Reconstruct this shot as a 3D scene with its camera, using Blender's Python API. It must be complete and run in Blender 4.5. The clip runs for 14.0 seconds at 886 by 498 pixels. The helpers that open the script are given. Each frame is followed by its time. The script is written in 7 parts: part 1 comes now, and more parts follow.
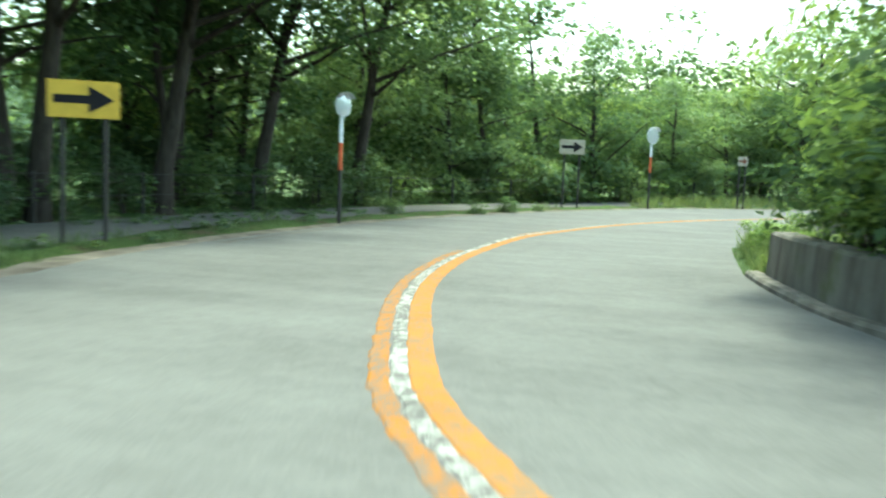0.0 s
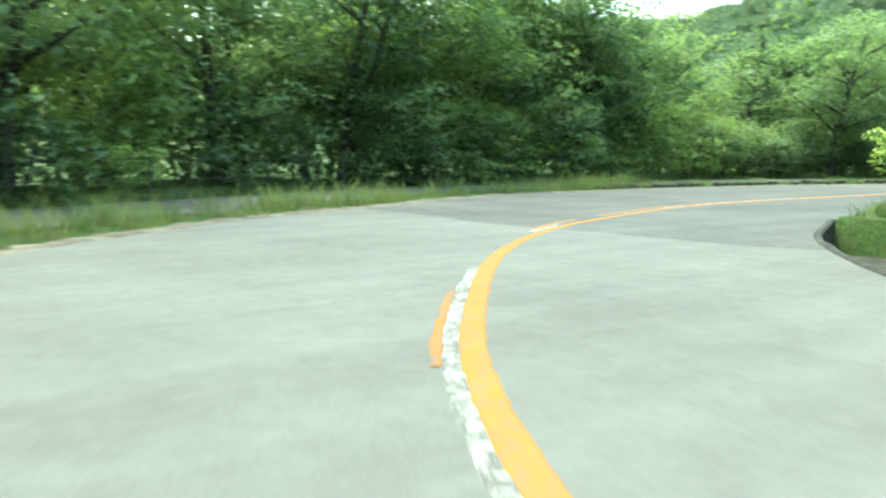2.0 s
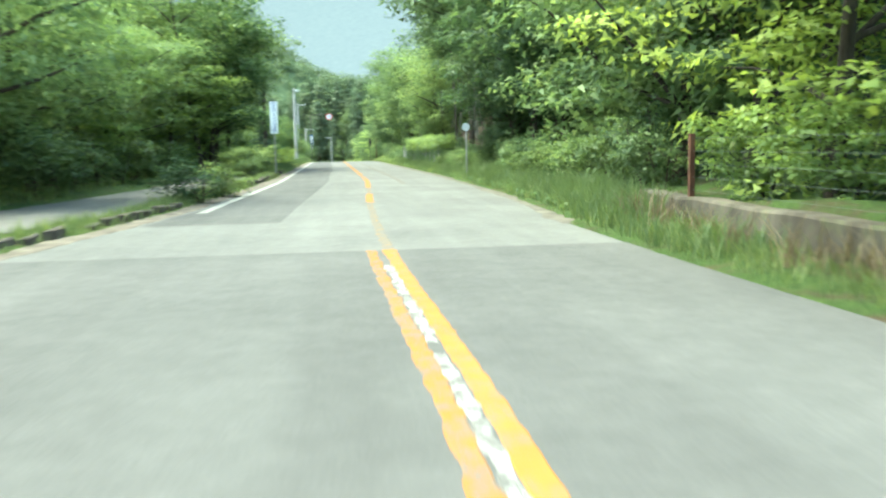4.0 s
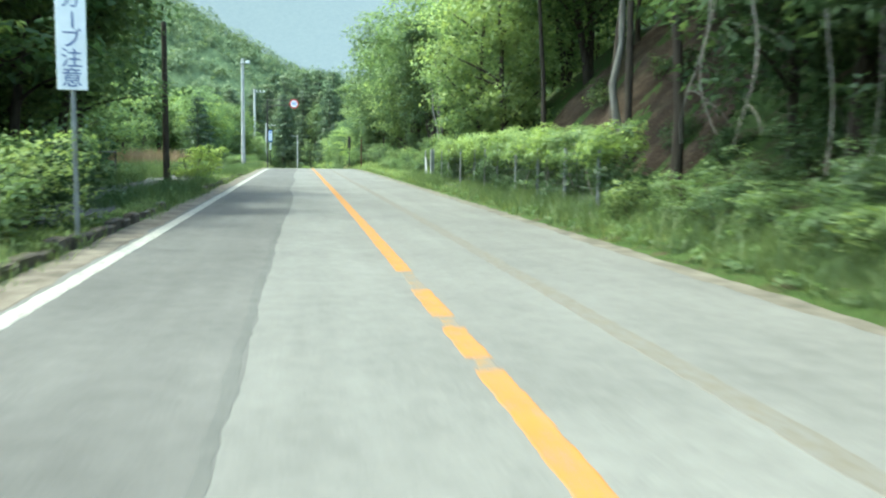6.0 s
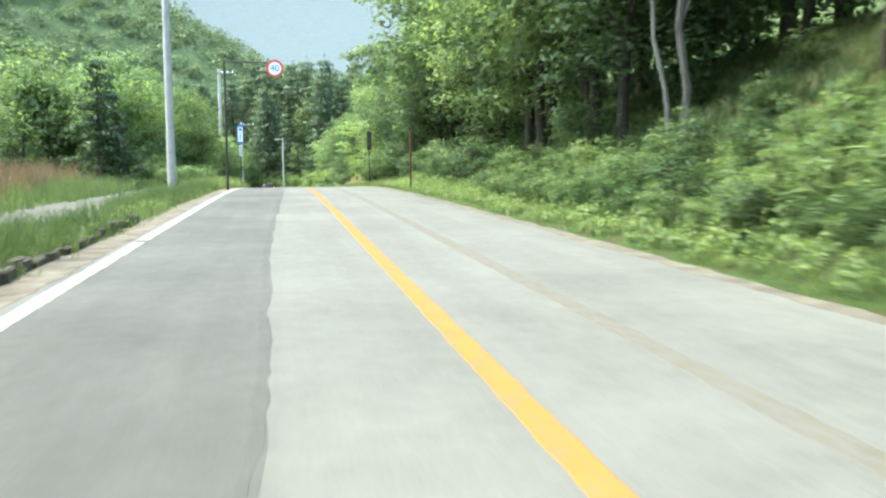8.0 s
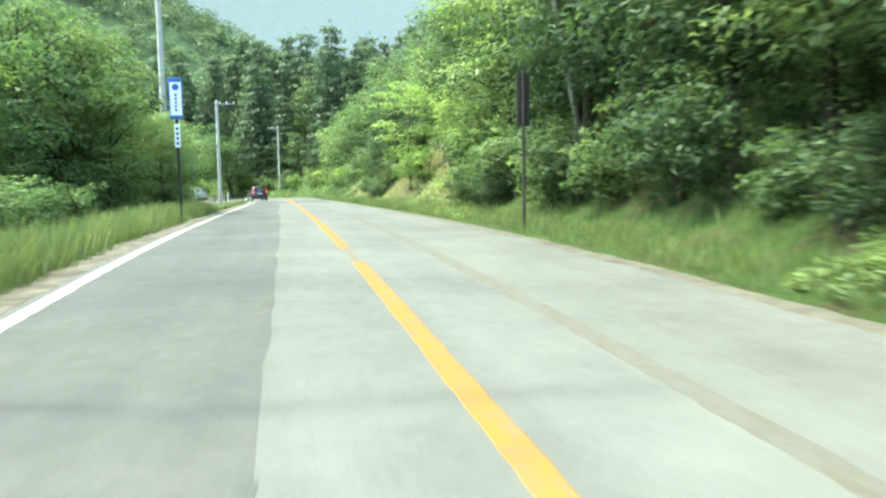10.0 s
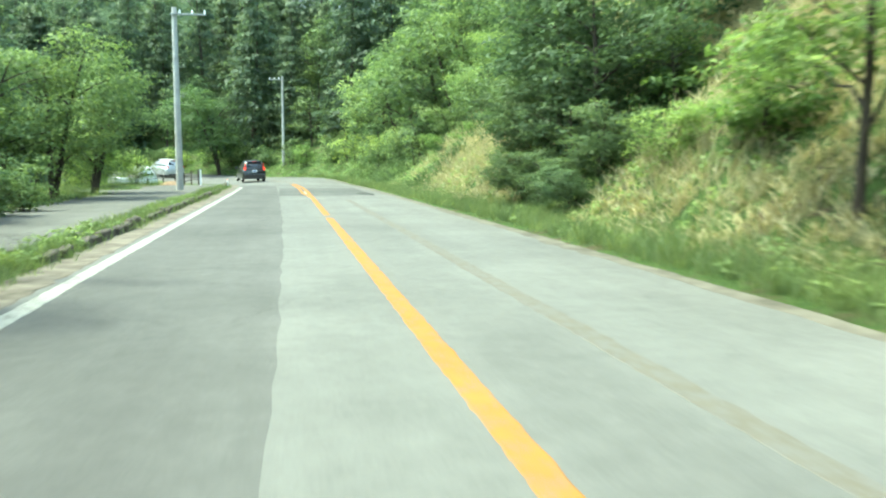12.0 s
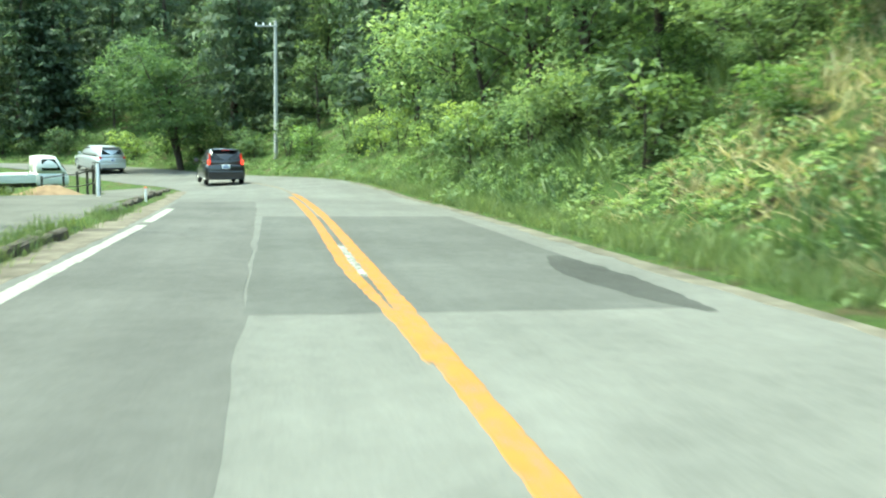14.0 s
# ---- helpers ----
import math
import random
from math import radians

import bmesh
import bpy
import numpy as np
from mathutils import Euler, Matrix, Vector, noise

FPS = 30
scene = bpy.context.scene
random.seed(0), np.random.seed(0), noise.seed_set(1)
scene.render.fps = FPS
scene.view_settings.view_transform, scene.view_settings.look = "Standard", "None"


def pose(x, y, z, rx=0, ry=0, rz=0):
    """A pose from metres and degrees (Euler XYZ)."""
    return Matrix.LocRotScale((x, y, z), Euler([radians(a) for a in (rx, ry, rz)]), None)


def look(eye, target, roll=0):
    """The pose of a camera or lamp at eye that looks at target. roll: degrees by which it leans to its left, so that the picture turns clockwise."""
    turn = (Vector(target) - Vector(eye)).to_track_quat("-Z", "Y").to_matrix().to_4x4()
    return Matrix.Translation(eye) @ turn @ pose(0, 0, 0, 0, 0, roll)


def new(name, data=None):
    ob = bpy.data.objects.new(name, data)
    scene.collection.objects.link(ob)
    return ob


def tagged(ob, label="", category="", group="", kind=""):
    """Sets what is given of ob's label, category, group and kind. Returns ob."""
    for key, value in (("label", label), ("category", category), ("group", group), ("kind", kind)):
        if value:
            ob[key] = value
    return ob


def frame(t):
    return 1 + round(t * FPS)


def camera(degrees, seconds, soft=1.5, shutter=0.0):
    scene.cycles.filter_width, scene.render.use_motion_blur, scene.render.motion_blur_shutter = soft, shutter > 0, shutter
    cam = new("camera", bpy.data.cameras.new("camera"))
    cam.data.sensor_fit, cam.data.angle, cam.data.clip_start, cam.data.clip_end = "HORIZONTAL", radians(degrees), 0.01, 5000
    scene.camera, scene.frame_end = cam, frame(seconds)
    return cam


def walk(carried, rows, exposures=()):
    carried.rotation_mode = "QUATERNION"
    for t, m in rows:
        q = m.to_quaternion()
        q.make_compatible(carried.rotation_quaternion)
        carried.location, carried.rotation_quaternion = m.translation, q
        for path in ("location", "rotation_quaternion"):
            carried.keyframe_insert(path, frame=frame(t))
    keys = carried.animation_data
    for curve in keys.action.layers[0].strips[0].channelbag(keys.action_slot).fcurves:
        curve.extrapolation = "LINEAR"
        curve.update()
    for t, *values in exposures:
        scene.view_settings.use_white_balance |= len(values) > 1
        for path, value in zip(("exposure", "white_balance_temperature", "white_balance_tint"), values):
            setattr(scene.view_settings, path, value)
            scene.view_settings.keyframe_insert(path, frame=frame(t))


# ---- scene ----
cam = camera(52.97, 14.0, soft=2.1, shutter=0.25)
PATH = [
    (0.0, look((35.440, -51.744, 1.346), (25.879, -54.491, 0.319), 2.15)),
    (0.5, look((29.030, -54.437, 1.192), (19.122, -55.119, 0.025), 1.67)),
    (1.0, look((22.626, -55.484, 1.098), (12.912, -53.383, -0.011), 1.79)),
    (1.5, look((16.372, -54.650, 0.993), (7.479, -50.197, -0.047), 2.17)),
    (2.0, look((10.458, -52.465, 1.050), (2.933, -45.980, -0.099), 1.29)),
    (2.5, look((5.491, -48.896, 0.924), (0.082, -40.551, -0.138), 1.01)),
    (3.0, look((1.943, -44.033, 0.943), (-1.198, -34.600, -0.124), 0.07)),
    (3.5, look((-0.528, -38.477, 1.001), (-1.286, -28.567, -0.106), -0.74)),
    (3.7, look((-1.064, -35.980, 1.029), (-0.955, -26.046, -0.115), -1.25)),
    (4.3, look((-1.280, -28.300, 1.070), (0.480, -18.516, -0.010), -0.50)),
    (5.1, look((-1.100, -17.400, 1.090), (0.729, -7.624, 0.045), 0.30)),
    (5.8, look((-1.090, -6.955, 1.151), (0.541, 2.851, 0.061), 1.20)),
    (6.0, look((-1.060, -3.876, 1.178), (0.555, 5.934, 0.103), 0.82)),
    (6.5, look((-1.157, 3.934, 1.127), (0.543, 13.741, 0.159), 0.57)),
    (7.0, look((-1.173, 11.834, 1.190), (0.616, 21.622, 0.187), -0.21)),
    (7.5, look((-1.062, 19.576, 1.214), (0.731, 29.354, 0.131), -0.94)),
    (8.0, look((-1.058, 27.331, 1.135), (0.691, 37.122, 0.100), -0.36)),
    (8.2, look((-1.018, 30.439, 1.211), (0.715, 40.229, 0.142), -0.51)),
    (10.3, look((-0.864, 63.347, 1.041), (0.909, 73.123, -0.097), -0.88)),
    (10.5, look((-0.832, 66.473, 0.961), (0.922, 76.246, -0.225), -0.63)),
    (11.0, look((-0.816, 74.202, 0.690), (0.905, 83.972, -0.568), 0.42)),
    (11.5, look((-0.949, 81.630, 0.420), (0.784, 91.390, -0.900), 0.36)),
    (12.0, look((-0.934, 88.782, 0.152), (0.805, 98.531, -1.236), 0.40)),
    (12.5, look((-0.896, 95.800, -0.208), (0.857, 105.540, -1.641), 0.90)),
    (13.0, look((-0.897, 102.703, -0.486), (0.852, 112.434, -1.987), 0.34)),
    (13.5, look((-0.905, 109.403, -0.853), (0.860, 119.133, -2.342), 0.54)),
    (14.0, look((-0.909, 115.648, -1.103), (0.915, 125.374, -2.546), 1.28)),
]
EXPOSURES = [(0.0, 2.47, 6300, -20), (1.2, 2.60, 6300, -22), (2.5, 2.67, 6450, -20), (3.7, 2.85, 6550, -17), (5.8, 2.60, 6150, -15), (6.5, 2.76, 6350, -2), (7.0, 2.80, 6400, 3), (8.2, 2.78, 6450, -8), (10.3, 2.76, 6500, -17), (12.0, 2.64, 6500, -22), (14.0, 2.55, 6560, -24)]
walk(cam, PATH, EXPOSURES)

# ---- daylight: hazy sun from the west, pale sky ----
SUN_FROM = Vector((-0.40, 0.13, 1.0)).normalized()
world = bpy.data.worlds.new("hazy_sky")
scene.world = world
world.use_nodes = True
wt = world.node_tree
sky = wt.nodes.new("ShaderNodeTexSky")
sky.sky_type = "NISHITA"
sky.sun_disc = False
sky.sun_elevation = math.asin(SUN_FROM.z)
sky.sun_rotation = math.atan2(SUN_FROM.x, SUN_FROM.y)
sky.air_density, sky.dust_density, sky.ozone_density = 1.2, 4.0, 1.0
wt.links.new(sky.outputs[0], wt.nodes["Background"].inputs[0])
wt.nodes["Background"].inputs[1].default_value = 0.15
sun = new("sun", bpy.data.lights.new("sun", "SUN"))
sun.data.energy, sun.data.angle, sun.data.color = 1.15, radians(4.0), (1.0, 0.95, 0.86)
sun.matrix_world = look(tuple(SUN_FROM * 50), (0, 0, 0))

# ---- materials ----
def material(name, rough=0.8, metal=0.0, spec=0.3):
    m = bpy.data.materials.new(name)
    m.use_nodes = True
    b = m.node_tree.nodes["Principled BSDF"]
    b.inputs["Roughness"].default_value = rough
    b.inputs["Metallic"].default_value = metal
    b.inputs["Specular IOR Level"].default_value = spec
    return m, m.node_tree, b


def coords(nt):
    return nt.nodes.new("ShaderNodeTexCoord").outputs["Object"]


def noise_tex(nt, scale, detail=4.0, rough=0.6, vec=None, stretch=None):
    n = nt.nodes.new("ShaderNodeTexNoise")
    n.inputs["Scale"].default_value = scale
    n.inputs["Detail"].default_value = detail
    n.inputs["Roughness"].default_value = rough
    v = vec or coords(nt)
    if stretch:
        mp = nt.nodes.new("ShaderNodeMapping")
        mp.inputs["Scale"].default_value = stretch
        nt.links.new(v, mp.inputs["Vector"])
        v = mp.outputs[0]
    nt.links.new(v, n.inputs["Vector"])
    return n.outputs["Fac"]


def ramp(nt, fac, stops):
    r = nt.nodes.new("ShaderNodeValToRGB")
    e = r.color_ramp.elements
    while len(e) < len(stops):
        e.new(0.5)
    for k, (p, c) in enumerate(stops):
        e[k].position = p
        e[k].color = (*c, 1)
    nt.links.new(fac, r.inputs[0])
    return r.outputs[0]


def mix(nt, fac, a, b, mode="MIX"):
    n = nt.nodes.new("ShaderNodeMix")
    n.data_type, n.blend_type = "RGBA", mode
    for sock, val in ((n.inputs[0], fac), (n.inputs[6], a), (n.inputs[7], b)):
        if isinstance(val, (int, float)):
            sock.default_value = val
        elif isinstance(val, tuple):
            sock.default_value = (*val, 1)
        else:
            nt.links.new(val, sock)
    return n.outputs[2]


def bump(nt, b, fac, strength, dist):
    n = nt.nodes.new("ShaderNodeBump")
    n.inputs["Strength"].default_value = strength
    n.inputs["Distance"].default_value = dist
    nt.links.new(fac, n.inputs["Height"])
    nt.links.new(n.outputs[0], b.inputs["Normal"])


def plain(name, col, rough=0.6, metal=0.0, wear=0.25, scale=6.0, spec=0.3, grain=60.0):
    """Painted, moulded or metal surface with blotches and fine grain."""
    m, nt, b = material(name, rough, metal, spec)
    big = noise_tex(nt, scale, 5)
    dark = tuple(c * (1 - wear) for c in col)
    lite = tuple(min(1, c * (1 + wear * 0.5)) for c in col)
    c = ramp(nt, big, [(0.3, dark), (0.7, lite)])
    nt.links.new(c, b.inputs["Base Color"])
    bump(nt, b, noise_tex(nt, grain, 3), 0.15, 0.004)
    return m


def asphalt(name, dark, lite, crack=0.5, grit=0.12):
    m, nt, b = material(name, 0.97, 0.0, 0.06)
    o = coords(nt)
    base = ramp(nt, noise_tex(nt, 0.35, 6, 0.65, o), [(0.32, dark), (0.68, lite)])
    fine = ramp(nt, noise_tex(nt, 45, 4, 0.7, o), [(0.3, (1 - grit * 2.2,) * 3), (0.7, (1 + 0 * grit,) * 3)])
    base = mix(nt, 0.8, base, fine, "MULTIPLY")
    blotch = ramp(nt, noise_tex(nt, 5.5, 5, 0.75, o), [(0.36, (0.88,) * 3), (0.64, (1.06,) * 3)])
    base = mix(nt, 0.8, base, blotch, "MULTIPLY")
    streak = ramp(nt, noise_tex(nt, 1.0, 5, 0.6, o, (1.6, 0.09, 1)), [(0.42, (0.86,) * 3), (0.62, (1, 1, 1))])
    base = mix(nt, 0.75, base, streak, "MULTIPLY")
    v = nt.nodes.new("ShaderNodeTexVoronoi")
    v.feature = "DISTANCE_TO_EDGE"
    v.inputs["Scale"].default_value = 0.45
    warp = nt.nodes.new("ShaderNodeTexNoise")
    warp.inputs["Scale"].default_value = 1.6
    warp.inputs["Detail"].default_value = 6
    nt.links.new(o, warp.inputs["Vector"])
    add = nt.nodes.new("ShaderNodeMix")
    add.data_type, add.blend_type = "RGBA", "LINEAR_LIGHT"
    add.inputs[0].default_value = 0.5
    nt.links.new(o, add.inputs[6])
    nt.links.new(warp.outputs["Color"], add.inputs[7])
    nt.links.new(add.outputs[2], v.inputs["Vector"])
    line = ramp(nt, v.outputs[0], [(0.0, (1, 1, 1)), (0.012, (0, 0, 0))])
    where = ramp(nt, noise_tex(nt, 0.16, 3, 0.5, o), [(0.5, (0, 0, 0)), (0.62, (crack,) * 3)])
    k = mix(nt, 1.0, line, where, "MULTIPLY")
    base = mix(nt, k, base, tuple(0.35 * c for c in dark))
    nt.links.new(base, b.inputs["Base Color"])
    bump(nt, b, noise_tex(nt, 70, 4, 0.7, o), 0.5, 0.006)
    return m


def leafy(name, dark, lite, yellow, thru=0.45):
    """Leaves: every leaf its own tone, light shining through."""
    m = bpy.data.materials.new(name)
    m.use_nodes = True
    nt = m.node_tree
    nt.nodes.remove(nt.nodes["Principled BSDF"])
    geo = nt.nodes.new("ShaderNodeNewGeometry")
    info = nt.nodes.new("ShaderNodeObjectInfo")
    near = lambda a, k: tuple(x + (y - x) * k for x, y in zip(lite, a))
    c = ramp(nt, geo.outputs["Random Per Island"], [(0.0, near(dark, 0.45)), (0.7, lite), (1.0, near(yellow, 0.5))])
    tone = ramp(nt, info.outputs["Random"], [(0.0, (0.62, 0.70, 0.62)), (0.5, (1.0, 1.0, 0.95)), (1.0, (1.16, 1.10, 0.92))])
    c = mix(nt, 1.0, c, tone, "MULTIPLY")
    patch = ramp(nt, noise_tex(nt, 0.9, 3), [(0.35, (0.74, 0.78, 0.80)), (0.65, (1.18, 1.14, 1.06))])
    c = mix(nt, 1.0, c, patch, "MULTIPLY")
    d = nt.nodes.new("ShaderNodeBsdfDiffuse")
    t = nt.nodes.new("ShaderNodeBsdfTranslucent")
    g = nt.nodes.new("ShaderNodeBsdfGlossy")
    g.inputs["Roughness"].default_value = 0.5
    g.inputs["Color"].default_value = (0.8, 0.85, 0.8, 1)
    nt.links.new(c, d.inputs["Color"])
    tc = mix(nt, 1.0, c, (1.16, 1.16, 0.78), "MULTIPLY")
    nt.links.new(tc, t.inputs["Color"])
    m1 = nt.nodes.new("ShaderNodeMixShader")
    m1.inputs[0].default_value = thru
    nt.links.new(d.outputs[0], m1.inputs[1])
    nt.links.new(t.outputs[0], m1.inputs[2])
    m2 = nt.nodes.new("ShaderNodeMixShader")
    m2.inputs[0].default_value = 0.02
    nt.links.new(m1.outputs[0], m2.inputs[1])
    nt.links.new(g.outputs[0], m2.inputs[2])
    nt.links.new(m2.outputs[0], nt.nodes["Material Output"].inputs["Surface"])
    return m


def soil_mat():
    m, nt, b = material("soil_and_weeds", 0.95, 0, 0.1)
    o = coords(nt)
    earth = ramp(nt, noise_tex(nt, 1.3, 8, 0.75, o), [(0.3, (0.046, 0.036, 0.025)), (0.7, (0.12, 0.098, 0.068))])
    litter = ramp(nt, noise_tex(nt, 14, 4, 0.8, o), [(0.35, (0.55, 0.52, 0.48)), (0.65, (1.35, 1.25, 1.1))])
    earth = mix(nt, 0.8, earth, litter, "MULTIPLY")
    green = ramp(nt, noise_tex(nt, 11, 7, 0.8, o), [(0.3, (0.022, 0.045, 0.014)), (0.7, (0.085, 0.13, 0.035))])
    k = ramp(nt, noise_tex(nt, 1.6, 7, 0.75, o), [(0.50, (1, 1, 1)), (0.64, (0, 0, 0))])
    nt.links.new(mix(nt, k, earth, green), b.inputs["Base Color"])
    bump(nt, b, noise_tex(nt, 9, 7, 0.75, o), 1.0, 0.10)
    return m


def concrete_mat(name, dark, lite, moss=0.5):
    m, nt, b = material(name, 0.9, 0, 0.2)
    o = coords(nt)
    c = ramp(nt, noise_tex(nt, 1.1, 7, 0.7, o), [(0.3, dark), (0.7, lite)])
    drip = ramp(nt, noise_tex(nt, 1.4, 5, 0.6, o, (3, 3, 0.35)), [(0.4, (0.45, 0.43, 0.40)), (0.6, (1, 1, 1))])
    c = mix(nt, 0.8, c, drip, "MULTIPLY")
    ms = ramp(nt, noise_tex(nt, 2.2, 6, 0.7, o), [(0.55, (0, 0, 0)), (0.7, (moss,) * 3)])
    c = mix(nt, ms, c, (0.07, 0.085, 0.03))
    nt.links.new(c, b.inputs["Base Color"])
    bump(nt, b, noise_tex(nt, 25, 6, 0.75, o), 0.6, 0.012)
    return m


def paint_mat(name, col, worn, amount=0.5, bare=0.52):
    """Road paint, scuffed through to the asphalt."""
    m, nt, b = material(name, 0.95, 0, 0.05)
    o = coords(nt)
    tone = ramp(nt, noise_tex(nt, 3, 5, 0.7, o), [(0.3, tuple(c * 0.82 for c in col)), (0.7, col)])
    k = ramp(nt, noise_tex(nt, 9, 7, 0.85, o), [(bare, (0, 0, 0)), (bare + 0.08, (amount,) * 3)])
    nt.links.new(mix(nt, k, tone, worn), b.inputs["Base Color"])
    bump(nt, b, noise_tex(nt, 60, 3, 0.7, o), 0.3, 0.004)
    return m


def bark_mat(name, dark, lite):
    m, nt, b = material(name, 0.95, 0, 0.1)
    o = coords(nt)
    c = ramp(nt, noise_tex(nt, 4, 6, 0.7, o, (3, 3, 0.5)), [(0.3, dark), (0.7, lite)])
    nt.links.new(c, b.inputs["Base Color"])
    bump(nt, b, noise_tex(nt, 9, 5, 0.7, o, (3, 3, 0.6)), 0.8, 0.02)
    return m


def glass_mat(name, tint):
    m, nt, b = material(name, 0.06, 0, 0.5)
    b.inputs["Base Color"].default_value = (*tint, 1)
    b.inputs["Coat Weight"].default_value = 0.6
    b.inputs["Coat Roughness"].default_value = 0.03
    return m


def carpaint(name, col, metal=0.4):
    m, nt, b = material(name, 0.32, metal, 0.5)
    c = ramp(nt, noise_tex(nt, 2.0, 3), [(0.3, tuple(x * 0.9 for x in col)), (0.7, col)])
    nt.links.new(c, b.inputs["Base Color"])
    b.inputs["Coat Weight"].default_value = 0.8
    b.inputs["Coat Roughness"].default_value = 0.08
    return m


M_ROAD = asphalt("old_pale_asphalt", (0.109, 0.110, 0.105), (0.146, 0.147, 0.141), 0.15)
M_PATCH = asphalt("grey_asphalt", (0.081, 0.082, 0.079), (0.112, 0.112, 0.108), 0.35)
M_PATCH2 = asphalt("dark_asphalt_patch", (0.074, 0.076, 0.073), (0.103, 0.105, 0.101), 0.2)
M_PALE = asphalt("bleached_asphalt", (0.112, 0.113, 0.108), (0.152, 0.152, 0.145), 0.2)
M_PATH = asphalt("footway_asphalt", (0.092, 0.092, 0.085), (0.138, 0.136, 0.125), 0.9)
M_PATCH3 = asphalt("dark_worn_asphalt", (0.046, 0.048, 0.046), (0.078, 0.080, 0.077), 0.3, 0.2)
M_YEL = paint_mat("yellow_road_paint", (0.275, 0.126, 0.034), (0.131, 0.112, 0.082), 0.8, 0.49)
M_YELW = paint_mat("worn_yellow_paint", (0.250, 0.112, 0.027), (0.105, 0.103, 0.095), 0.85, 0.46)
M_YELF = paint_mat("scraped_yellow_paint", (0.194, 0.127, 0.060), (0.108, 0.105, 0.096), 1.0, 0.42)
M_GHOST = paint_mat("ghost_of_old_line", (0.108, 0.099, 0.081), (0.108, 0.106, 0.099), 1.0, 0.46)
M_WHITEW = paint_mat("flaking_white_paint", (0.314, 0.318, 0.299), (0.090, 0.090, 0.084), 1.0, 0.44)
M_WHITE = paint_mat("white_road_paint", (0.262, 0.262, 0.242), (0.130, 0.125, 0.112), 0.85, 0.50)
M_SOIL = soil_mat()
M_GRIT = plain("brown_roadside_grit", (0.128, 0.114, 0.094), 0.95, wear=0.55, scale=2.6, spec=0.05)
M_EDGE = plain("sandy_road_edge", (0.112, 0.103, 0.086), 0.95, wear=0.45, scale=2.2, spec=0.05)
M_CONC = concrete_mat("weathered_concrete", (0.097, 0.090, 0.075), (0.202, 0.187, 0.161), 0.8)
# near-black tone puts the drain's shade into the colour, along with algae
M_CONCD = concrete_mat("shade_and_algae_concrete", (0.018, 0.018, 0.015), (0.06, 0.058, 0.048), 0.5)
M_CONCB = concrete_mat("brown_stained_concrete", (0.041, 0.036, 0.028), (0.127, 0.112, 0.090), 0.9)
M_CONCP = concrete_mat("pale_concrete", (0.149, 0.146, 0.135), (0.232, 0.224, 0.206), 0.4)
M_POLE = plain("concrete_pole", (0.38, 0.375, 0.36), 0.85, wear=0.2, scale=3)
M_STEEL = plain("galvanised_steel", (0.27, 0.285, 0.29), 0.6, 0.5, 0.3)
M_DARKST = plain("dark_painted_steel", (0.05, 0.045, 0.04), 0.6, 0.2, 0.3)
M_NET = plain("dull_green_netting", (0.09, 0.11, 0.09), 0.7, 0.2, 0.3)
M_RUST = plain("rusty_brown_steel", (0.11, 0.05, 0.03), 0.85, 0.2, 0.5)
M_BARK = bark_mat("dark_bark", (0.025, 0.02, 0.016), (0.09, 0.075, 0.06))
M_BARKG = bark_mat("grey_bark", (0.12, 0.11, 0.095), (0.30, 0.28, 0.25))
M_BARKM = bark_mat("brown_grey_bark", (0.06, 0.053, 0.045), (0.17, 0.155, 0.135))
M_BARKR = bark_mat("red_pine_bark", (0.10, 0.045, 0.03), (0.24, 0.12, 0.08))
L_OAK = leafy("oak_leaves", (0.083, 0.135, 0.063), (0.149, 0.215, 0.101), (0.220, 0.285, 0.132), 0.5)
L_MID = leafy("green_leaves", (0.121, 0.190, 0.092), (0.204, 0.285, 0.138), (0.297, 0.370, 0.178), 0.5)
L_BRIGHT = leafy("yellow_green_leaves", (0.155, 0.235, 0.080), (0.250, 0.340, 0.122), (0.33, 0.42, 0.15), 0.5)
L_LIME = leafy("fresh_lime_leaves", (0.21, 0.285, 0.082), (0.30, 0.38, 0.112), (0.37, 0.44, 0.145), 0.5)
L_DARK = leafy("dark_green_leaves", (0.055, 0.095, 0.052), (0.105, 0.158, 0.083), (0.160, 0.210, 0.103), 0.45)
L_NEEDLE = leafy("larch_needles", (0.060, 0.092, 0.068), (0.086, 0.124, 0.085), (0.108, 0.148, 0.098), 0.5)
L_FAR = leafy("hill_leaves", (0.085, 0.125, 0.080), (0.110, 0.150, 0.092), (0.130, 0.170, 0.10), 0.35)
L_GRASS = leafy("green_grass_blades", (0.090, 0.135, 0.062), (0.144, 0.192, 0.090), (0.220, 0.250, 0.130), 0.42)
L_STRAW = leafy("dry_grass_blades", (0.25, 0.215, 0.12), (0.42, 0.365, 0.235), (0.55, 0.48, 0.33), 0.3)
L_REED = leafy("reddish_dry_grass", (0.14, 0.10, 0.075), (0.215, 0.155, 0.112), (0.28, 0.22, 0.155), 0.3)

# ---- small builders ----
def mesh_ob(name, verts, faces, mat, parent=None, label="", smooth=False):
    me = bpy.data.meshes.new(name)
    me.from_pydata([tuple(v) for v in verts], [], faces)
    me.materials.append(mat)
    if smooth:
        me.shade_smooth()
    ob = new(name, me)
    if parent:
        ob.parent = parent
    if label:
        ob["label"] = label
    return ob


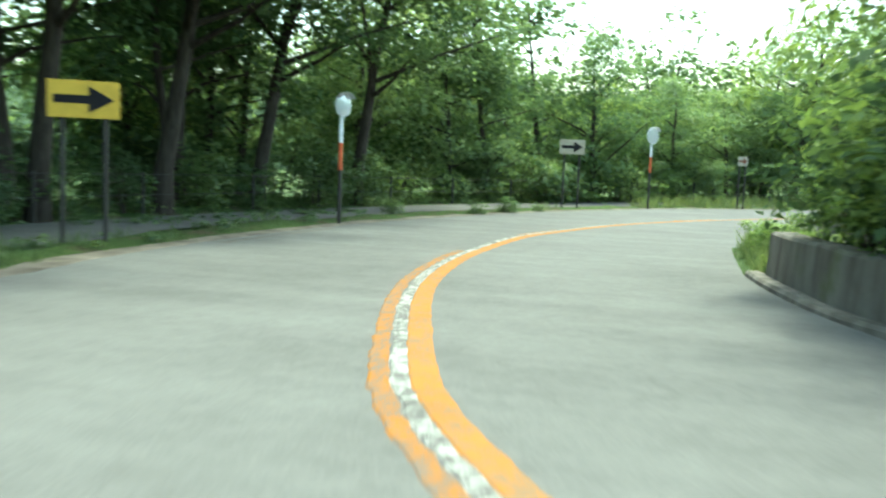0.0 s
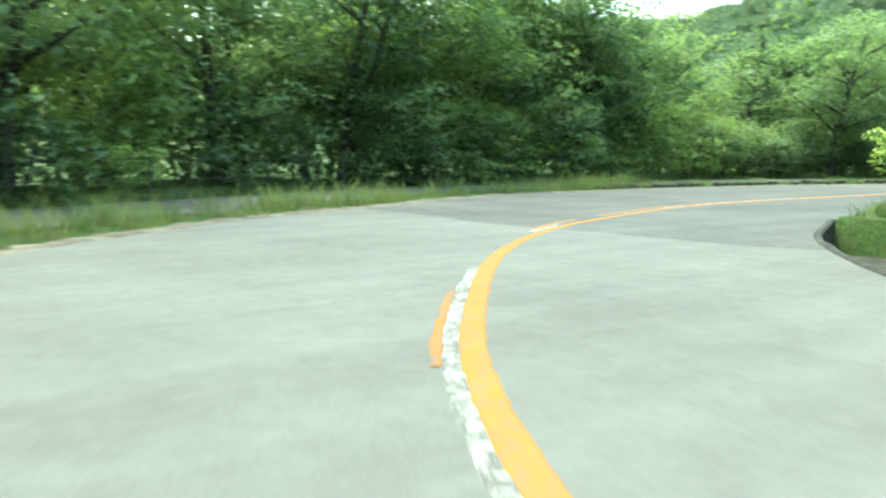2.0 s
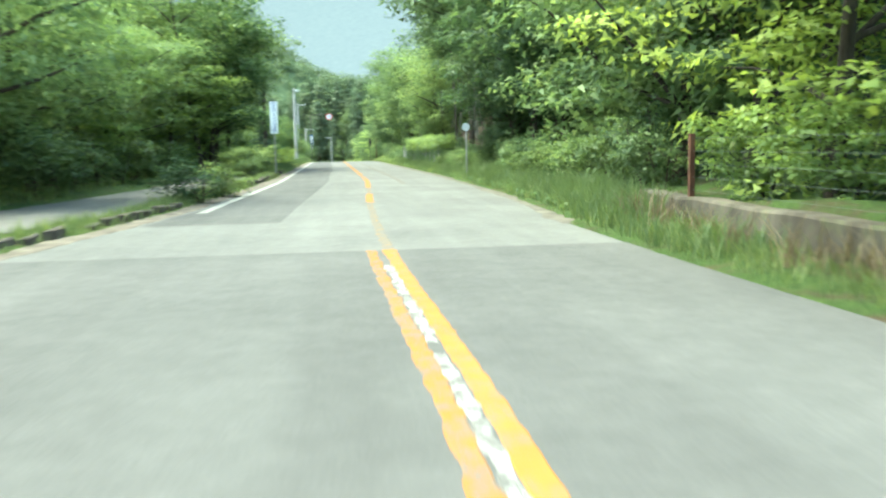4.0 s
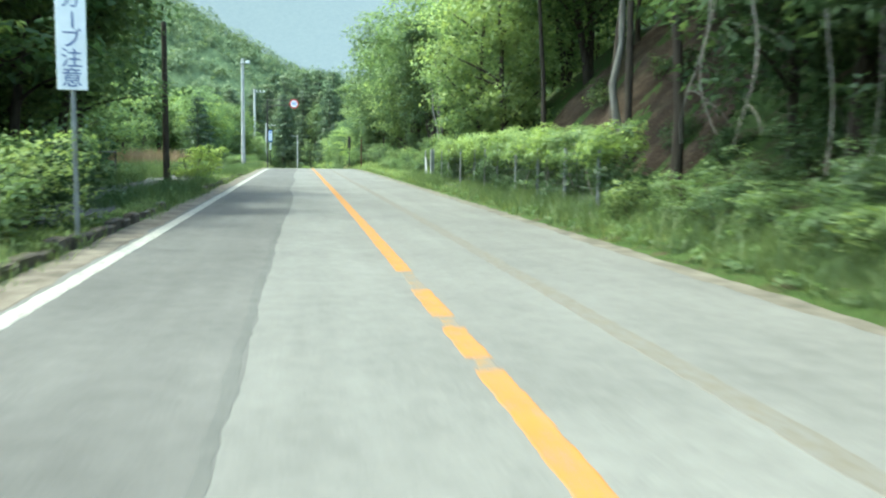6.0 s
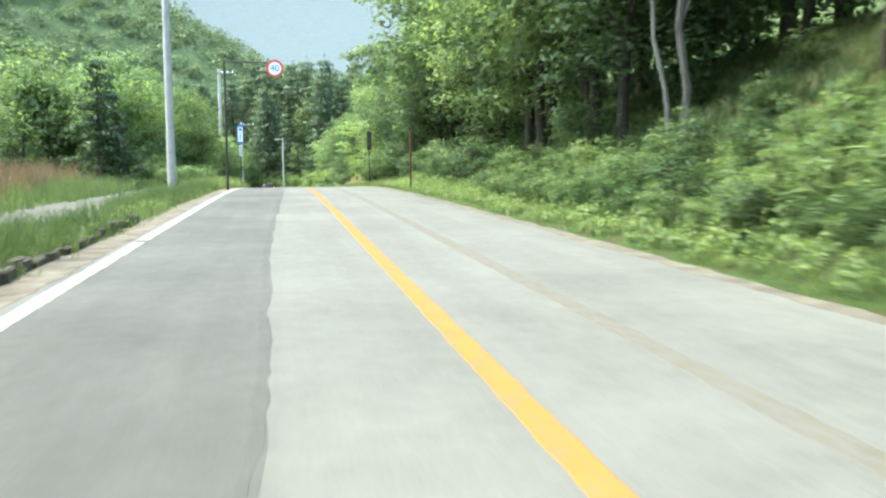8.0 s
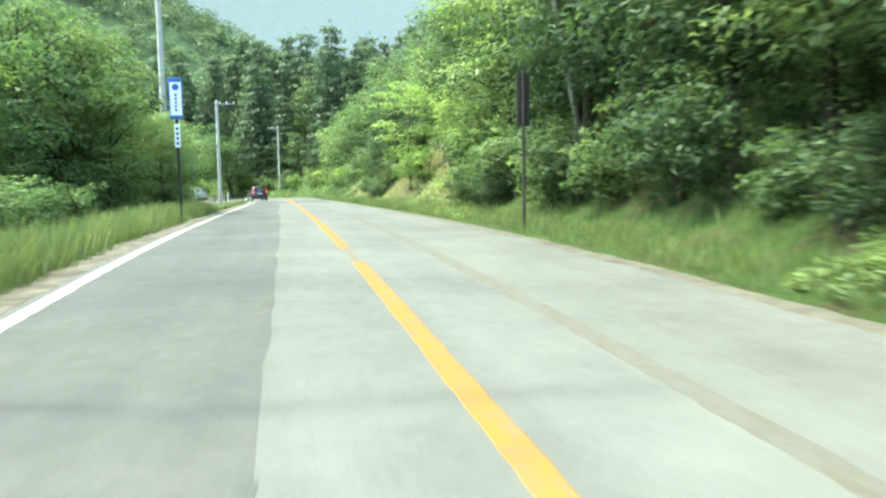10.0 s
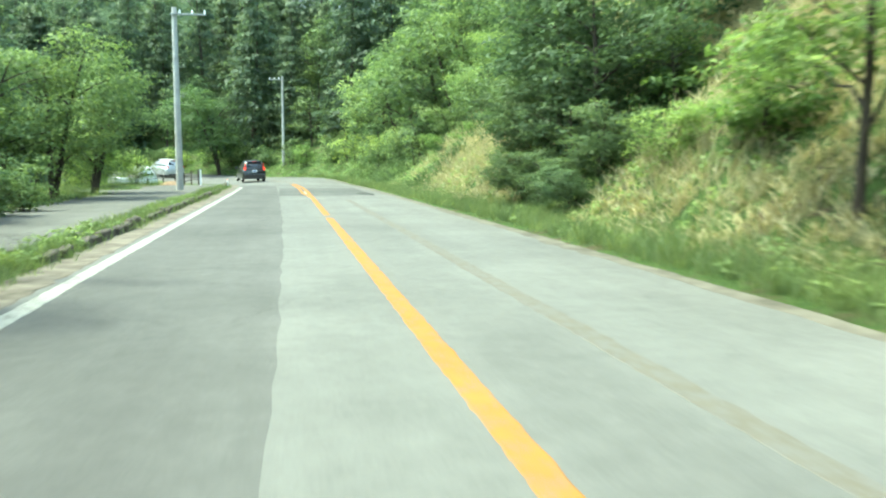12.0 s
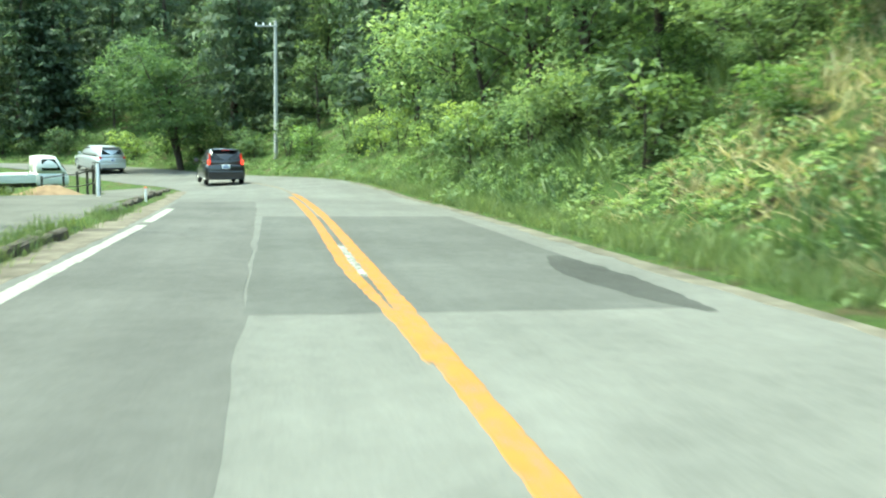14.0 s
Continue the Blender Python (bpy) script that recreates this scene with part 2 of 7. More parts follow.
def quick_mesh(name, v, counts, loops, mat, smooth=False):
    """Large mesh straight from arrays: faces of counts[i] corners."""
    me = bpy.data.meshes.new(name)
    me.vertices.add(len(v))
    me.vertices.foreach_set("co", np.ascontiguousarray(v, dtype=np.float32).ravel())
    loops = np.ascontiguousarray(loops, dtype=np.int32).ravel()
    me.loops.add(len(loops))
    me.loops.foreach_set("vertex_index", loops)
    counts = np.asarray(counts, dtype=np.int32)
    me.polygons.add(len(counts))
    starts = np.concatenate([[0], np.cumsum(counts)[:-1]]).astype(np.int32)
    me.polygons.foreach_set("loop_start", starts)
    if smooth:
        me.polygons.foreach_set("use_smooth", np.ones(len(counts), dtype=bool))
    me.materials.append(mat)
    me.update(calc_edges=True)
    return me


def part(name, bm, mat, parent, label=""):
    me = bpy.data.meshes.new(name)
    bm.to_mesh(me)
    bm.free()
    me.materials.append(mat)
    ob = new(name, me)
    ob.parent = parent
    if label:
        ob["label"] = label
    return ob


def box_bm(x0, y0, z0, x1, y1, z1, bevel=0.0, seg=1):
    bm = bmesh.new()
    bmesh.ops.create_cube(bm, size=1)
    for v in bm.verts:
        v.co = ((x0 + x1) / 2 + v.co.x * (x1 - x0), (y0 + y1) / 2 + v.co.y * (y1 - y0), (z0 + z1) / 2 + v.co.z * (z1 - z0))
    if bevel:
        bmesh.ops.bevel(bm, geom=bm.edges[:], offset=bevel, segments=seg, affect="EDGES", profile=0.6)
    return bm


def rod_bm(p0, p1, r0, r1=None, sides=12):
    r1 = r0 if r1 is None else r1
    p0, p1 = Vector(p0), Vector(p1)
    bm = bmesh.new()
    bmesh.ops.create_cone(bm, cap_ends=True, segments=sides, radius1=r0, radius2=r1, depth=(p1 - p0).length)
    m = Matrix.Translation((p0 + p1) / 2) @ (p1 - p0).to_track_quat("Z", "Y").to_matrix().to_4x4()
    bmesh.ops.transform(bm, matrix=m, verts=bm.verts)
    return bm


def tube_arrays(pts, radii, sides=6):
    """A bent, tapered tube: vertices and quads."""
    pts = np.asarray(pts, float)
    n = len(pts)
    tang = np.gradient(pts, axis=0)
    tang /= np.linalg.norm(tang, axis=1)[:, None] + 1e-9
    ref = np.tile(np.array([0.31, 0.95, 0.05]), (n, 1))
    a = np.cross(tang, ref)
    a /= np.linalg.norm(a, axis=1)[:, None] + 1e-9
    b = np.cross(tang, a)
    ang = np.linspace(0, 2 * np.pi, sides, endpoint=False)
    ring = a[:, None] * np.cos(ang)[None, :, None] + b[:, None] * np.sin(ang)[None, :, None]
    v = (pts[:, None] + ring * np.asarray(radii)[:, None, None]).reshape(-1, 3)
    i = np.arange(n - 1)[:, None] * sides
    j = np.arange(sides)[None]
    k = (j + 1) % sides
    q = np.stack([i + j, i + k, i + sides + k, i + sides + j], -1).reshape(-1, 4)
    return v, q


def empty(name, m=None):
    ob = new(name)
    if m is not None:
        ob.matrix_world = m
    return ob


def text_mesh(name, body, size, mat, parent, m, label=""):
    cu = bpy.data.curves.new(name, "FONT")
    cu.body, cu.size, cu.align_x, cu.align_y, cu.extrude = body, size, "CENTER", "CENTER", 0.0015
    tmp = new("lettering", cu)
    me = bpy.data.meshes.new_from_object(tmp)
    bpy.data.objects.remove(tmp)
    bpy.data.curves.remove(cu)
    me.materials.clear()
    me.materials.append(mat)
    ob = new(name, me)
    ob.parent = parent
    ob.matrix_local = m
    if label:
        ob["label"] = label
    return ob


# ---- plan of the road ----
CENTRE = [(88, -14), (70, -27), (54, -37.6), (43, -45.2), (35.2, -50.4), (31.65, -52.78), (29.92, -53.46), (27.4, -54.19), (24.97, -54.57), (22.55, -54.68), (20.12,
          -54.64), (17.75, -54.2), (15.41, -53.65), (13.14, -52.85), (10.98, -51.82), (8.92, -50.58), (6.99, -49.22), (5.26, -47.59), (3.65, -45.85), (2.33, -43.99),
          (1.29, -41.95), (0.53, -39.7), (-0.14, -37.4), (-0.47, -35.03), (-0.59, -32.63), (-0.6, -30.23), (-0.6, -27.83), (-0.66, -23), (-0.55, -16), (-0.26, -8), (-0.03, 0),
          (0, 40), (0, 80), (0, 115), (0, 125), (-0.08, 134), (-0.45, 143), (-1.5, 153), (-4.2, 162), (-8.5, 170), (-14.8, 177), (-23.5, 182.5), (-34.5, 186.2), (-50, 188)]


def smooth_line(pts, step):
    p = np.array(pts, float)
    s = np.concatenate([[0], np.cumsum(np.hypot(*np.diff(p, axis=0).T))])
    out = []
    for k in range(len(p) - 1):
        p0, p1, p2, p3 = p[max(k - 1, 0)], p[k], p[k + 1], p[min(k + 2, len(p) - 1)]
        d = s[k + 1] - s[k]
        m1 = (p2 - p0) / (s[k + 1] - s[max(k - 1, 0)]) * d
        m2 = (p3 - p1) / (s[min(k + 2, len(p) - 1)] - s[k]) * d
        for t in np.arange(0, 1, step / d / 4):
            h = (2 * t**3 - 3 * t**2 + 1) * p1 + (t**3 - 2 * t**2 + t) * m1 + (-2 * t**3 + 3 * t**2) * p2 + (t**3 - t**2) * m2
            out.append(h)
    out = np.array(out + [p[-1]])
    s = np.concatenate([[0], np.cumsum(np.hypot(*np.diff(out, axis=0).T))])
    t = np.arange(0, s[-1], step)
    return np.stack([np.interp(t, s, out[:, 0]), np.interp(t, s, out[:, 1])], -1)


STEP = 0.5
LINE = smooth_line(CENTRE, STEP)
TANG = np.gradient(LINE, axis=0)
TANG /= np.linalg.norm(TANG, axis=1)[:, None]
RIGHT = np.stack([TANG[:, 1], -TANG[:, 0]], -1)
SS = np.arange(len(LINE)) * STEP
S_Y0 = float(SS[np.argmin(np.hypot(LINE[:, 0], LINE[:, 1]))])      # station at y = 0 of the straight


def station(x, y):
    return float(SS[np.argmin(np.hypot(LINE[:, 0] - x, LINE[:, 1] - y))])


def crest(y):
    """Fall of the road past its highest point."""
    return -0.27 * np.log1p(np.exp(np.clip((np.minimum(np.asarray(y, float), 190) - 66.5) / 6, -60, 60)))


def rise(x, y):
    """Height of the road's plane: the bend lies a little lower, past a crest it falls to the far curve."""
    y = np.asarray(y, float)
    low = -0.0055 * 4 * np.log1p(np.exp(-np.clip((y + 20) / 4, -60, 60)))
    side = 0.01284 * 2 * np.log1p(np.exp(np.clip((np.asarray(x, float) - 4) / 2, -30, 30))) * (1 - np.clip((y + 40) / 10, 0, 1) * (1 - np.clip((np.asarray(x, float) - 14) / 10, 0, 1)))
    k = np.clip((y - 138) / 16, 0, 1) * (1 - np.clip((y - 160) / 18, 0, 1))
    up = 0.07 * k * k * (3 - 2 * k) * np.clip(np.asarray(x, float) + 0.5, -14, 5) + 0.012 * np.clip(y - 150, 0, 60)
    return low + side + up + crest(y)


S_KEYS = S_Y0 + np.array([-140, -75, -70, -66, -60, -56, -50, -45, -41, -37, -30, -24, -19, -15, 0, 140, 300])
W_LEFT = np.array([3.8, 3.75, 3.6, 3.5, 3.75, 4.3, 5.1, 4.5, 4.15, 4.5, 4.5, 4.2, 3.5, 3.15, 3.05, 3.1, 3.3])
W_RIGHT = np.array([3.2, 3.35, 3.4, 3.4, 3.25, 3.45, 3.8, 3.7, 3.4, 3.05, 2.62, 2.5, 2.65, 2.9, 2.85, 2.95, 3.1])


def widths(s):
    return np.interp(s, S_KEYS, W_LEFT), np.interp(s, S_KEYS, W_RIGHT)


def spot(s, d, h=0.0):
    """A place at station s, d metres right of the yellow line, h above the road."""
    x = np.interp(s, SS, LINE[:, 0]) + d * np.interp(s, SS, RIGHT[:, 0])
    y = np.interp(s, SS, LINE[:, 1]) + d * np.interp(s, SS, RIGHT[:, 1])
    return np.stack([x, y, rise(x, y) + h], -1)


def locate(x, y):
    """Station and offset to the right, for arrays of places."""
    x, y = np.atleast_1d(x).astype(float), np.atleast_1d(y).astype(float)
    s, d = np.empty(x.shape), np.empty(x.shape)
    for a in range(0, len(x), 4000):
        dx, dy = x[a:a + 4000, None] - LINE[None, ::2, 0], y[a:a + 4000, None] - LINE[None, ::2, 1]
        k = np.argmin(dx * dx + dy * dy, 1) * 2
        ex, ey = x[a:a + 4000] - LINE[k, 0], y[a:a + 4000] - LINE[k, 1]
        d[a:a + 4000] = ex * RIGHT[k, 0] + ey * RIGHT[k, 1]
        far = np.hypot(ex, ey)
        d[a:a + 4000] = np.where(far > np.abs(d[a:a + 4000]) + 1.0, np.sign(d[a:a + 4000] + 1e-9) * far, d[a:a + 4000])
        s[a:a + 4000] = SS[k] + ex * TANG[k, 0] + ey * TANG[k, 1]
    return s, d


def wave(x, y, f, seed):
    r = np.random.RandomState(seed)
    out = 0
    for k in range(5):
        a, p = r.uniform(0, 6.28), r.uniform(0, 6.28)
        out = out + np.sin((x * np.cos(a) + y * np.sin(a)) * f * (1 + 0.6 * k) + p) / (1 + 0.5 * k)
    return out / 2.5


def ss(a, b, v):
    t = np.clip((v - a) / (b - a), 0, 1)
    return t * t * (3 - 2 * t)


S_WALL0, S_WALL1 = S_Y0 - 140, S_Y0 - 70.8      # wall on the inside of the bend
S_DITCH0, S_DITCH1 = S_Y0 - 61.0, S_Y0 - 38.0      # open drain beyond it


def ground_height(x, y, s=None, d=None):
    """The lie of the land."""
    x, y = np.atleast_1d(x).astype(float), np.atleast_1d(y).astype(float)
    if s is None:
        s, d = locate(x, y)
    wl, wr = widths(s)
    u = s - S_Y0
    h = np.full(x.shape, -0.07)
    # left: kerb, grass verge, footway, then rough ground
    e = -d - wl
    left = np.where(e > 0, 1.0, 0.0)
    verge = -0.03 + 0.10 * ss(0.4, 0.75, e) + 0.04 * wave(x, y, 1.9, 3) * ss(0.5, 0.9, e)
    verge = np.where((e > 1.15) & (e < 4.3), -0.02, verge)
    rough = 0.05 - 0.15 * ss(4.2, 5.4, e) * ss(138, 148, u) + 0.12 * wave(x, y, 0.7, 5) + 0.5 * ss(6, 20, e) * ss(30, 70, u) * (1 - ss(95, 115, u))
    fall = -2.2 * ss(8, 30, e) * (1 - ss(-35, -5, u))
    verge = np.where(e >= 4.3, rough * ss(4.2, 5.0, e) + fall, verge)
    h = np.where(e > 0, verge, h)
    # right: verge, wall or fence line, then the hillside
    q = d - wr
    near = np.where(s < S_WALL1 + 0.4, 0.35, np.where(s < S_DITCH1 + 2, 1.4, 1.25))
    plateau = 0.42 * ss(near, near + 0.3, q) * (1 - ss(-24, -18, u)) + 0.2 * ss(0.5, 1.3, q) * ss(-24, -18, u)
    ditch = ss(S_DITCH0 - 0.2, S_DITCH0 + 0.2, s) * (1 - ss(S_DITCH1 - 0.2, S_DITCH1 + 0.2, s)) * ss(-0.55, -0.1, q) * (1 - ss(1.35, 1.7, q))
    steep = ss(28, 40, u)
    bank = np.clip(q - 1.2, 0, None)
    slope1 = 0.30 * np.clip(q - 3.0, 0, 30) + (0.45 + 0.2 * ss(2, 8, u)) * np.clip(q - 2.4, 0, 6) * ss(-4, 4, u)
    slope2 = (0.86 + 0.12 * ss(100, 118, u)) * np.clip(bank, 0, 8.5) + 0.35 * np.clip(bank - 8.5, 0, 40)
    slope2 = slope2 * (0.55 + 0.45 * ss(60, 95, u)) * (1 - 0.55 * ss(128, 175, u))
    inner = 0.22 * np.clip(q - 3, 0, 25) * (1 - ss(-20, 0, u))
    hill = inner + (slope1 * (1 - steep) + slope2 * steep) * ss(-20, 0, u)
    right = plateau + hill + 0.14 * wave(x, y, 0.9, 9) * ss(0.8, 2.5, q)
    h = np.where(q > 0, right + 0.03 * ss(0, 0.4, q), h)
    h = h - 1.0 * ditch
    far = np.abs(d)
    h = h + 1.5 * wave(x, y, 0.05, 12) * ss(25, 70, far)
    return rise(x, y) + h


# ---- road surface, markings ----
def ribbon(name, s0, s1, d0, d1, h, mat, ragged=0.0, step=0.5, parent=None, label="", seed=1, across=1, skew=None):
    """A strip laid along the road between two offsets (numbers or functions of the station)."""
    r = np.random.RandomState(seed)
    n = max(2, int((s1 - s0) / step) + 1)
    st = np.linspace(s0, s1, n)
    a = d0(st) if callable(d0) else np.full(n, float(d0))
    b = d1(st) if callable(d1) else np.full(n, float(d1))
    if ragged:
        a, b = a + r.uniform(-1, 1, n) * ragged, b + r.uniform(-1, 1, n) * ragged
    rows = []
    for k in range(-1, across + 2):
        d = a + (b - a) * min(max(k, 0), across) / across + (0.014 if k > across else -0.014 if k < 0 else 0)
        drop = 0.007 if k < 0 or k > across else 0
        rows.append(spot(st + (skew(d) * np.clip(1 - (st - s0) / 14, 0, 1) if skew else 0), d, 0.6 * h - drop))
    v = np.stack(rows, 1).reshape(-1, 3)
    w = across + 3
    f = [(i * w + k, i * w + k + 1, (i + 1) * w + k + 1, (i + 1) * w + k) for i in range(n - 1) for k in range(w - 1)]
    return mesh_ob(name, v, [q[::-1] for q in f], mat, parent, label)


S_END = float(SS[-1]) - 1
def seam(s):
    """The long joint in the lane, not quite straight."""
    u = s - S_Y0
    joint = np.interp(u, [-25, 0.5, 6.5, 10.3, 12.3, 15, 19.7, 24, 29, 31.7, 36, 39.5, 45.5, 60, 78, 86, 92, 100, 108, 118, 122, 130],
                      [-1.45, -1.34, -1.34, -1.30, -1.28, -1.21, -1.18, -1.30, -1.22, -1.16, -1.22, -1.25, -1.2, -1.05, -0.95, -0.96, -1.04, -0.98, -1.0, -1.13, -1.17, -1.28])
    return joint + 0.012 * np.sin(u * 1.3) * np.sin(u * 0.37) + 0.008 * np.sin(u * 2.9)


def wl_of(s): return -widths(s)[0]
def wr_of(s): return widths(s)[1]
road = ribbon("road", 1, S_END, lambda s: wl_of(s) - 0.25, lambda s: wr_of(s) + 0.1, 0.0, M_ROAD, 0.03, 0.4, seed=4, across=6)
tagged(road, "worn pale grey asphalt road winding through the woods", "road", kind="structure")
S_A, S_B = S_Y0 - 43.0, station(-0.6, -22.7)
patch_bend = ribbon("road_patch", S_A, S_B, lambda s: wl_of(s) - 0.1, lambda s: wr_of(s) + 0.12, 0.005, M_PATCH, 0.03, 0.5, seed=5, across=8, skew=lambda d: -0.36 * d + 0.1 * np.sin(d * 1.7))
tagged(patch_bend, "greyer asphalt resurfacing across the bend", "road patch", kind="structure")
pale = ribbon("road_patch", S_B, S_Y0 + 122, lambda s: seam(s) - 0.02, lambda s: wr_of(s) - 0.02, 0.005, M_PALE, 0.02, 0.5, seed=6, across=3)
tagged(pale, "bleached pale asphalt beside a long seam", "road patch", kind="structure")
lane = ribbon("road_patch", S_B + 4, S_Y0 + 138, lambda s: wl_of(s) + 0.0, lambda s: seam(s) + 0.01, 0.006, M_PATCH, 0.02, 0.5, seed=7, across=3)
tagged(lane, "grey asphalt strip along the outer half of the lane", "road patch", kind="structure")
seal = ribbon("crack_seal", S_Y0 - 12, S_Y0 + 62, lambda s: seam(s) - 0.065, lambda s: seam(s) + 0.0 * s, 0.009, M_PATCH2, 0.02, 0.2, seed=8)
tagged(seal, "dark sealed joint along the lane", "road joint", kind="structure")
patch_end = ribbon("road_patch", S_Y0 + 122, S_Y0 + 132.6, -1.15, lambda s: 2.36 + 0.06 * (s - S_Y0 - 122) / 10, 0.008, M_PATCH2, 0.015, 0.4, seed=9, across=3)
tagged(patch_end, "dark rectangular asphalt repair", "road patch", kind="structure")
wedge = ribbon("road_patch", S_Y0 + 121.8, S_Y0 + 125.8, lambda s: 2.28 - 0.42 * np.sin((s - S_Y0 - 121.8) / 4.0 * math.pi) ** 0.7, lambda s: 2.32 + 0.14 * np.sin((s - S_Y0 - 121.8) / 4.0 * math.pi), 0.012, M_PATCH3, 0.035, 0.16, seed=19)
tagged(wedge, "dark worn asphalt hollow at the road edge", "road patch", kind="structure")


def marking(name, label, runs, d0, d1, mat, h, ragged, seed, cat="road marking"):
    """Painted line with gaps where it has worn away."""
    for k, (a, b) in enumerate(runs):
        ob = ribbon(name, a, b, d0, d1, h, mat, ragged, 0.12, None, seed=seed + k)
        tagged(ob, label, cat, kind="structure")


def narrow(s):
    """How far the centre line is worn thin at the end of the bend."""
    return ss(S_Y0 - 47, S_Y0 - 43, s) * (1 - ss(S_B - 1, S_B, s))


marking("yellow_line", "yellow centre line, scuffed and worn", [(S_Y0 - 140, S_B), (S_Y0 - 14, S_Y0 - 10.5), (S_Y0 - 7, S_Y0 + 0.92), (S_Y0 + 1.2, S_Y0 + 2.1), (S_Y0 + 2.5, S_Y0 + 3.75), (S_Y0 + 4.95, S_Y0 + 26), (S_Y0 + 26.15, S_Y0 + 49), (S_Y0 + 49.5, S_Y0 + 69.6), (S_Y0 + 71.9, S_Y0 + 87.9), (S_Y0 + 88.35, S_Y0 + 108.1), (S_Y0 + 109.15, S_Y0 + 143)], lambda s: -0.075 + 0.028 * narrow(s), lambda s: 0.07 - 0.012 * narrow(s), M_YEL, 0.012, 0.008, 30)
marking("yellow_line", "nearly worn-off stretch of the centre line", [(S_B, S_Y0 - 14), (S_Y0 - 10.5, S_Y0 - 7), (S_Y0 + 0.92, S_Y0 + 1.2), (S_Y0 + 2.1, S_Y0 + 2.5), (S_Y0 + 3.75, S_Y0 + 4.95), (S_Y0 + 69.6, S_Y0 + 71.9), (S_Y0 + 108.1, S_Y0 + 109.15), (S_Y0 + 143, S_Y0 + 165)], -0.05, 0.05, M_YELF, 0.011, 0.02, 36)
marking("yellow_line", "second yellow line, broken and faded", [(S_Y0 - 65.6, S_Y0 - 63.6), (S_Y0 - 57.0, S_Y0 - 55.0), (S_Y0 - 51.5, S_Y0 - 49.0)], -0.243, -0.192, M_YELW, 0.012, 0.012, 40)
marking("yellow_line", "second yellow line, broken and faded", [(S_Y0 - 100, S_Y0 - 69.2), (S_Y0 - 43.2, S_Y0 - 41.2), (S_Y0 - 40.2, S_B)], lambda s: -0.30 + 0.06 * ss(S_Y0 - 39, S_Y0 - 34, s), lambda s: -0.21 + 0.062 * ss(S_Y0 - 39, S_Y0 - 34, s), M_YELW, 0.012, 0.014, 46)
marking("yellow_line", "second yellow line, worn", [(S_Y0 + 120.4, S_Y0 + 141)], lambda s: -0.12 - 0.18 * ss(S_Y0 + 120.4, S_Y0 + 125.5, s), lambda s: -0.06 - 0.11 * ss(S_Y0 + 120.4, S_Y0 + 125.5, s), M_YEL, 0.013, 0.012, 44)
marking("white_filler", "ragged white strip between the yellow lines", [(S_Y0 - 100, S_Y0 - 58.8), (S_Y0 - 56.5, S_Y0 - 47.5), (S_Y0 - 43.6, S_Y0 - 42.2)], -0.175, -0.095, M_WHITEW, 0.011, 0.014, 50)
marking("white_filler", "flaking white strip between the yellow lines", [(S_Y0 - 39.2, S_Y0 - 39.0), (S_Y0 - 37.2, S_Y0 - 36.2), (S_Y0 - 35.9, S_Y0 - 34.1), (S_Y0 - 33.9, S_Y0 - 31.2), (S_Y0 - 30.9, S_Y0 - 27.4), (S_Y0 - 27.1, S_B - 1.2)], lambda s: -0.16 + 0.03 * ss(S_Y0 - 39, S_Y0 - 34, s), lambda s: -0.10 + 0.04 * ss(S_Y0 - 39, S_Y0 - 34, s), M_WHITEW, 0.010, 0.022, 57)
marking("white_filler", "ragged white remains between the yellow lines", [(S_Y0 + 124, S_Y0 + 127)], -0.16, -0.08, M_WHITEW, 0.012, 0.02, 53)
marking("edge_line", "white edge line beside the kerb", [(S_Y0 - 16, S_Y0 - 0.8), (S_Y0 - 0.5, S_Y0 + 40), (S_Y0 + 40.3, S_Y0 + 80), (S_Y0 + 80.3, S_Y0 + 130.4), (S_Y0 + 131.0, S_Y0 + 135)], -3.08, -2.93, M_WHITE, 0.014, 0.012, 60)
marking("edge_line", "old white edge line round the outside of the bend", [(S_Y0 - 70, S_Y0 - 66.5)], lambda s: wl_of(s) + 0.12, lambda s: wl_of(s) + 0.2, M_GHOST, 0.012, 0.03, 65)
marking("old_line", "ghost of a scraped-off centre line", [(S_Y0 - 5, S_Y0 + 118)], 1.0, 1.17, M_GHOST, 0.009, 0.012, 70)

# ---- ground ----
def ground_sheet():
    xs = np.concatenate([[-2500, -1200, -600, -300, -180, -120, -90, -70], np.arange(-56, -14, 2.0), np.arange(-14, 34, 0.4), np.arange(34, 104, 1.0), [108, 116, 130, 200, 320, 600, 1200, 2500]])
    ys = np.concatenate([[-2500, -1200, -600, -300, -200, -150, -120, -100, -86], np.arange(-78, -64, 1.5), np.arange(-64, -14, 0.4), np.arange(-14, 150, 0.8), np.arange(150, 200, 1.5), [205, 215, 230, 260, 320, 450, 700, 1200, 2500]])
    gx, gy = np.meshgrid(xs, ys)
    x, y = gx.ravel(), gy.ravel()
    z = ground_height(x, y)
    s, d = locate(x, y)
    z = np.where(np.abs(d) > 130, np.clip(z, -6, 14), z)
    v = np.stack([x, y, z], -1)
    nx, ny = len(xs), len(ys)
    i = (np.arange(ny - 1)[:, None] * nx + np.arange(nx - 1)[None]).ravel()
    q = np.stack([i, i + 1, i + nx + 1, i + nx], -1)
    me = quick_mesh("ground", v, np.full(len(q), 4), q, M_SOIL, True)
    return tagged(new("ground", me), "weedy brown earth under the woods and verges", "ground", kind="structure")


ground_sheet()

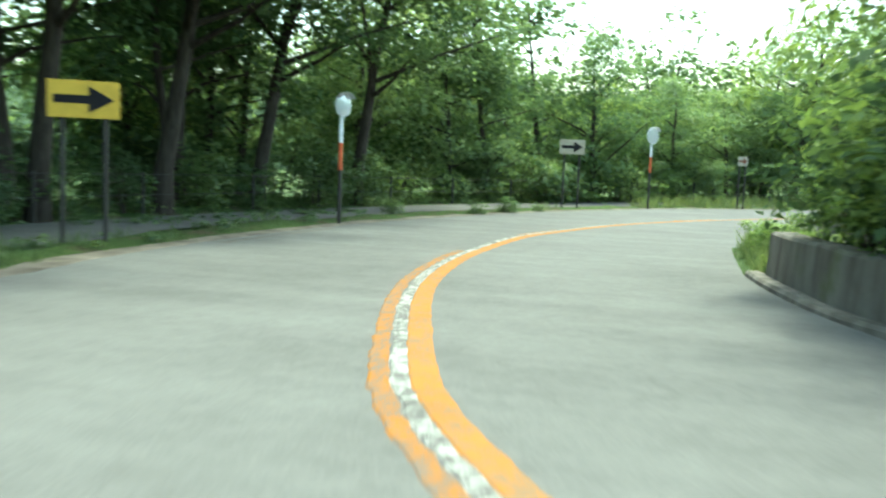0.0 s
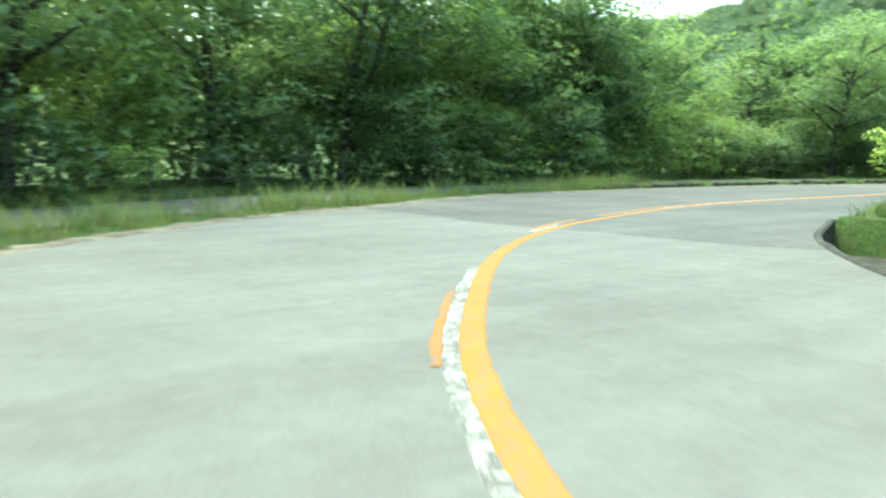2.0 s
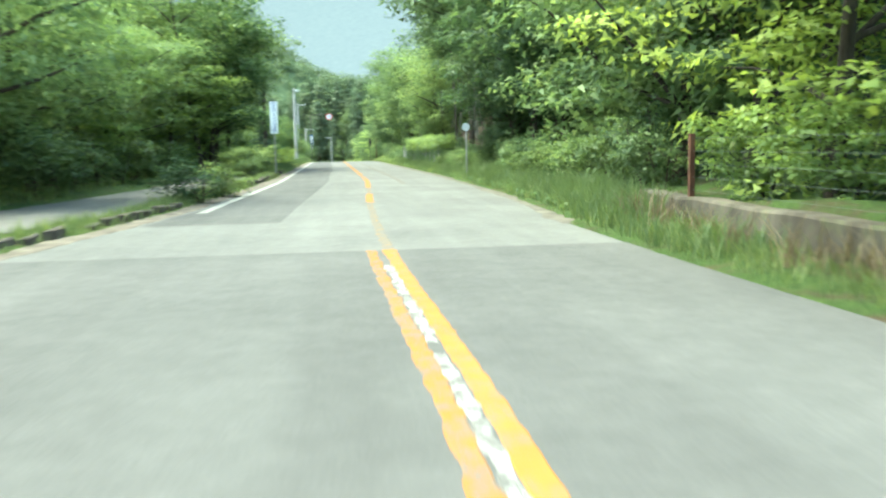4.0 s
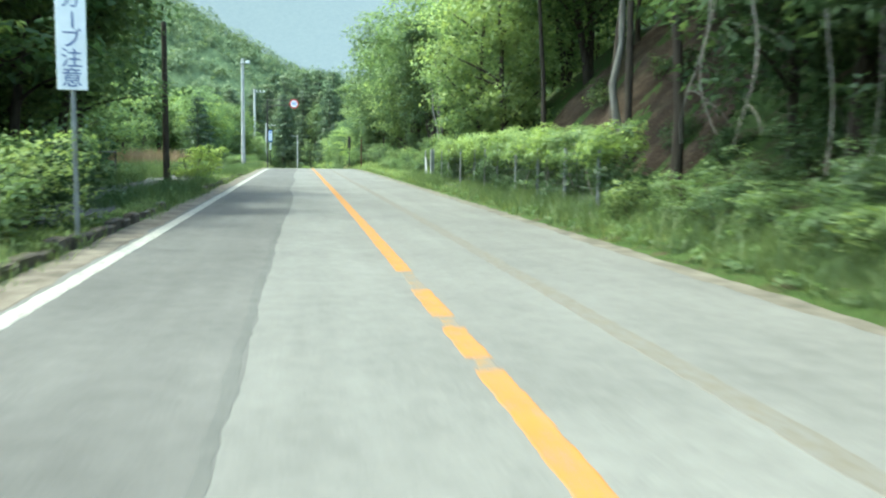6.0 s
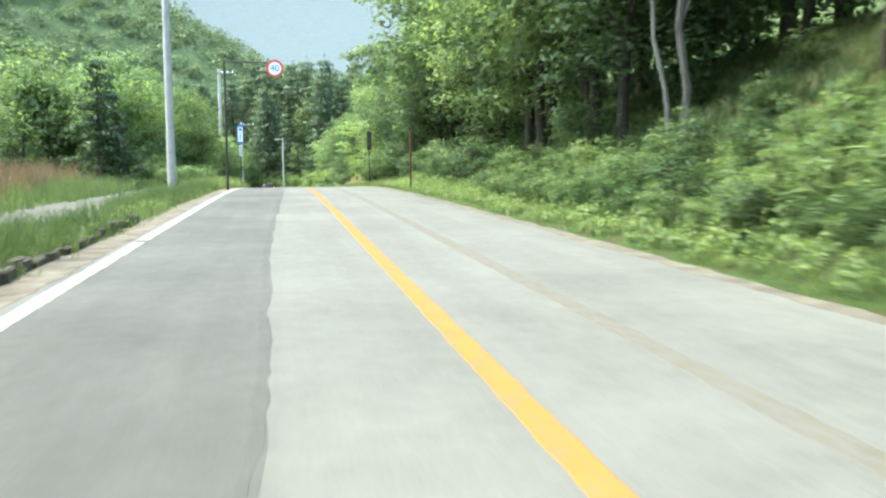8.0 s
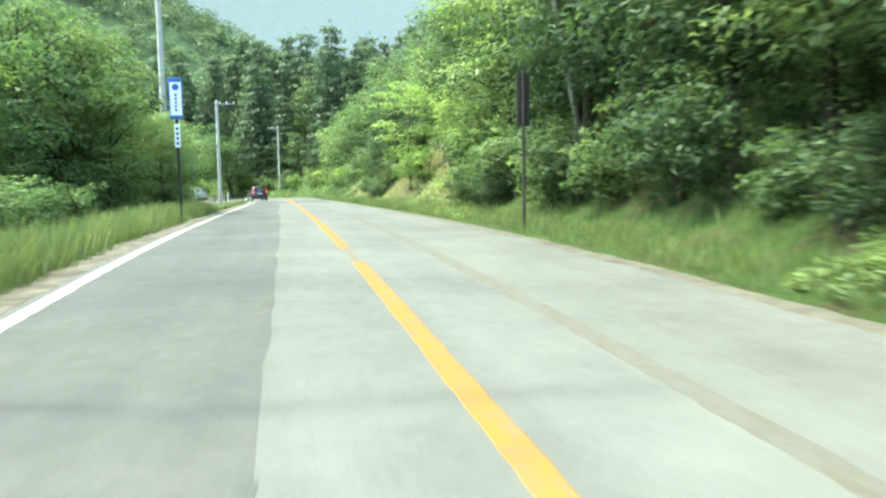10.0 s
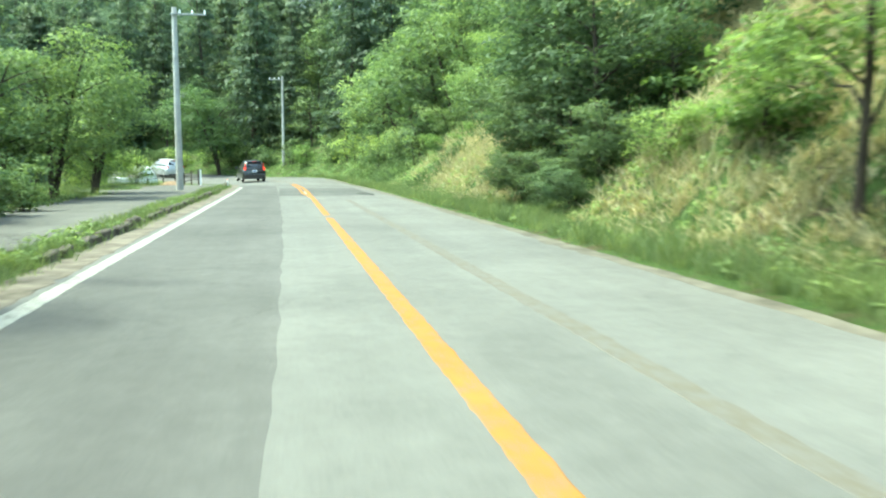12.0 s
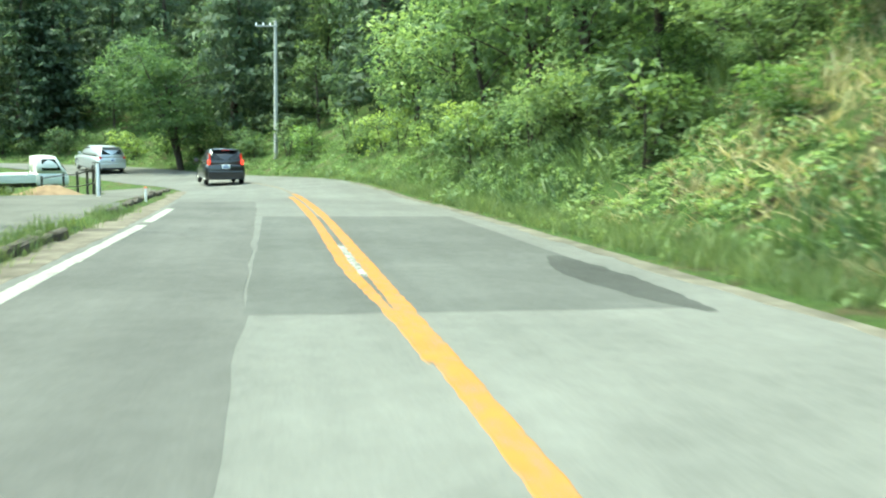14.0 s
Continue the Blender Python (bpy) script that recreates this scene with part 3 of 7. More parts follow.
# ---- walls, drain, kerbs, footway ----
def wall_along(name, label, s0, s1, d, thick, top, bottom, mat, step=0.8, seed=3):
    """Retaining wall that follows the road: d offset (function), heights over the road plane."""
    r = np.random.RandomState(seed)
    n = max(2, int((s1 - s0) / step) + 1)
    st = np.linspace(s0, s1, n)
    off = d(st)
    bow = r.uniform(-0.012, 0.012, n)
    c = 0.03
    prof = [(0.0 - 0.05, bottom), (0, top - c), (c, top), (thick - c, top), (thick, top - c), (thick, bottom)]
    v = np.stack([spot(st, off + a + bow, b + (bow if b > bottom else 0)) for a, b in prof], 1).reshape(-1, 3)
    k = len(prof)
    f = [(i * k + j, (i + 1) * k + j, (i + 1) * k + (j + 1) % k, i * k + (j + 1) % k) for i in range(n - 1) for j in range(k)]
    f += [tuple(range(k)), tuple(range((n - 1) * k, n * k))[::-1]]
    ob = mesh_ob(name, v, f, mat)
    return tagged(ob, label, "wall", kind="structure")


wall_along("wall_bend", "low stained concrete retaining wall under overhanging shrubs", S_WALL0, S_WALL1, lambda s: wr_of(s) + 0.22, 0.3, 0.55, -0.3, M_CONC)
wall_along("wall_footing", "cracked pale concrete footing ledge", S_WALL1 - 6, S_WALL1 + 0.4, lambda s: wr_of(s) + 0.02, 0.2, 0.07, -0.3, M_CONC, seed=6)
wall_along("wall_drain", "weathered concrete wall behind the open roadside drain", S_WALL1 + 0.2, S_DITCH1 + 1.2, lambda s: wr_of(s) + 1.3, 0.3, 0.55, -1.1, M_CONC, seed=5)
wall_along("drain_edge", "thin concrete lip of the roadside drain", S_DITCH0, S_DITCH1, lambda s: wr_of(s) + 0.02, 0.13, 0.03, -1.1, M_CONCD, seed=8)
wall_along("wall_verge", "low weathered concrete wall above the grass verge", station(-0.5, -36.5), station(-0.5, -19.4), lambda s: wr_of(s) + 1.0 + 0.15 * ss(station(-0.6, -33), station(-0.6, -22), s), 0.28, 0.42, -0.4, M_CONCB, seed=7)

# dark strip laid on the drain bed to carry its shade
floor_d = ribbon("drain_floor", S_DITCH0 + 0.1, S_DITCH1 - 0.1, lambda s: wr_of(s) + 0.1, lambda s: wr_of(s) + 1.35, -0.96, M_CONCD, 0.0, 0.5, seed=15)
tagged(floor_d, "dark floor of the roadside drain, shade in its colour", "drain", kind="structure")
path = ribbon("footway", S_Y0 - 95, S_Y0 + 150, lambda s: wl_of(s) - 3.9 - 0.3 * np.sin(s * 0.21), lambda s: wl_of(s) - 1.5 - 0.15 * np.sin(s * 0.9) - 0.1 * np.sin(s * 2.3), 0.035, M_PATH, 0.06, 0.6, seed=11, across=3)
tagged(path, "cracked grey asphalt footway with weeds at its edges", "footway", kind="structure")
lot = ribbon("forecourt", S_Y0 + 104, S_Y0 + 158, lambda s: wl_of(s) - 4.6 - 3.0 * ss(S_Y0 + 118, S_Y0 + 134, s) + 4.6 * ss(S_Y0 + 138, S_Y0 + 148, s), lambda s: wl_of(s) - 1.0, 0.045, M_PATH, 0.05, 0.6, seed=12, across=3)
tagged(lot, "grey asphalt pull-in beside the road", "pull-in", kind="structure")
grit = ribbon("roadside_grit", S_Y0 - 100, S_Y0 + 150, lambda s: wl_of(s) - 0.62, lambda s: wl_of(s) - 0.12, 0.012, M_GRIT, 0.035, 0.25, seed=13)
tagged(grit, "brown grit gathered along the road edge", "grit", kind="structure")
grit_l = ribbon("road_edge", S_Y0 - 74, S_Y0 + 136, lambda s: wl_of(s) - 0.50 - 0.07 * np.sin(s * 0.9) * np.sin(s * 0.23), lambda s: wl_of(s) - 0.19, 0.006, M_GRIT, 0.04, 0.3, seed=15)
tagged(grit_l, "dusty gravelly edge between road and kerb", "road edge", kind="structure")
grit_r = ribbon("road_edge", S_Y0 - 20, S_Y0 + 150, lambda s: wr_of(s) - 0.05 - 0.05 * np.sin(s * 1.1) * np.sin(s * 0.31), lambda s: wr_of(s) + 0.2, 0.009, M_EDGE, 0.05, 0.35, seed=14)
tagged(grit_r, "crumbling road edge with sandy grit", "road edge", kind="structure")


def kerb_blocks():
    """Low worn kerb stones, half sunk in grass."""
    r = np.random.RandomState(21)
    kerb = tagged(empty("kerb"), "row of low worn concrete kerb stones in the grass", "kerb", kind="structure")
    blocks = []
    for k in range(4):
        bm = box_bm(-0.29, -0.07, -0.2, 0.29, 0.07, 0.12 + 0.015 * k, 0.022)
        for v in bm.verts:
            v.co += Vector((r.uniform(-0.012, 0.012), r.uniform(-0.012, 0.012), r.uniform(-0.015, 0.01)))
        me = bpy.data.meshes.new("kerb_stone")
        bm.to_mesh(me)
        bm.free()
        me.materials.append(M_CONCB)
        blocks.append(me)
    runs = [(-33, -14), (-4, 14), (22, 44), (100, 128), (133, 150)]
    for a, b in runs:
        s = S_Y0 + a
        while s < S_Y0 + b:
            if r.rand() > 0.08:
                off = -widths(s)[0] - 0.62 - (0.15 if a > 130 else 0)
                p = spot(s, off + r.uniform(-0.03, 0.03), r.uniform(-0.04, 0.02))
                i = min(int(s / STEP), len(TANG) - 1)
                ob = new("kerb_stone", blocks[r.randint(4)])
                ob.parent = kerb
                ob.matrix_local = Matrix.LocRotScale(Vector(p), Euler((r.uniform(-0.06, 0.06), r.uniform(-0.03, 0.03), math.atan2(TANG[i, 1], TANG[i, 0]) + r.uniform(-0.03, 0.03))), None)
            s += 0.62


kerb_blocks()

# ---- trees and shrubs ----
def leaf_cards(centres, outward, size, r, droop=0.2, width=0.62, up=1.0, quads=False):
    """One small pointed leaf for each centre; returns vertices and faces (triangles, or kites for plants seen close)."""
    n = len(centres)
    nor = outward * 0.7 + np.array([0, 0, up]) + r.normal(0, 0.42, (n, 3))
    nor /= np.linalg.norm(nor, axis=1)[:, None] + 1e-9
    t = r.normal(0, 1, (n, 3)) + outward * 0.6 - np.array([0, 0, droop])
    t -= nor * (t * nor).sum(1)[:, None]
    t /= np.linalg.norm(t, axis=1)[:, None] + 1e-9
    b = np.cross(nor, t)
    L = (size * r.uniform(0.6, 1.4, n))[:, None]
    W = L * width
    skew = r.uniform(-0.25, 0.25, n)[:, None]
    if quads:
        dip = nor * W * 0.18
        v = np.stack([centres - t * L * 0.5, centres - b * W * 0.5 + dip, centres + t * L * 0.62, centres + b * W * 0.5 + dip], 1).reshape(-1, 3)
        return v, np.arange(4 * n).reshape(-1, 4)
    v = np.stack([centres - t * L * 0.4 + b * W * (0.5 + skew), centres - t * L * 0.4 - b * W * (0.5 - skew), centres + t * L * 0.6], 1).reshape(-1, 3)
    return v, np.arange(3 * n).reshape(-1, 3)


SOFT = {}      # rounded shading normals of the leaf masses, by mesh name


def soften(me, normals):
    """Let the leaves of a clump shade as one rounded mass."""
    me.normals_split_custom_set_from_vertices(normals.tolist())
    SOFT[me.name] = normals


def crown_mesh(name, clumps, radii, per, size, flat, mat, seed, round_=1.0, quads=False, **kw):
    r = np.random.RandomState(seed)
    k = len(clumps)
    cnt = np.maximum(6, (per * (radii / radii.mean()) ** 2).astype(int))
    idx = np.repeat(np.arange(k), cnt)
    u = r.normal(0, 1, (len(idx), 3))
    u /= np.linalg.norm(u, axis=1)[:, None]
    u[:, 2] = np.where(r.rand(len(idx)) < 0.45, np.abs(u[:, 2]), u[:, 2])
    rad = r.uniform(0.2, 1, len(idx)) ** 0.45
    off = u * rad[:, None] * np.array([1, 1, flat])
    p = clumps[idx] + off * radii[idx][:, None]
    v, q = leaf_cards(p, u * np.array([1, 1, 0.8]), size, r, quads=quads, **kw)
    me = quick_mesh(name, v, np.full(len(q), q.shape[1]), q, mat)
    mid = clumps.mean(0)
    whole = (clumps - mid) / (np.abs(clumps - mid).max(0) + 1e-6)
    soft = u * np.array([1, 1, 1.25]) * rad[:, None] + 0.45 * round_ * whole[idx] + np.array([0, 0, 0.28]) + r.normal(0, 0.20, u.shape)
    soft /= np.linalg.norm(soft, axis=1)[:, None] + 1e-9
    soften(me, np.repeat(soft, q.shape[1], 0))
    return me


def tree_parts(coarse, seed, h, w, z0, n_clump, per, leaf, flat=0.55, lump=0.17, trunk_r=0.13, mat=None, bark=None, limbs=8, lean=0.25, stems=1, low=0.0):
    """Trunk with limbs, and a crown of leaf clumps."""
    r = np.random.RandomState(seed)
    if coarse:
        n_clump, per, leaf, lump = int(n_clump * 0.7), int(per * 0.48), leaf * 1.42, lump * 1.15
    else:
        per, leaf = int(per * (1.3 if h > 3 else 1.1)), leaf * (0.87 if h > 3 else 0.93)
    V, Q, base = [], [], 0
    tips = []
    for sidx in range(stems):
        a = r.uniform(0, 6.28)
        le = lean * h * r.uniform(0.5, 1)
        spread = (0.18 * w if stems > 1 else 0)
        t = np.linspace(0, 1, 9)
        wob = np.cumsum(r.normal(0, 0.035 * h / 8, (9, 2)), 0)
        px = np.cos(a) * (le * t**1.6 * 0.5 + spread * t) + wob[:, 0] + (np.cos(a) * 0.12 if stems > 1 else 0)
        py = np.sin(a) * (le * t**1.6 * 0.5 + spread * t) + wob[:, 1] + (np.sin(a) * 0.12 if stems > 1 else 0)
        pts = np.stack([px - px[0], py - py[0], -0.25 + t * (0.86 * h + 0.25)], -1)
        rad = trunk_r * (1.25 * (1 - t) ** 0.8 + 0.12)
        rad[0] *= 1.35
        v, q = tube_arrays(pts, rad, 5 if coarse or h < 3 else 7)
        V.append(v), Q.append(q + base)
        base += len(v)
        for _ in range(limbs):
            f = r.uniform(max(0.2, z0 / h * 0.8), 0.85)
            o = np.array([np.interp(f, t, pts[:, c]) for c in range(3)])
            ang = r.uniform(0, 6.28)
            reach = w * 0.5 * r.uniform(0.5, 0.95) * (1.15 - 0.55 * f)
            tt = np.linspace(0, 1, 5)
            lift = r.uniform(0.25, 0.8) * reach
            lp = o + np.stack([np.cos(ang) * reach * tt, np.sin(ang) * reach * tt, lift * tt**0.8], -1) + np.cumsum(r.normal(0, 0.05, (5, 3)), 0) * (tt[:, None] > 0)
            v, q = tube_arrays(lp, trunk_r * 0.5 * (1 - 0.8 * tt), 3 if coarse or h < 3 else 5)
            V.append(v), Q.append(q + base)
            base += len(v)
            tips += [lp[-1], lp[3], lp[2] + r.normal(0, 0.25, 3)]
    v, q = np.concatenate(V), np.concatenate(Q)
    trunk = quick_mesh("trunk", v, np.full(len(q), 4), q, bark or M_BARK, True)
    u = r.normal(0, 1, (n_clump, 3))
    u /= np.linalg.norm(u, axis=1)[:, None]
    rr = r.uniform(0.35, 1, n_clump) ** 0.5
    c = u * rr[:, None] * np.array([w / 2, w / 2, (h - z0) / 2]) + np.array([0, 0, (h + z0) / 2 + low])
    c[:, :2] *= (0.75 + 0.35 * np.sin(np.arctan2(c[:, 1], c[:, 0]) * 3 + seed))[:, None]
    c = np.concatenate([c, np.array(tips)])
    c[:, :2] += np.interp(c[:, 2:3], pts[:, 2], pts[:, 0]) * np.array([1, 0]) + np.interp(c[:, 2:3], pts[:, 2], pts[:, 1]) * np.array([0, 1])
    radii = lump * w * r.uniform(0.6, 1.25, len(c))
    crown = crown_mesh("crown", c, radii, per, leaf, flat, mat or L_MID, seed + 5, quads=h < 2 and not coarse)
    return trunk, crown


def conifer_parts(seed, h, w, tiers, per, mat=None):
    r = np.random.RandomState(seed)
    t = np.linspace(0, 1, 7)
    pts = np.stack([0.02 * h * np.sin(t * 3 + seed), 0.02 * h * np.cos(t * 2), -0.3 + t * (h + 0.2)], -1)
    V, Q = [], []
    v, q = tube_arrays(pts, 0.018 * h * (1.02 - t), 6)
    V.append(v), Q.append(q)
    base = len(v)
    cs, rs = [], []
    for k in range(tiers):
        f = 0.06 + 0.92 * k / tiers
        reach = w / 2 * (1.05 - f) ** 0.75 * r.uniform(0.8, 1.1)
        for j in range(6 if f < 0.7 else 4):
            a = r.uniform(0, 6.28)
            end = np.array([np.cos(a) * reach, np.sin(a) * reach, f * h - 0.18 * reach])
            o = np.array([0, 0, f * h])
            tt = np.linspace(0, 1, 3)
            v, q = tube_arrays(o + (end - o) * tt[:, None], 0.03 * (1.1 - tt), 3)
            V.append(v), Q.append(q + base)
            base += len(v)
            for g in (0.35, 0.65, 0.95):
                cs.append(o + (end - o) * g + r.normal(0, 0.12, 3))
                rs.append(0.17 * w * (1.1 - 0.4 * g) * (1.15 - 0.45 * f))
    cs.append(np.array([0, 0, h * 0.98]))
    rs.append(0.06 * w)
    trunk = quick_mesh("trunk", np.concatenate(V), np.full(sum(len(x) for x in Q), 4), np.concatenate(Q), M_BARK, True)
    crown = crown_mesh("crown", np.array(cs), np.array(rs), per, 0.5, 0.5, mat or L_NEEDLE, seed + 3, width=0.5, droop=0.7, up=0.4)
    return trunk, crown


SPECIES = {}


def species(key, name, label, category, group, args, kw, far=True):
    """A kind of tree or shrub: a fine build for near the road, a coarser one for behind."""
    SPECIES[key] = (name, label, category, group, tree_parts(False, *args, **kw))
    SPECIES[key + "_far"] = (name, label, category, group, tree_parts(True, *args, **kw)) if far else SPECIES[key]


RT, RS = "roadside trees", "roadside shrubs"
species("tall0", "broadleaf_tree", "slender broadleaf tree with a dark bare trunk", "tree", RT, (101, 9.5, 5.2, 3.0, 60, 62, 0.21), dict(trunk_r=0.095, limbs=9, mat=L_OAK))
species("tall1", "broadleaf_tree", "tall dark broadleaf tree with forking limbs", "tree", RT, (102, 10.5, 5.8, 3.4, 60, 56, 0.23), dict(trunk_r=0.09, limbs=6, mat=L_DARK, stems=2))
species("over0", "broadleaf_tree", "dark leafy tree with low overhanging boughs", "tree", RT, (108, 9.2, 6.2, 1.5, 100, 60, 0.19), dict(trunk_r=0.075, limbs=10, mat=L_DARK, flat=0.42, lump=0.15))
species("high0", "broadleaf_tree", "thin tree with a high dark crown, added for its shade", "tree", RT, (109, 10.5, 6.0, 4.6, 84, 60, 0.2), dict(trunk_r=0.06, limbs=7, mat=L_DARK, flat=0.45, lump=0.17))
species("full0", "broadleaf_tree", "full green broadleaf tree leafy to the ground", "tree", RT, (103, 6.3, 5.0, 0.3, 84, 58, 0.18), dict(trunk_r=0.10, limbs=8, mat=L_MID))
species("full1", "broadleaf_tree", "bushy green tree with rounded leaf masses", "tree", RT, (104, 6.8, 5.6, 0.4, 84, 58, 0.19), dict(trunk_r=0.10, limbs=5, mat=L_OAK, stems=2, flat=0.42))
species("full2", "broadleaf_tree", "dense dark green tree in leaf", "tree", RT, (105, 7.2, 5.2, 0.4, 84, 58, 0.19), dict(trunk_r=0.11, limbs=8, mat=L_DARK))
species("tier0", "spreading_tree", "spreading tree with layered level branches", "tree", RT, (106, 6.4, 7.4, 1.4, 100, 62, 0.16), dict(flat=0.36, lump=0.14, trunk_r=0.13, limbs=14, mat=L_MID, lean=0.3))
species("lime0", "broadleaf_tree", "yellow-green tree with fresh bright leaves", "tree", RT, (107, 6.0, 5.2, 0.6, 84, 84, 0.138), dict(flat=0.36, lump=0.15, trunk_r=0.09, limbs=10, mat=L_BRIGHT))
species("lime1", "broadleaf_tree", "lime-green tree with drooping fresh leaves", "tree", RT, (110, 6.2, 5.4, 0.5, 84, 84, 0.138), dict(flat=0.34, lump=0.15, trunk_r=0.09, limbs=10, mat=L_LIME))
species("fork0", "broadleaf_tree", "dark leaning tree with crooked limbs over the verge", "tree", RT, (131, 9.8, 8.6, 3.7, 120, 56, 0.2), dict(trunk_r=0.15, limbs=13, mat=L_OAK, flat=0.42, lump=0.14, lean=0.42), far=False)
species("shrub0", "shrub", "low green shrub at the roadside", "shrub", RS, (121, 1.7, 2.2, 0.0, 26, 34, 0.12), dict(lump=0.2, trunk_r=0.03, limbs=4, mat=L_OAK, stems=2))
species("shrub1", "shrub", "dark green undergrowth shrub", "shrub", RS, (122, 2.2, 2.8, 0.0, 30, 34, 0.14), dict(lump=0.19, trunk_r=0.035, limbs=4, mat=L_DARK, stems=2))
species("shrub2", "shrub", "bright yellow-green shrub in the sun", "shrub", RS, (123, 1.5, 2.0, 0.0, 24, 36, 0.115), dict(lump=0.2, trunk_r=0.03, limbs=4, mat=L_BRIGHT, stems=2))
species("bush0", "shrub", "broad leafy shrub taller than a person", "shrub", RS, (125, 2.9, 4.2, 0.0, 70, 44, 0.12), dict(lump=0.14, flat=0.5, trunk_r=0.04, limbs=6, mat=L_BRIGHT, stems=3))
species("bush1", "shrub", "broad mid-green shrub taller than a person", "shrub", RS, (126, 2.7, 4.0, 0.0, 70, 44, 0.12), dict(lump=0.14, flat=0.5, trunk_r=0.04, limbs=6, mat=L_MID, stems=3))
species("bush2", "shrub", "dark leafy shrub spreading down to the ground", "shrub", RS, (127, 2.8, 4.0, 0.0, 70, 46, 0.12), dict(lump=0.14, flat=0.42, trunk_r=0.04, limbs=7, mat=L_DARK, stems=3), far=False)
species("thin0", "sapling", "thin young tree with level sprays of fresh leaves", "tree", RT, (128, 4.8, 4.4, 1.1, 34, 44, 0.125), dict(flat=0.26, lump=0.13, trunk_r=0.045, limbs=14, mat=L_BRIGHT, lean=0.06), far=False)
species("sapling", "sapling", "thin young tree on the grassy bank", "tree", RT, (124, 4.2, 2.3, 1.0, 26, 46, 0.15), dict(flat=0.3, lump=0.2, trunk_r=0.035, limbs=9, mat=L_BRIGHT))
SPECIES["larch0"] = ("larch_tree", "tall dark larch in the far wood", "tree", "larch wood", conifer_parts(111, 18, 9.5, 14, 20))
SPECIES["larch1"] = ("larch_tree", "dark conifer with drooping branches", "tree", "larch wood", conifer_parts(112, 16, 9.0, 13, 20))

for _k in ("larch0", "larch1"):
    SPECIES[_k + "_far"] = SPECIES[_k]

PR = np.random.RandomState(77)


def plant(key, x, y, scale=1.0, tall=1.0, sink=0.05, turn=None, label=""):
    name, lab, cat, grp, (trunk, crown) = SPECIES[key]
    z = float(ground_height(x, y)[0]) - sink
    turn = PR.uniform(0, 6.28) if turn is None else turn
    m = Matrix.LocRotScale((x, y, z), Euler((0, 0, turn)), (scale, scale, scale * tall))
    ob = empty(name, m)
    for nm, me in (("trunk", trunk), ("crown", crown)):
        p = new(nm, me)
        p.parent = ob
    tagged(ob, label or lab, cat, grp)
    return ob


BACKGROUND = {}


def row(s0, s1, gap, offs, keys, smin, smax, jitter=1.2, tall=(0.9, 1.15), seed=1):
    """Plants along the road between two stations at the given offsets."""
    r = np.random.RandomState(seed)
    for off in offs:
        s = s0 + r.uniform(0, gap)
        while s < s1:
            p = spot(s + r.uniform(-jitter, jitter), off + r.uniform(-jitter, jitter))
            key = keys[r.randint(len(keys))]
            far = abs(off) > (11.3 if off < 0 else 8.0) or s > S_Y0 + 125 or (key[:5] == "shrub" and abs(off) > 8.4)
            size, high = r.uniform(smin, smax), r.uniform(*tall)
            if far and (abs(off) > 12.9 or (key[:5] == "shrub" and abs(off) > 8.8)) and key[:5] != "larch":
                BACKGROUND.setdefault(key, []).append((p[0], p[1], size, high, r.uniform(0, 6.28)))
            else:
                plant(key + ("_far" if far else ""), p[0], p[1], size, high)
            s += gap * r.uniform(0.8, 1.25)


SB = S_Y0 - 68.0
# outside of the bend: tall thin trunks first, then a leafy wall
row(SB - 10, SB + 6, 3.0, (-10.2, -13.5), ("tall0", "tall1", "tall0", "full1"), 0.9, 1.15, 0.9, seed=1)
row(SB - 10, SB + 8, 1.5, (-8.3,), ("shrub1", "shrub0", "shrub1"), 0.55, 0.85, 0.4, seed=2)
row(SB - 10, SB - 1, 1.2, (-7.4,), ("shrub1", "shrub0"), 0.3, 0.5, 0.3, seed=76)
row(SB + 4, SB + 18, 2.3, (-10.2, -12.8), ("tall0", "full0", "full0"), 0.95, 1.15, 0.7, seed=3)
row(SB - 8, SB + 5, 2.7, (-9.0,), ("tall0", "tall1", "tall0"), 1.0, 1.15, 0.4, seed=62)
row(SB + 9, SB + 22, 1.6, (-9.3,), ("bush1", "shrub0", "bush1"), 0.55, 0.8, 0.3, seed=73)
row(SB + 7, SB + 26, 2.2, (-11.4,), ("bush1", "bush1", "bush0"), 0.8, 1.1, 0.5, seed=74)
row(SB - 8, SB + 8, 2.0, (-11.0,), ("shrub1", "bush2"), 0.5, 0.7, 0.4, seed=77)
for _x, _y, _s in ((31.0, -61.8, 1.0), (26.6, -62.6, 1.05), (22.9, -62.5, 1.05), (19.2, -62.6, 1.1), (15.4, -62.4, 1.0), (11.3, -61.4, 1.0)):
    plant("fork0", _x, _y, _s, 1.0, turn=-2.5 + 0.4 * math.sin(_x))
row(SB + 4, SB + 18, 2.6, (-15.5,), ("full0", "full0", "full0"), 1.05, 1.25, 0.8, seed=45)
row(SB + 18.5, SB + 25, 2.2, (-10.4,), ("full0", "full0", "lime0"), 0.8, 0.92, 0.5, seed=4)
row(SB + 18, SB + 26, 2.4, (-13.6,), ("full0", "full0", "lime0"), 0.88, 1.02, 0.6, seed=46)
row(SB + 25, S_Y0 - 22, 2.6, (-11.2, -14.4), ("full0", "full1", "lime0", "tier0", "full0", "lime0"), 1.05, 1.28, 0.8, seed=41)
row(SB - 8, S_Y0 - 24, 3.0, (-18.5, -23.0), ("full1", "full0", "full0"), 1.1, 1.35, 1.0, seed=60)
row(SB + 8, S_Y0 - 20, 1.7, (-8.9,), ("shrub0", "shrub2", "shrub2"), 0.7, 1.1, 0.35, seed=5)
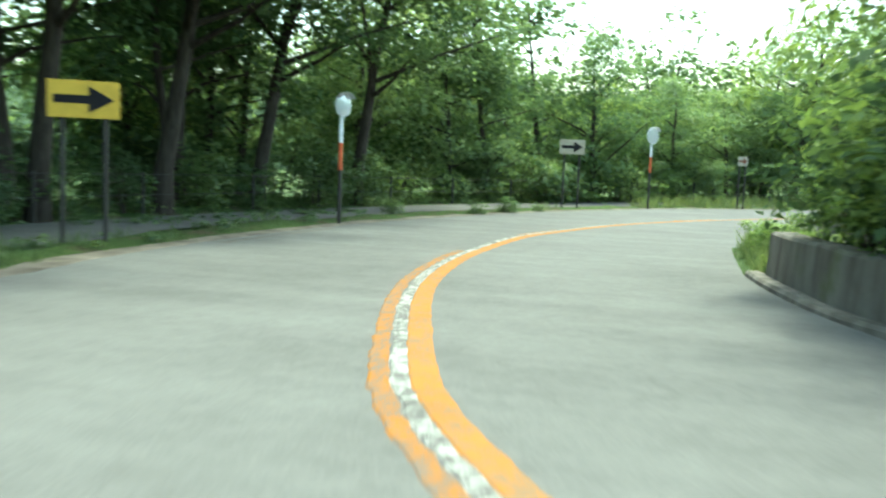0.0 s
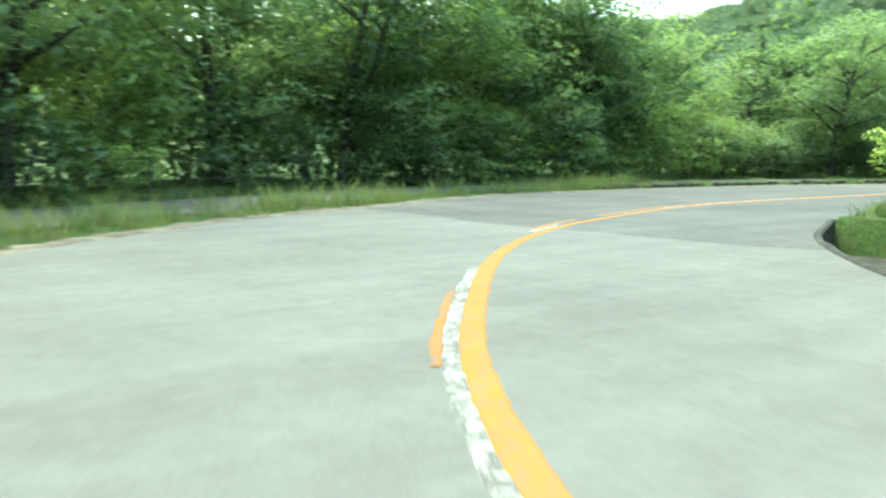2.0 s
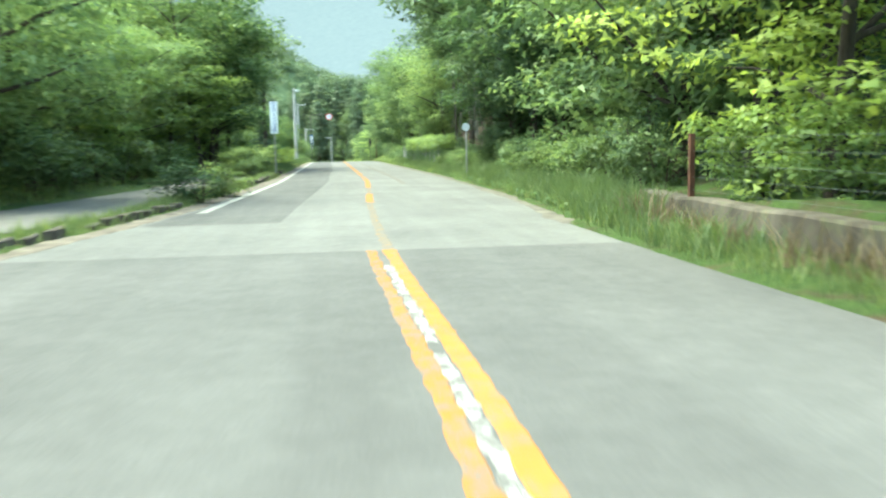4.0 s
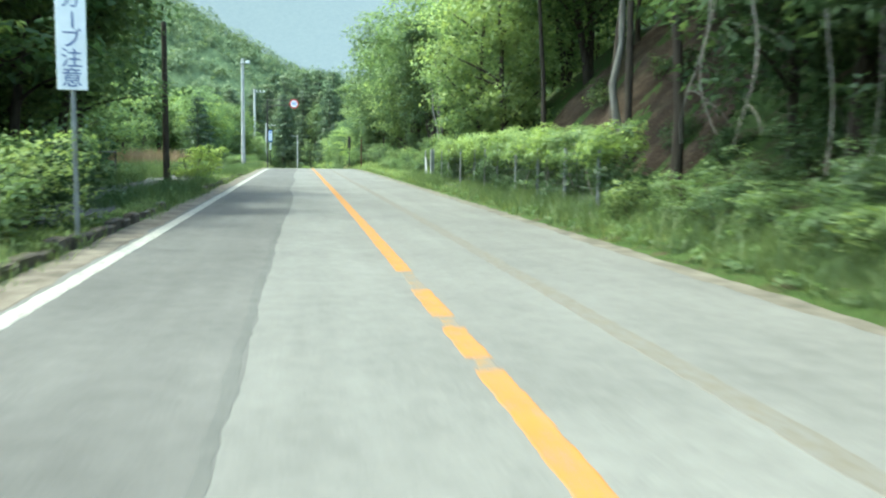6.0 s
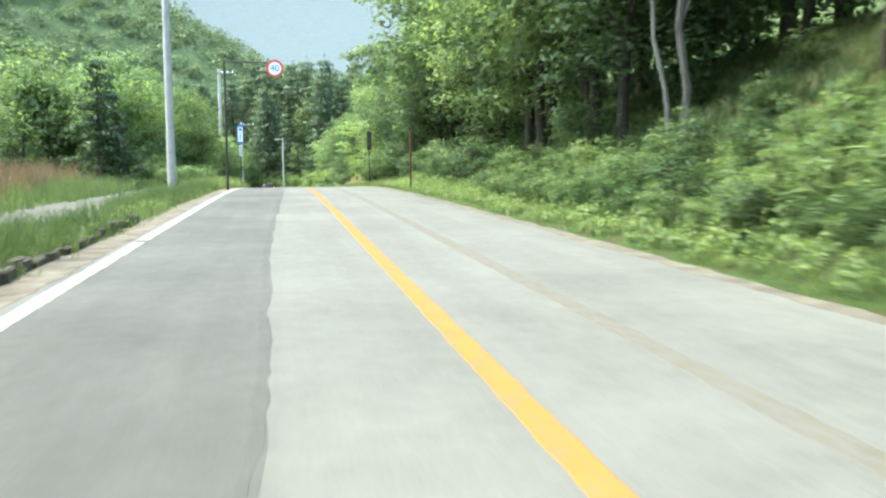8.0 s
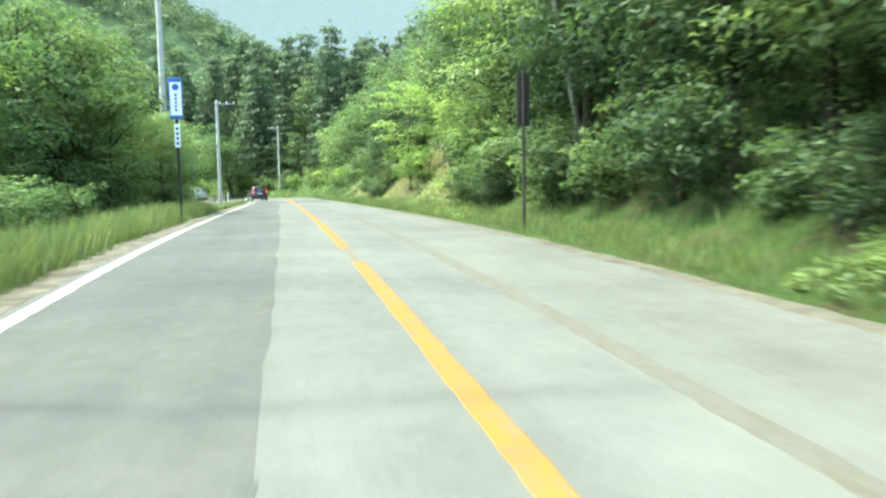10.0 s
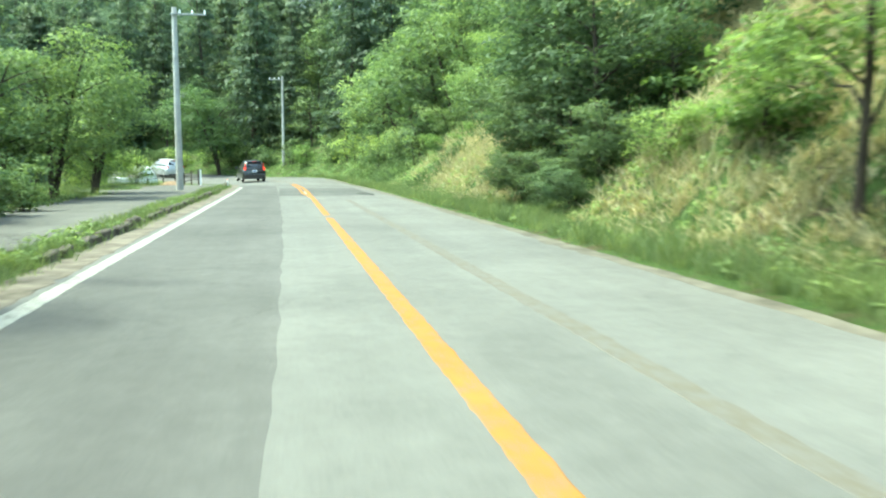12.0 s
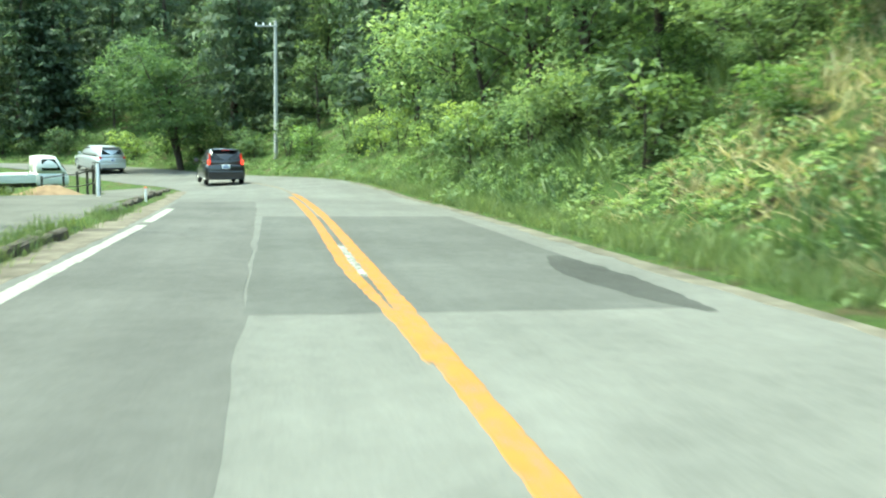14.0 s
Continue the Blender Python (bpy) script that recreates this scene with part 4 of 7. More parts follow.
row(SB - 8, S_Y0 + 24, 2.2, (-12.2,), ("shrub0",), 1.0, 1.5, 0.4, seed=42)
# left of the straight
row(S_Y0 - 8, S_Y0 + 22, 3.3, (-10.4,), ("full0", "tier0", "lime0", "tier0"), 0.9, 1.1, seed=6)
row(S_Y0 - 26, S_Y0 + 22, 3.3, (-14.0,), ("full0", "tier0", "full1", "tier0"), 1.0, 1.25, seed=66)
row(S_Y0 + 7, S_Y0 + 27, 3.4, (-9.0, -12.5), ("tall0", "full0", "lime0", "tier0"), 1.0, 1.18, 0.6, seed=36)
row(S_Y0 - 18, S_Y0 + 30, 2.2, (-8.6,), ("shrub1", "shrub0", "shrub0"), 0.8, 1.1, 0.5, seed=7)
row(S_Y0 - 36, S_Y0 - 9, 2.3, (-9.6,), ("bush1", "bush0", "bush1"), 0.85, 1.1, 0.4, seed=47)
row(S_Y0 + 27, S_Y0 + 42, 3.6, (-11.4, -14.5), ("tall0", "tier0", "tall1", "full1"), 0.95, 1.15, 0.8, seed=8)
row(S_Y0 + 42, S_Y0 + 64, 4.2, (-13.5, -17.0), ("full1", "full0", "tall0"), 0.75, 0.95, 0.8, seed=63)
row(S_Y0 + 50, S_Y0 + 78, 5.5, (-15.0, -20), ("full2", "full0", "tall0"), 0.8, 1.05, seed=9)
row(S_Y0 + 74, S_Y0 + 98, 2.6, (-8.8, -12.5), ("full0", "lime0", "full1"), 0.9, 1.1, 0.6, seed=52)
for _x, _y, _s in ((-5.1, 92.6, 0.62), (-5.3, 95.6, 0.66), (-6.6, 90.0, 0.65)):
    plant("full0", _x, _y, _s, 1.0, label="small leafy tree crowding a power pole")
for _x, _y, _s in ((-8.9, 116.5, 0.8), (-8.6, 120.5, 0.85), (-8.2, 125.0, 0.8)):
    plant("full1", _x, _y, _s, 1.0)
for _x, _y, _s in ((-5.6, 70.5, 0.5), (-5.4, 74.0, 0.55), (-5.8, 77.5, 0.5)):
    plant("bush1", _x, _y, _s, 0.9)
row(S_Y0 + 72, S_Y0 + 112, 2.2, (-7.6,), ("shrub0", "shrub1", "shrub0"), 0.7, 1.0, 0.5, seed=53)
row(S_Y0 + 93, S_Y0 + 116, 4.0, (-10.8, -14.5), ("lime0", "full0", "lime0", "full1"), 0.75, 0.95, seed=10)
row(S_Y0 + 122, S_Y0 + 134, 4.0, (-15, -19), ("full2", "full0", "tall1"), 0.75, 0.95, seed=11)
# inside of the bend
row(SB - 22, SB - 2, 3.0, (5.8, 9.5), ("lime0", "full0", "full1"), 0.7, 0.9, 0.6, seed=12)
row(SB + 1, S_Y0 - 40, 3.0, (6.6, 9.5), ("full0", "lime0", "full2"), 0.55, 0.75, 0.5, seed=13)
# right of the straight
row(S_Y0 - 20, S_Y0 - 4, 2.5, (6.9,), ("full1", "full0", "full1"), 1.15, 1.35, 0.5, (1.05, 1.3), seed=14)
row(S_Y0 - 20, S_Y0 - 4, 2.8, (10.2,), ("tall1", "full1"), 1.2, 1.4, 0.7, seed=67)
row(S_Y0 - 4, S_Y0 + 9, 2.6, (6.3,), ("over0",), 1.0, 1.15, 0.4, seed=68)
row(S_Y0 - 12, S_Y0 + 12, 3.2, (12.5,), ("tall1", "full2"), 1.2, 1.4, 0.7, seed=50)
row(S_Y0 - 3, S_Y0 + 10, 1.9, (5.2, 6.6), ("shrub1",), 0.45, 0.65, 0.4, seed=61)
row(S_Y0 + 1.5, S_Y0 + 9.6, 1.1, (4.15,), ("shrub0", "shrub1", "shrub0"), 0.34, 0.5, 0.2, seed=69)
row(S_Y0 + 10, S_Y0 + 26, 3.4, (12.6, 15.0), ("over0", "over0", "over0"), 1.15, 1.35, 0.6, seed=15)
for _x, _y in ((6.1, 3.2), (6.3, 6.2), (6.5, 9.0)):
    plant("over0", _x, _y, 0.95, 1.0, sink=0.9)
row(S_Y0 - 5, S_Y0 + 10, 2.2, (7.4,), ("full2",), 1.1, 1.3, 0.4, (1.0, 1.2), seed=71)
# crowns out of view overhead, added to shade the bare slope and fence
row(S_Y0 + 10, S_Y0 + 27, 3.2, (10.4,), ("high0",), 1.0, 1.15, 0.5, (0.95, 1.05), seed=65)
for _x, _y, _s in ((5.7, 11.4, 1.3), (6.2, 15.2, 1.25), (7.4, 19.4, 1.2), (6.6, 23.6, 1.15)):
    plant("high0", _x, _y, _s, 1.0)
row(S_Y0 + 10, S_Y0 + 25, 2.3, (6.2, 8.2), ("shrub1", "shrub0", "shrub1"), 0.3, 0.5, 0.5, seed=64)
for _x, _y, _s in ((6.4, 28.2, 1.05), (6.2, 31.4, 1.1), (6.9, 34.4, 1.0), (9.2, 27.0, 1.15), (9.6, 31.0, 1.2)):
    plant("full0" if _x < 8 else "full1", _x, _y, _s, 1.15, label="green leafy tree rising behind the gate")
row(S_Y0 + 46, S_Y0 + 64, 3.2, (14.0, 17.5), ("full1", "full0", "full2"), 1.0, 1.25, 0.8, seed=72)
row(S_Y0 + 35, S_Y0 + 47, 3.2, (16.5, 19.5), ("full0", "tall0", "full1"), 1.0, 1.25, 0.8, seed=55)
row(S_Y0 + 27, S_Y0 + 36, 1.9, (5.4,), ("shrub1", "shrub0", "shrub0"), 0.5, 0.8, 0.3, seed=58)
for _x, _y in ((-7.3, 10.6), (-7.2, 14.0), (-7.4, 17.6), (-7.2, 20.8), (-7.5, 24.2)):
    plant("tall0", _x, _y, 1.12, 0.95, label="slender roadside tree shading the near lane")
row(S_Y0 - 8, S_Y0 + 34, 3.0, (16.5,), ("full2", "tall1", "full2"), 1.1, 1.4, 0.7, seed=59)
row(S_Y0 + 46.5, S_Y0 + 66, 2.7, (6.6, 10.2), ("full1", "full2", "full1", "full0", "full2"), 1.0, 1.3, 0.6, seed=16)
row(S_Y0 + 64, S_Y0 + 87, 2.6, (5.9, 8.6), ("full2", "full0", "full2"), 0.7, 0.95, 0.6, seed=17)
row(S_Y0 + 66, S_Y0 + 86, 1.6, (4.7,), ("shrub1", "shrub0", "shrub1"), 0.6, 0.9, 0.3, seed=54)
row(S_Y0 + 84, S_Y0 + 106, 4.6, (14.5, 19.0), ("full0", "full2", "full1"), 0.8, 1.1, 1.2, seed=18)
row(S_Y0 + 106, S_Y0 + 150, 4.4, (18.5, 22.0), ("full0", "full2", "full1"), 0.85, 1.15, 1.0, seed=66)
row(S_Y0 + 130, S_Y0 + 160, 3.6, (7.5, 11.5), ("full1", "full0", "full2"), 0.7, 0.95, 0.9, seed=19)
row(S_Y0 + 132, S_Y0 + 175, 3.6, (14.5, 18), ("full2", "tall1", "full2"), 0.95, 1.25, 0.9, seed=48)
row(S_Y0 + 160, S_Y0 + 215, 3.8, (9.5, 14), ("larch0", "larch1", "full2"), 0.7, 0.95, 0.9, seed=20)
row(S_Y0 + 129, S_Y0 + 205, 2.4, (5.4,), ("shrub0", "shrub2", "shrub1"), 0.8, 1.2, 0.6, seed=43)
row(S_Y0 + 132, S_Y0 + 172, 4.2, (-17, -22), ("larch0", "larch1", "full2"), 0.62, 0.85, 0.9, seed=44)
# single trees that stand out
plant("tier0", -8.9, -12.6, 1.12, 1.05, turn=0.4, label="spreading tree with layered level branches over the footway")
plant("lime1", 4.9, -21.6, 1.2, 1.05, sink=1.0, label="yellow-green tree overhanging the verge wall")
plant("lime1", 5.0, -25.6, 1.0, 1.05, sink=0.9, label="bright green tree behind the verge wall")
plant("full1", -6.8, 173.2, 1.35, 0.9, label="large round-headed green tree by the far curve")
plant("larch1", -8.4, 66.0, 0.42, 0.85, label="small dark conifer behind the footway")
plant("thin0", 4.6, 96.6, 1.05, 1.0)
plant("sapling", 5.9, 93.6, 0.75, 0.9)
plant("full2", 5.9, 111.6, 0.75, 0.95, label="dark leafy tree at the foot of the bank")
plant("full2", 5.6, 108.8, 0.68, 1.0)
plant("full2", 5.4, 106.4, 0.6, 1.0)
plant("full2", 7.6, 107.4, 0.75, 0.95)
for _x, _y, _s in ((4.9, 104.9, 0.5), (5.0, 106.6, 0.66), (5.1, 108.6, 0.72), (5.3, 110.7, 0.74), (6.4, 109.6, 0.8), (6.6, 106.0, 0.7), (4.25, 104.4, 0.3), (4.2, 105.5, 0.4), (4.25, 106.8, 0.42), (4.3, 108.0, 0.42), (4.5, 109.2, 0.42)):
    plant("bush2", _x, _y, _s, 1.05)
plant("bush0", 5.1, 102.4, 0.4, 0.95)
plant("bush0", 5.5, 100.6, 0.3, 0.9)
plant("lime0", 7.4, 89.0, 0.85, 0.95)
plant("lime0", 6.2, 83.4, 0.72, 0.95, sink=0.5, label="yellow-green tree drooping down the bank")
for _x, _y, _s in ((4.9, 80.6, 0.5), (5.0, 82.6, 0.6), (5.1, 84.8, 0.62)):
    plant("bush1" if _s < 0.55 else "bush0", _x, _y, _s, 1.0)
for _x, _y, _s in ((4.3, 79.4, 0.3), (4.25, 80.6, 0.38), (4.3, 81.9, 0.4), (4.3, 83.2, 0.42), (4.35, 84.4, 0.36)):
    plant("bush2", _x, _y, _s, 1.0)
for _x, _y in ((-8.0, 91.5), (-7.6, 97.0), (-8.8, 102.5), (-8.4, 108.0)):
    plant("lime0", _x, _y, 0.72, 0.95)
for _k in range(8):
    plant("shrub2", 4.6 + 0.2 * (_k % 3), -36.5 + 2.3 * _k, 0.8, 1.0)
for _x, _y, _s in ((11.5, -56.9, 0.34), (13.2, -57.3, 0.26), (9.9, -56.2, 0.22), (16.0, -58.6, 0.3)):
    plant("shrub0", _x, _y, _s, 0.9, label="small weedy shrub at the edge of the bend")
plant("shrub0", 3.95, -6.6, 0.55, 1.0)
plant("shrub0", 4.2, -9.4, 0.6, 1.0)
plant("shrub0", 4.4, -12.4, 0.65, 1.0)
plant("shrub2", -4.6, 27.4, 0.75, 1.2)
plant("shrub0", -3.9, -10.3, 0.6, 0.9)
plant("shrub1", -4.0, -12.8, 0.6, 0.8)
plant("shrub1", -4.8, 9.4, 0.75, 1.0)
plant("bush1", -5.0, 8.3, 0.66, 0.85)
plant("bush0", -5.6, 10.6, 0.6, 0.85)
plant("shrub0", -4.4, 6.6, 0.7, 0.9)
for _x, _y in ((-9.0, 139.5), (-11.0, 136.5), (-12.5, 141.0), (-9.8, 132.5)):
    plant("bush0", _x, _y, 0.7, 0.95)
# larch wood behind the far curve
lr = np.random.RandomState(5)
for k in range(84):
    x = lr.uniform(-60, 30)
    y = 186 + lr.uniform(2, 22) + (k % 3) * 4
    plant(("larch0", "larch1")[k % 2], x, y, lr.uniform(0.8, 1.05), lr.uniform(0.85, 1.05))


# ---- far hills ----
def hill_mat(name, dark, lite):
    m, nt, b = material(name, 1.0, 0, 0.0)
    o = coords(nt)
    c = ramp(nt, noise_tex(nt, 0.11, 8, 0.75, o), [(0.3, dark), (0.7, lite)])
    nt.links.new(c, b.inputs["Base Color"])
    bump(nt, b, noise_tex(nt, 0.25, 8, 0.8, o), 1.0, 2.5)
    return m


def hill(name, label, x0, x1, y0, y1, n, fn, mat):
    gx, gy = np.meshgrid(np.linspace(x0, x1, n), np.linspace(y0, y1, n))
    x, y = gx.ravel(), gy.ravel()
    z = fn(x, y)
    i = (np.arange(n - 1)[:, None] * n + np.arange(n - 1)[None]).ravel()
    q = np.stack([i, i + 1, i + n + 1, i + n], -1)
    me = quick_mesh(name, np.stack([x, y, z], -1), np.full(len(q), 4), q, mat, True)
    return tagged(new(name, me), label, "hill", kind="structure")


M_HILL = hill_mat("wooded_hill", (0.06, 0.09, 0.052), (0.10, 0.14, 0.078))
# the mountain's haze is put into its material: blue-grey base, faint glow
M_HILLB = hill_mat("haze_tinted_mountain", (0.035, 0.05, 0.058), (0.055, 0.072, 0.075))
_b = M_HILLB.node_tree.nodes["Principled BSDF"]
_b.inputs["Emission Color"].default_value = (0.47, 0.54, 0.64, 1)      # air light of the distance, put in as a glow
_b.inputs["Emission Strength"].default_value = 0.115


HILL_TURN = np.radians([-70, -25, -8, 0, 8, 20, 40, 60, 80, 100, 150])
HILL_RISE = np.tan(np.radians([5, 4.2, 4.4, 5.6, 10.0, 13.5, 10.0, 7.5, 5.6, 5.4, 4.5])) * 420


def valley_hill(r, a):
    """Height of the wooded hills at distance r, a radians left of the straight's direction."""
    top = np.interp(a, HILL_TURN, HILL_RISE)
    x, y = -r * np.sin(a), r * np.cos(a)
    lump = 3.0 * np.abs(wave(x, y, 0.35, 41)) + 2.0 * np.abs(wave(x, y, 0.8, 42))
    e = ss(150, 420, r)
    return -14 + 10 * ss(190, 420, r) + top * e * (0.92 + 0.08 * wave(x, y, 0.03, 43)) + lump * e**0.3


def hill_ring():
    rr, aa = np.linspace(150, 640, 60), np.linspace(-1.2, 2.6, 240)
    R, A = np.meshgrid(rr, aa)
    v = np.stack([-R * np.sin(A), R * np.cos(A), valley_hill(R, A)], -1).reshape(-1, 3)
    n = len(rr)
    i = (np.arange(len(aa) - 1)[:, None] * n + np.arange(n - 1)[None]).ravel()
    q = np.stack([i, i + 1, i + n + 1, i + n], -1)
    return tagged(new("hill_ring", quick_mesh("hill_ring", v, np.full(len(q), 4), q, M_HILL, True)), "wooded green hills round the valley", "hill", kind="structure")


def mountain(x, y):
    e = np.exp(-((y - 2300) / 700) ** 2)
    return -20 + e * (480 + 80 * wave(x, y, 0.002, 50) + 40 * wave(x, y, 0.006, 51))


def east_hill(x, y):
    e = ss(28, 190, x)
    lump = 3.0 * np.abs(wave(x, y, 0.35, 44)) + 2.0 * np.abs(wave(x, y, 0.8, 45))
    return -9 + 60 * e * (0.8 + 0.2 * wave(x, y, 0.02, 46)) + lump * e**0.3


hill_ring()
hill("hill_east", "wooded hillside above the road", 30, 330, 10, 430, 80, east_hill, M_HILL)
hill("mountain", "pale blue-grey mountain with haze in its colour", -2200, 2200, 1300, 3200, 60, mountain, M_HILLB)


def canopy(name, label, n, a0, a1, r0, r1, mat, seed):
    """Tree crowns on the far hills, many leaf clumps in one mesh."""
    r = np.random.RandomState(seed)
    a, d = r.uniform(a0, a1, n), np.sqrt(r.uniform(r0**2, r1**2, n))
    c = np.stack([-d * np.sin(a), d * np.cos(a), valley_hill(d, a) + r.uniform(0.2, 2.2, n)], -1)
    me = crown_mesh(name, c, r.uniform(2.2, 4.2, n), 56, 1.0, 0.8, mat, seed, round_=0.0)
    return tagged(new(name, me), label, "woods", kind="stuff")


canopy("far_woods", "dense green woods on the valley hillside", 3000, -0.35, 1.0, 190, 430, L_FAR, 61)
canopy("far_woods", "darker woods further round the valley", 1700, 0.9, 2.3, 170, 430, L_FAR, 62)


# ---- grass ----
def grass(name, label, n, s0, s1, d0, d1, h0, h1, mat, seed, clump=7, lean=0.9, width=0.0075, keep=None):
    """Blades in tufts, scattered over a strip beside the road (offset functions of the station)."""
    r = np.random.RandomState(seed)
    k = n // clump
    s = r.uniform(s0, s1, k)
    f = r.uniform(0, 1, k)
    d = d0(s) + (d1(s) - d0(s)) * f
    p = spot(s, d)
    if keep is not None:
        sel = keep(p[:, 0], p[:, 1], r)
        p = p[sel]
    p = np.repeat(p, clump, 0)
    m = len(p)
    p[:, :2] += r.normal(0, 0.07, (m, 2))
    p[:, 2] = ground_height(p[:, 0], p[:, 1]) - 0.02
    h = r.uniform(h0, h1, m) * r.uniform(0.6, 1.1, m)
    a = r.uniform(0, 6.28, m)
    bend = r.uniform(0.1, lean, m) * h
    tip = p + np.stack([np.cos(a) * bend, np.sin(a) * bend, h], -1)
    mid = p + np.stack([np.cos(a) * bend * 0.35, np.sin(a) * bend * 0.35, h * 0.6], -1)
    b = r.uniform(0, 6.28, m)
    side = np.stack([np.cos(b), np.sin(b), 0 * b], -1) * (width * (0.6 + h))[:, None]
    v = np.stack([p - side, p + side, mid + side * 0.8, tip, mid - side * 0.8], 1).reshape(-1, 3)
    q = np.arange(m)[:, None] * 5
    loops = np.concatenate([q + np.array([0, 1, 2, 4]), q + np.array([4, 2, 3])], 1)
    me = quick_mesh(name, v, np.tile([4, 3], m), loops, mat)
    return tagged(new(name, me), label, "grass", kind="stuff")


def patchy(f, seed, cut):
    return lambda x, y, r: wave(x, y, f, seed) + r.uniform(-0.3, 0.3, len(x)) > cut


def straw_patchy(f, seed, cut):
    """Patches as above, but none where the leafy trees shade the foot of the bank."""
    return lambda x, y, r: (wave(x, y, f, seed) + r.uniform(-0.3, 0.3, len(x)) > cut) & ~((y > 103.8 + r.normal(0, 0.5, len(x))) & (y < 109.4 + 0.5 * (x - 4.5) + r.normal(0, 0.6, len(x))) & (x < 7.6 + r.normal(0, 0.5, len(x)))) & ~((y < 85.2 + r.normal(0, 0.5, len(x))) & (x < 6.2))


grass("verge_grass", "green grass on the verge between kerb and footway", 40000, S_Y0 - 40, S_Y0 + 130, lambda s: wl_of(s) - 1.25, lambda s: wl_of(s) - 0.5, 0.08, 0.26, L_GRASS, 71, keep=patchy(0.35, 72, -0.25))
grass("verge_weeds", "lush green weeds creeping over the footway", 22000, S_Y0 + 14, S_Y0 + 62, lambda s: wl_of(s) - 2.1, lambda s: wl_of(s) - 0.55, 0.22, 0.5, L_GRASS, 94, clump=12, keep=patchy(0.35, 95, -0.15))
grass("verge_weeds", "tall rough grass behind the footway", 16000, S_Y0 + 20, S_Y0 + 70, lambda s: wl_of(s) - 6.5, lambda s: wl_of(s) - 3.4, 0.35, 0.75, L_GRASS, 96, clump=12, keep=patchy(0.3, 97, -0.25))
grass("verge_weeds", "low weeds creeping over kerb stones and gravel", 30000, S_Y0 - 34, S_Y0 + 134, lambda s: wl_of(s) - 0.95, lambda s: wl_of(s) - 0.42, 0.06, 0.22, L_GRASS, 95, clump=12, keep=patchy(0.5, 96, -0.1))
grass("verge_weeds", "tall green weeds on the verge by the bus stop", 22000, S_Y0 + 62, S_Y0 + 96, lambda s: wl_of(s) - 1.7, lambda s: wl_of(s) - 0.5, 0.3, 0.6, L_GRASS, 88, clump=12, keep=patchy(0.4, 89, -0.3))
grass("verge_weeds", "tall green weeds along the outside of the bend", 9000, S_Y0 - 56, S_Y0 - 30, lambda s: wl_of(s) - 1.3, lambda s: wl_of(s) - 0.4, 0.15, 0.55, L_GRASS, 83, clump=14, keep=patchy(0.5, 84, 0.12))
grass("verge_weeds", "bright weeds beyond the footway", 9000, S_Y0 - 64, S_Y0 - 22, lambda s: wl_of(s) - 5.2, lambda s: wl_of(s) - 4.1, 0.2, 0.5, L_GRASS, 85, clump=14, keep=patchy(0.4, 86, -0.1))
grass("verge_weeds", "low bright weeds before the bend wall", 3000, S_WALL1, S_DITCH0, lambda s: wr_of(s) + 0.2, lambda s: wr_of(s) + 1.2, 0.15, 0.4, L_GRASS, 87, clump=12)
grass("verge_weeds", "lush green weeds in front of the vine fence", 26000, S_Y0 - 21, S_Y0 + 34, lambda s: wr_of(s) + 0.45, lambda s: wr_of(s) + 1.4, 0.22, 0.5, L_GRASS, 91, clump=12, keep=patchy(0.6, 92, -0.35))
grass("verge_weeds", "weeds growing over the old footway of the bend", 6000, S_Y0 - 84, S_Y0 - 55, lambda s: wl_of(s) - 1.6, lambda s: wl_of(s) - 0.4, 0.08, 0.26, L_GRASS, 98, clump=12, keep=patchy(0.6, 99, 0.25))
grass("dry_weeds", "brown dry weeds along the foot of the verge wall", 1000, S_Y0 - 36, S_Y0 - 20, lambda s: wr_of(s) + 0.65, lambda s: wr_of(s) + 1.0, 0.25, 0.55, L_REED, 90, clump=10)
grass("verge_weeds", "tufts of tall grass along the foot of the verge wall", 3600, S_Y0 - 37, S_Y0 - 16, lambda s: wr_of(s) + 0.25, lambda s: wr_of(s) + 0.95, 0.15, 0.42, L_GRASS, 108, clump=14, keep=patchy(0.9, 109, 0.0))
grass("field_grass", "rough green grass beyond the footway", 36000, S_Y0 - 75, S_Y0 + 150, lambda s: wl_of(s) - 9.5, lambda s: wl_of(s) - 4.3, 0.15, 0.45, L_GRASS, 73, keep=patchy(0.25, 74, -0.3))
grass("verge_grass", "green grass under the fence and wall", 46000, S_Y0 - 36.5, S_Y0 + 160, lambda s: wr_of(s) + 0.3, lambda s: wr_of(s) + 1.25, 0.10, 0.30, L_GRASS, 75)
grass("bank_grass", "long green grass on the roadside bank", 34000, S_Y0 + 32, S_Y0 + 160, lambda s: wr_of(s) + 1.2, lambda s: wr_of(s) + 6.5, 0.2, 0.5, L_GRASS, 76, keep=patchy(0.3, 80, -0.1))
grass("bank_grass", "green grass and weeds low on the bank", 22000, S_Y0 + 86, S_Y0 + 150, lambda s: wr_of(s) + 0.35, lambda s: wr_of(s) + 1.1, 0.16, 0.38, L_GRASS, 93, clump=9)
grass("dry_grass", "long straw-coloured grass on the bank", 42000, S_Y0 + 78, S_Y0 + 127, lambda s: wr_of(s) + 1.5, lambda s: wr_of(s) + 11, 0.22, 0.6, L_STRAW, 77, clump=14, lean=1.1, width=0.009, keep=straw_patchy(0.18, 78, -0.35))
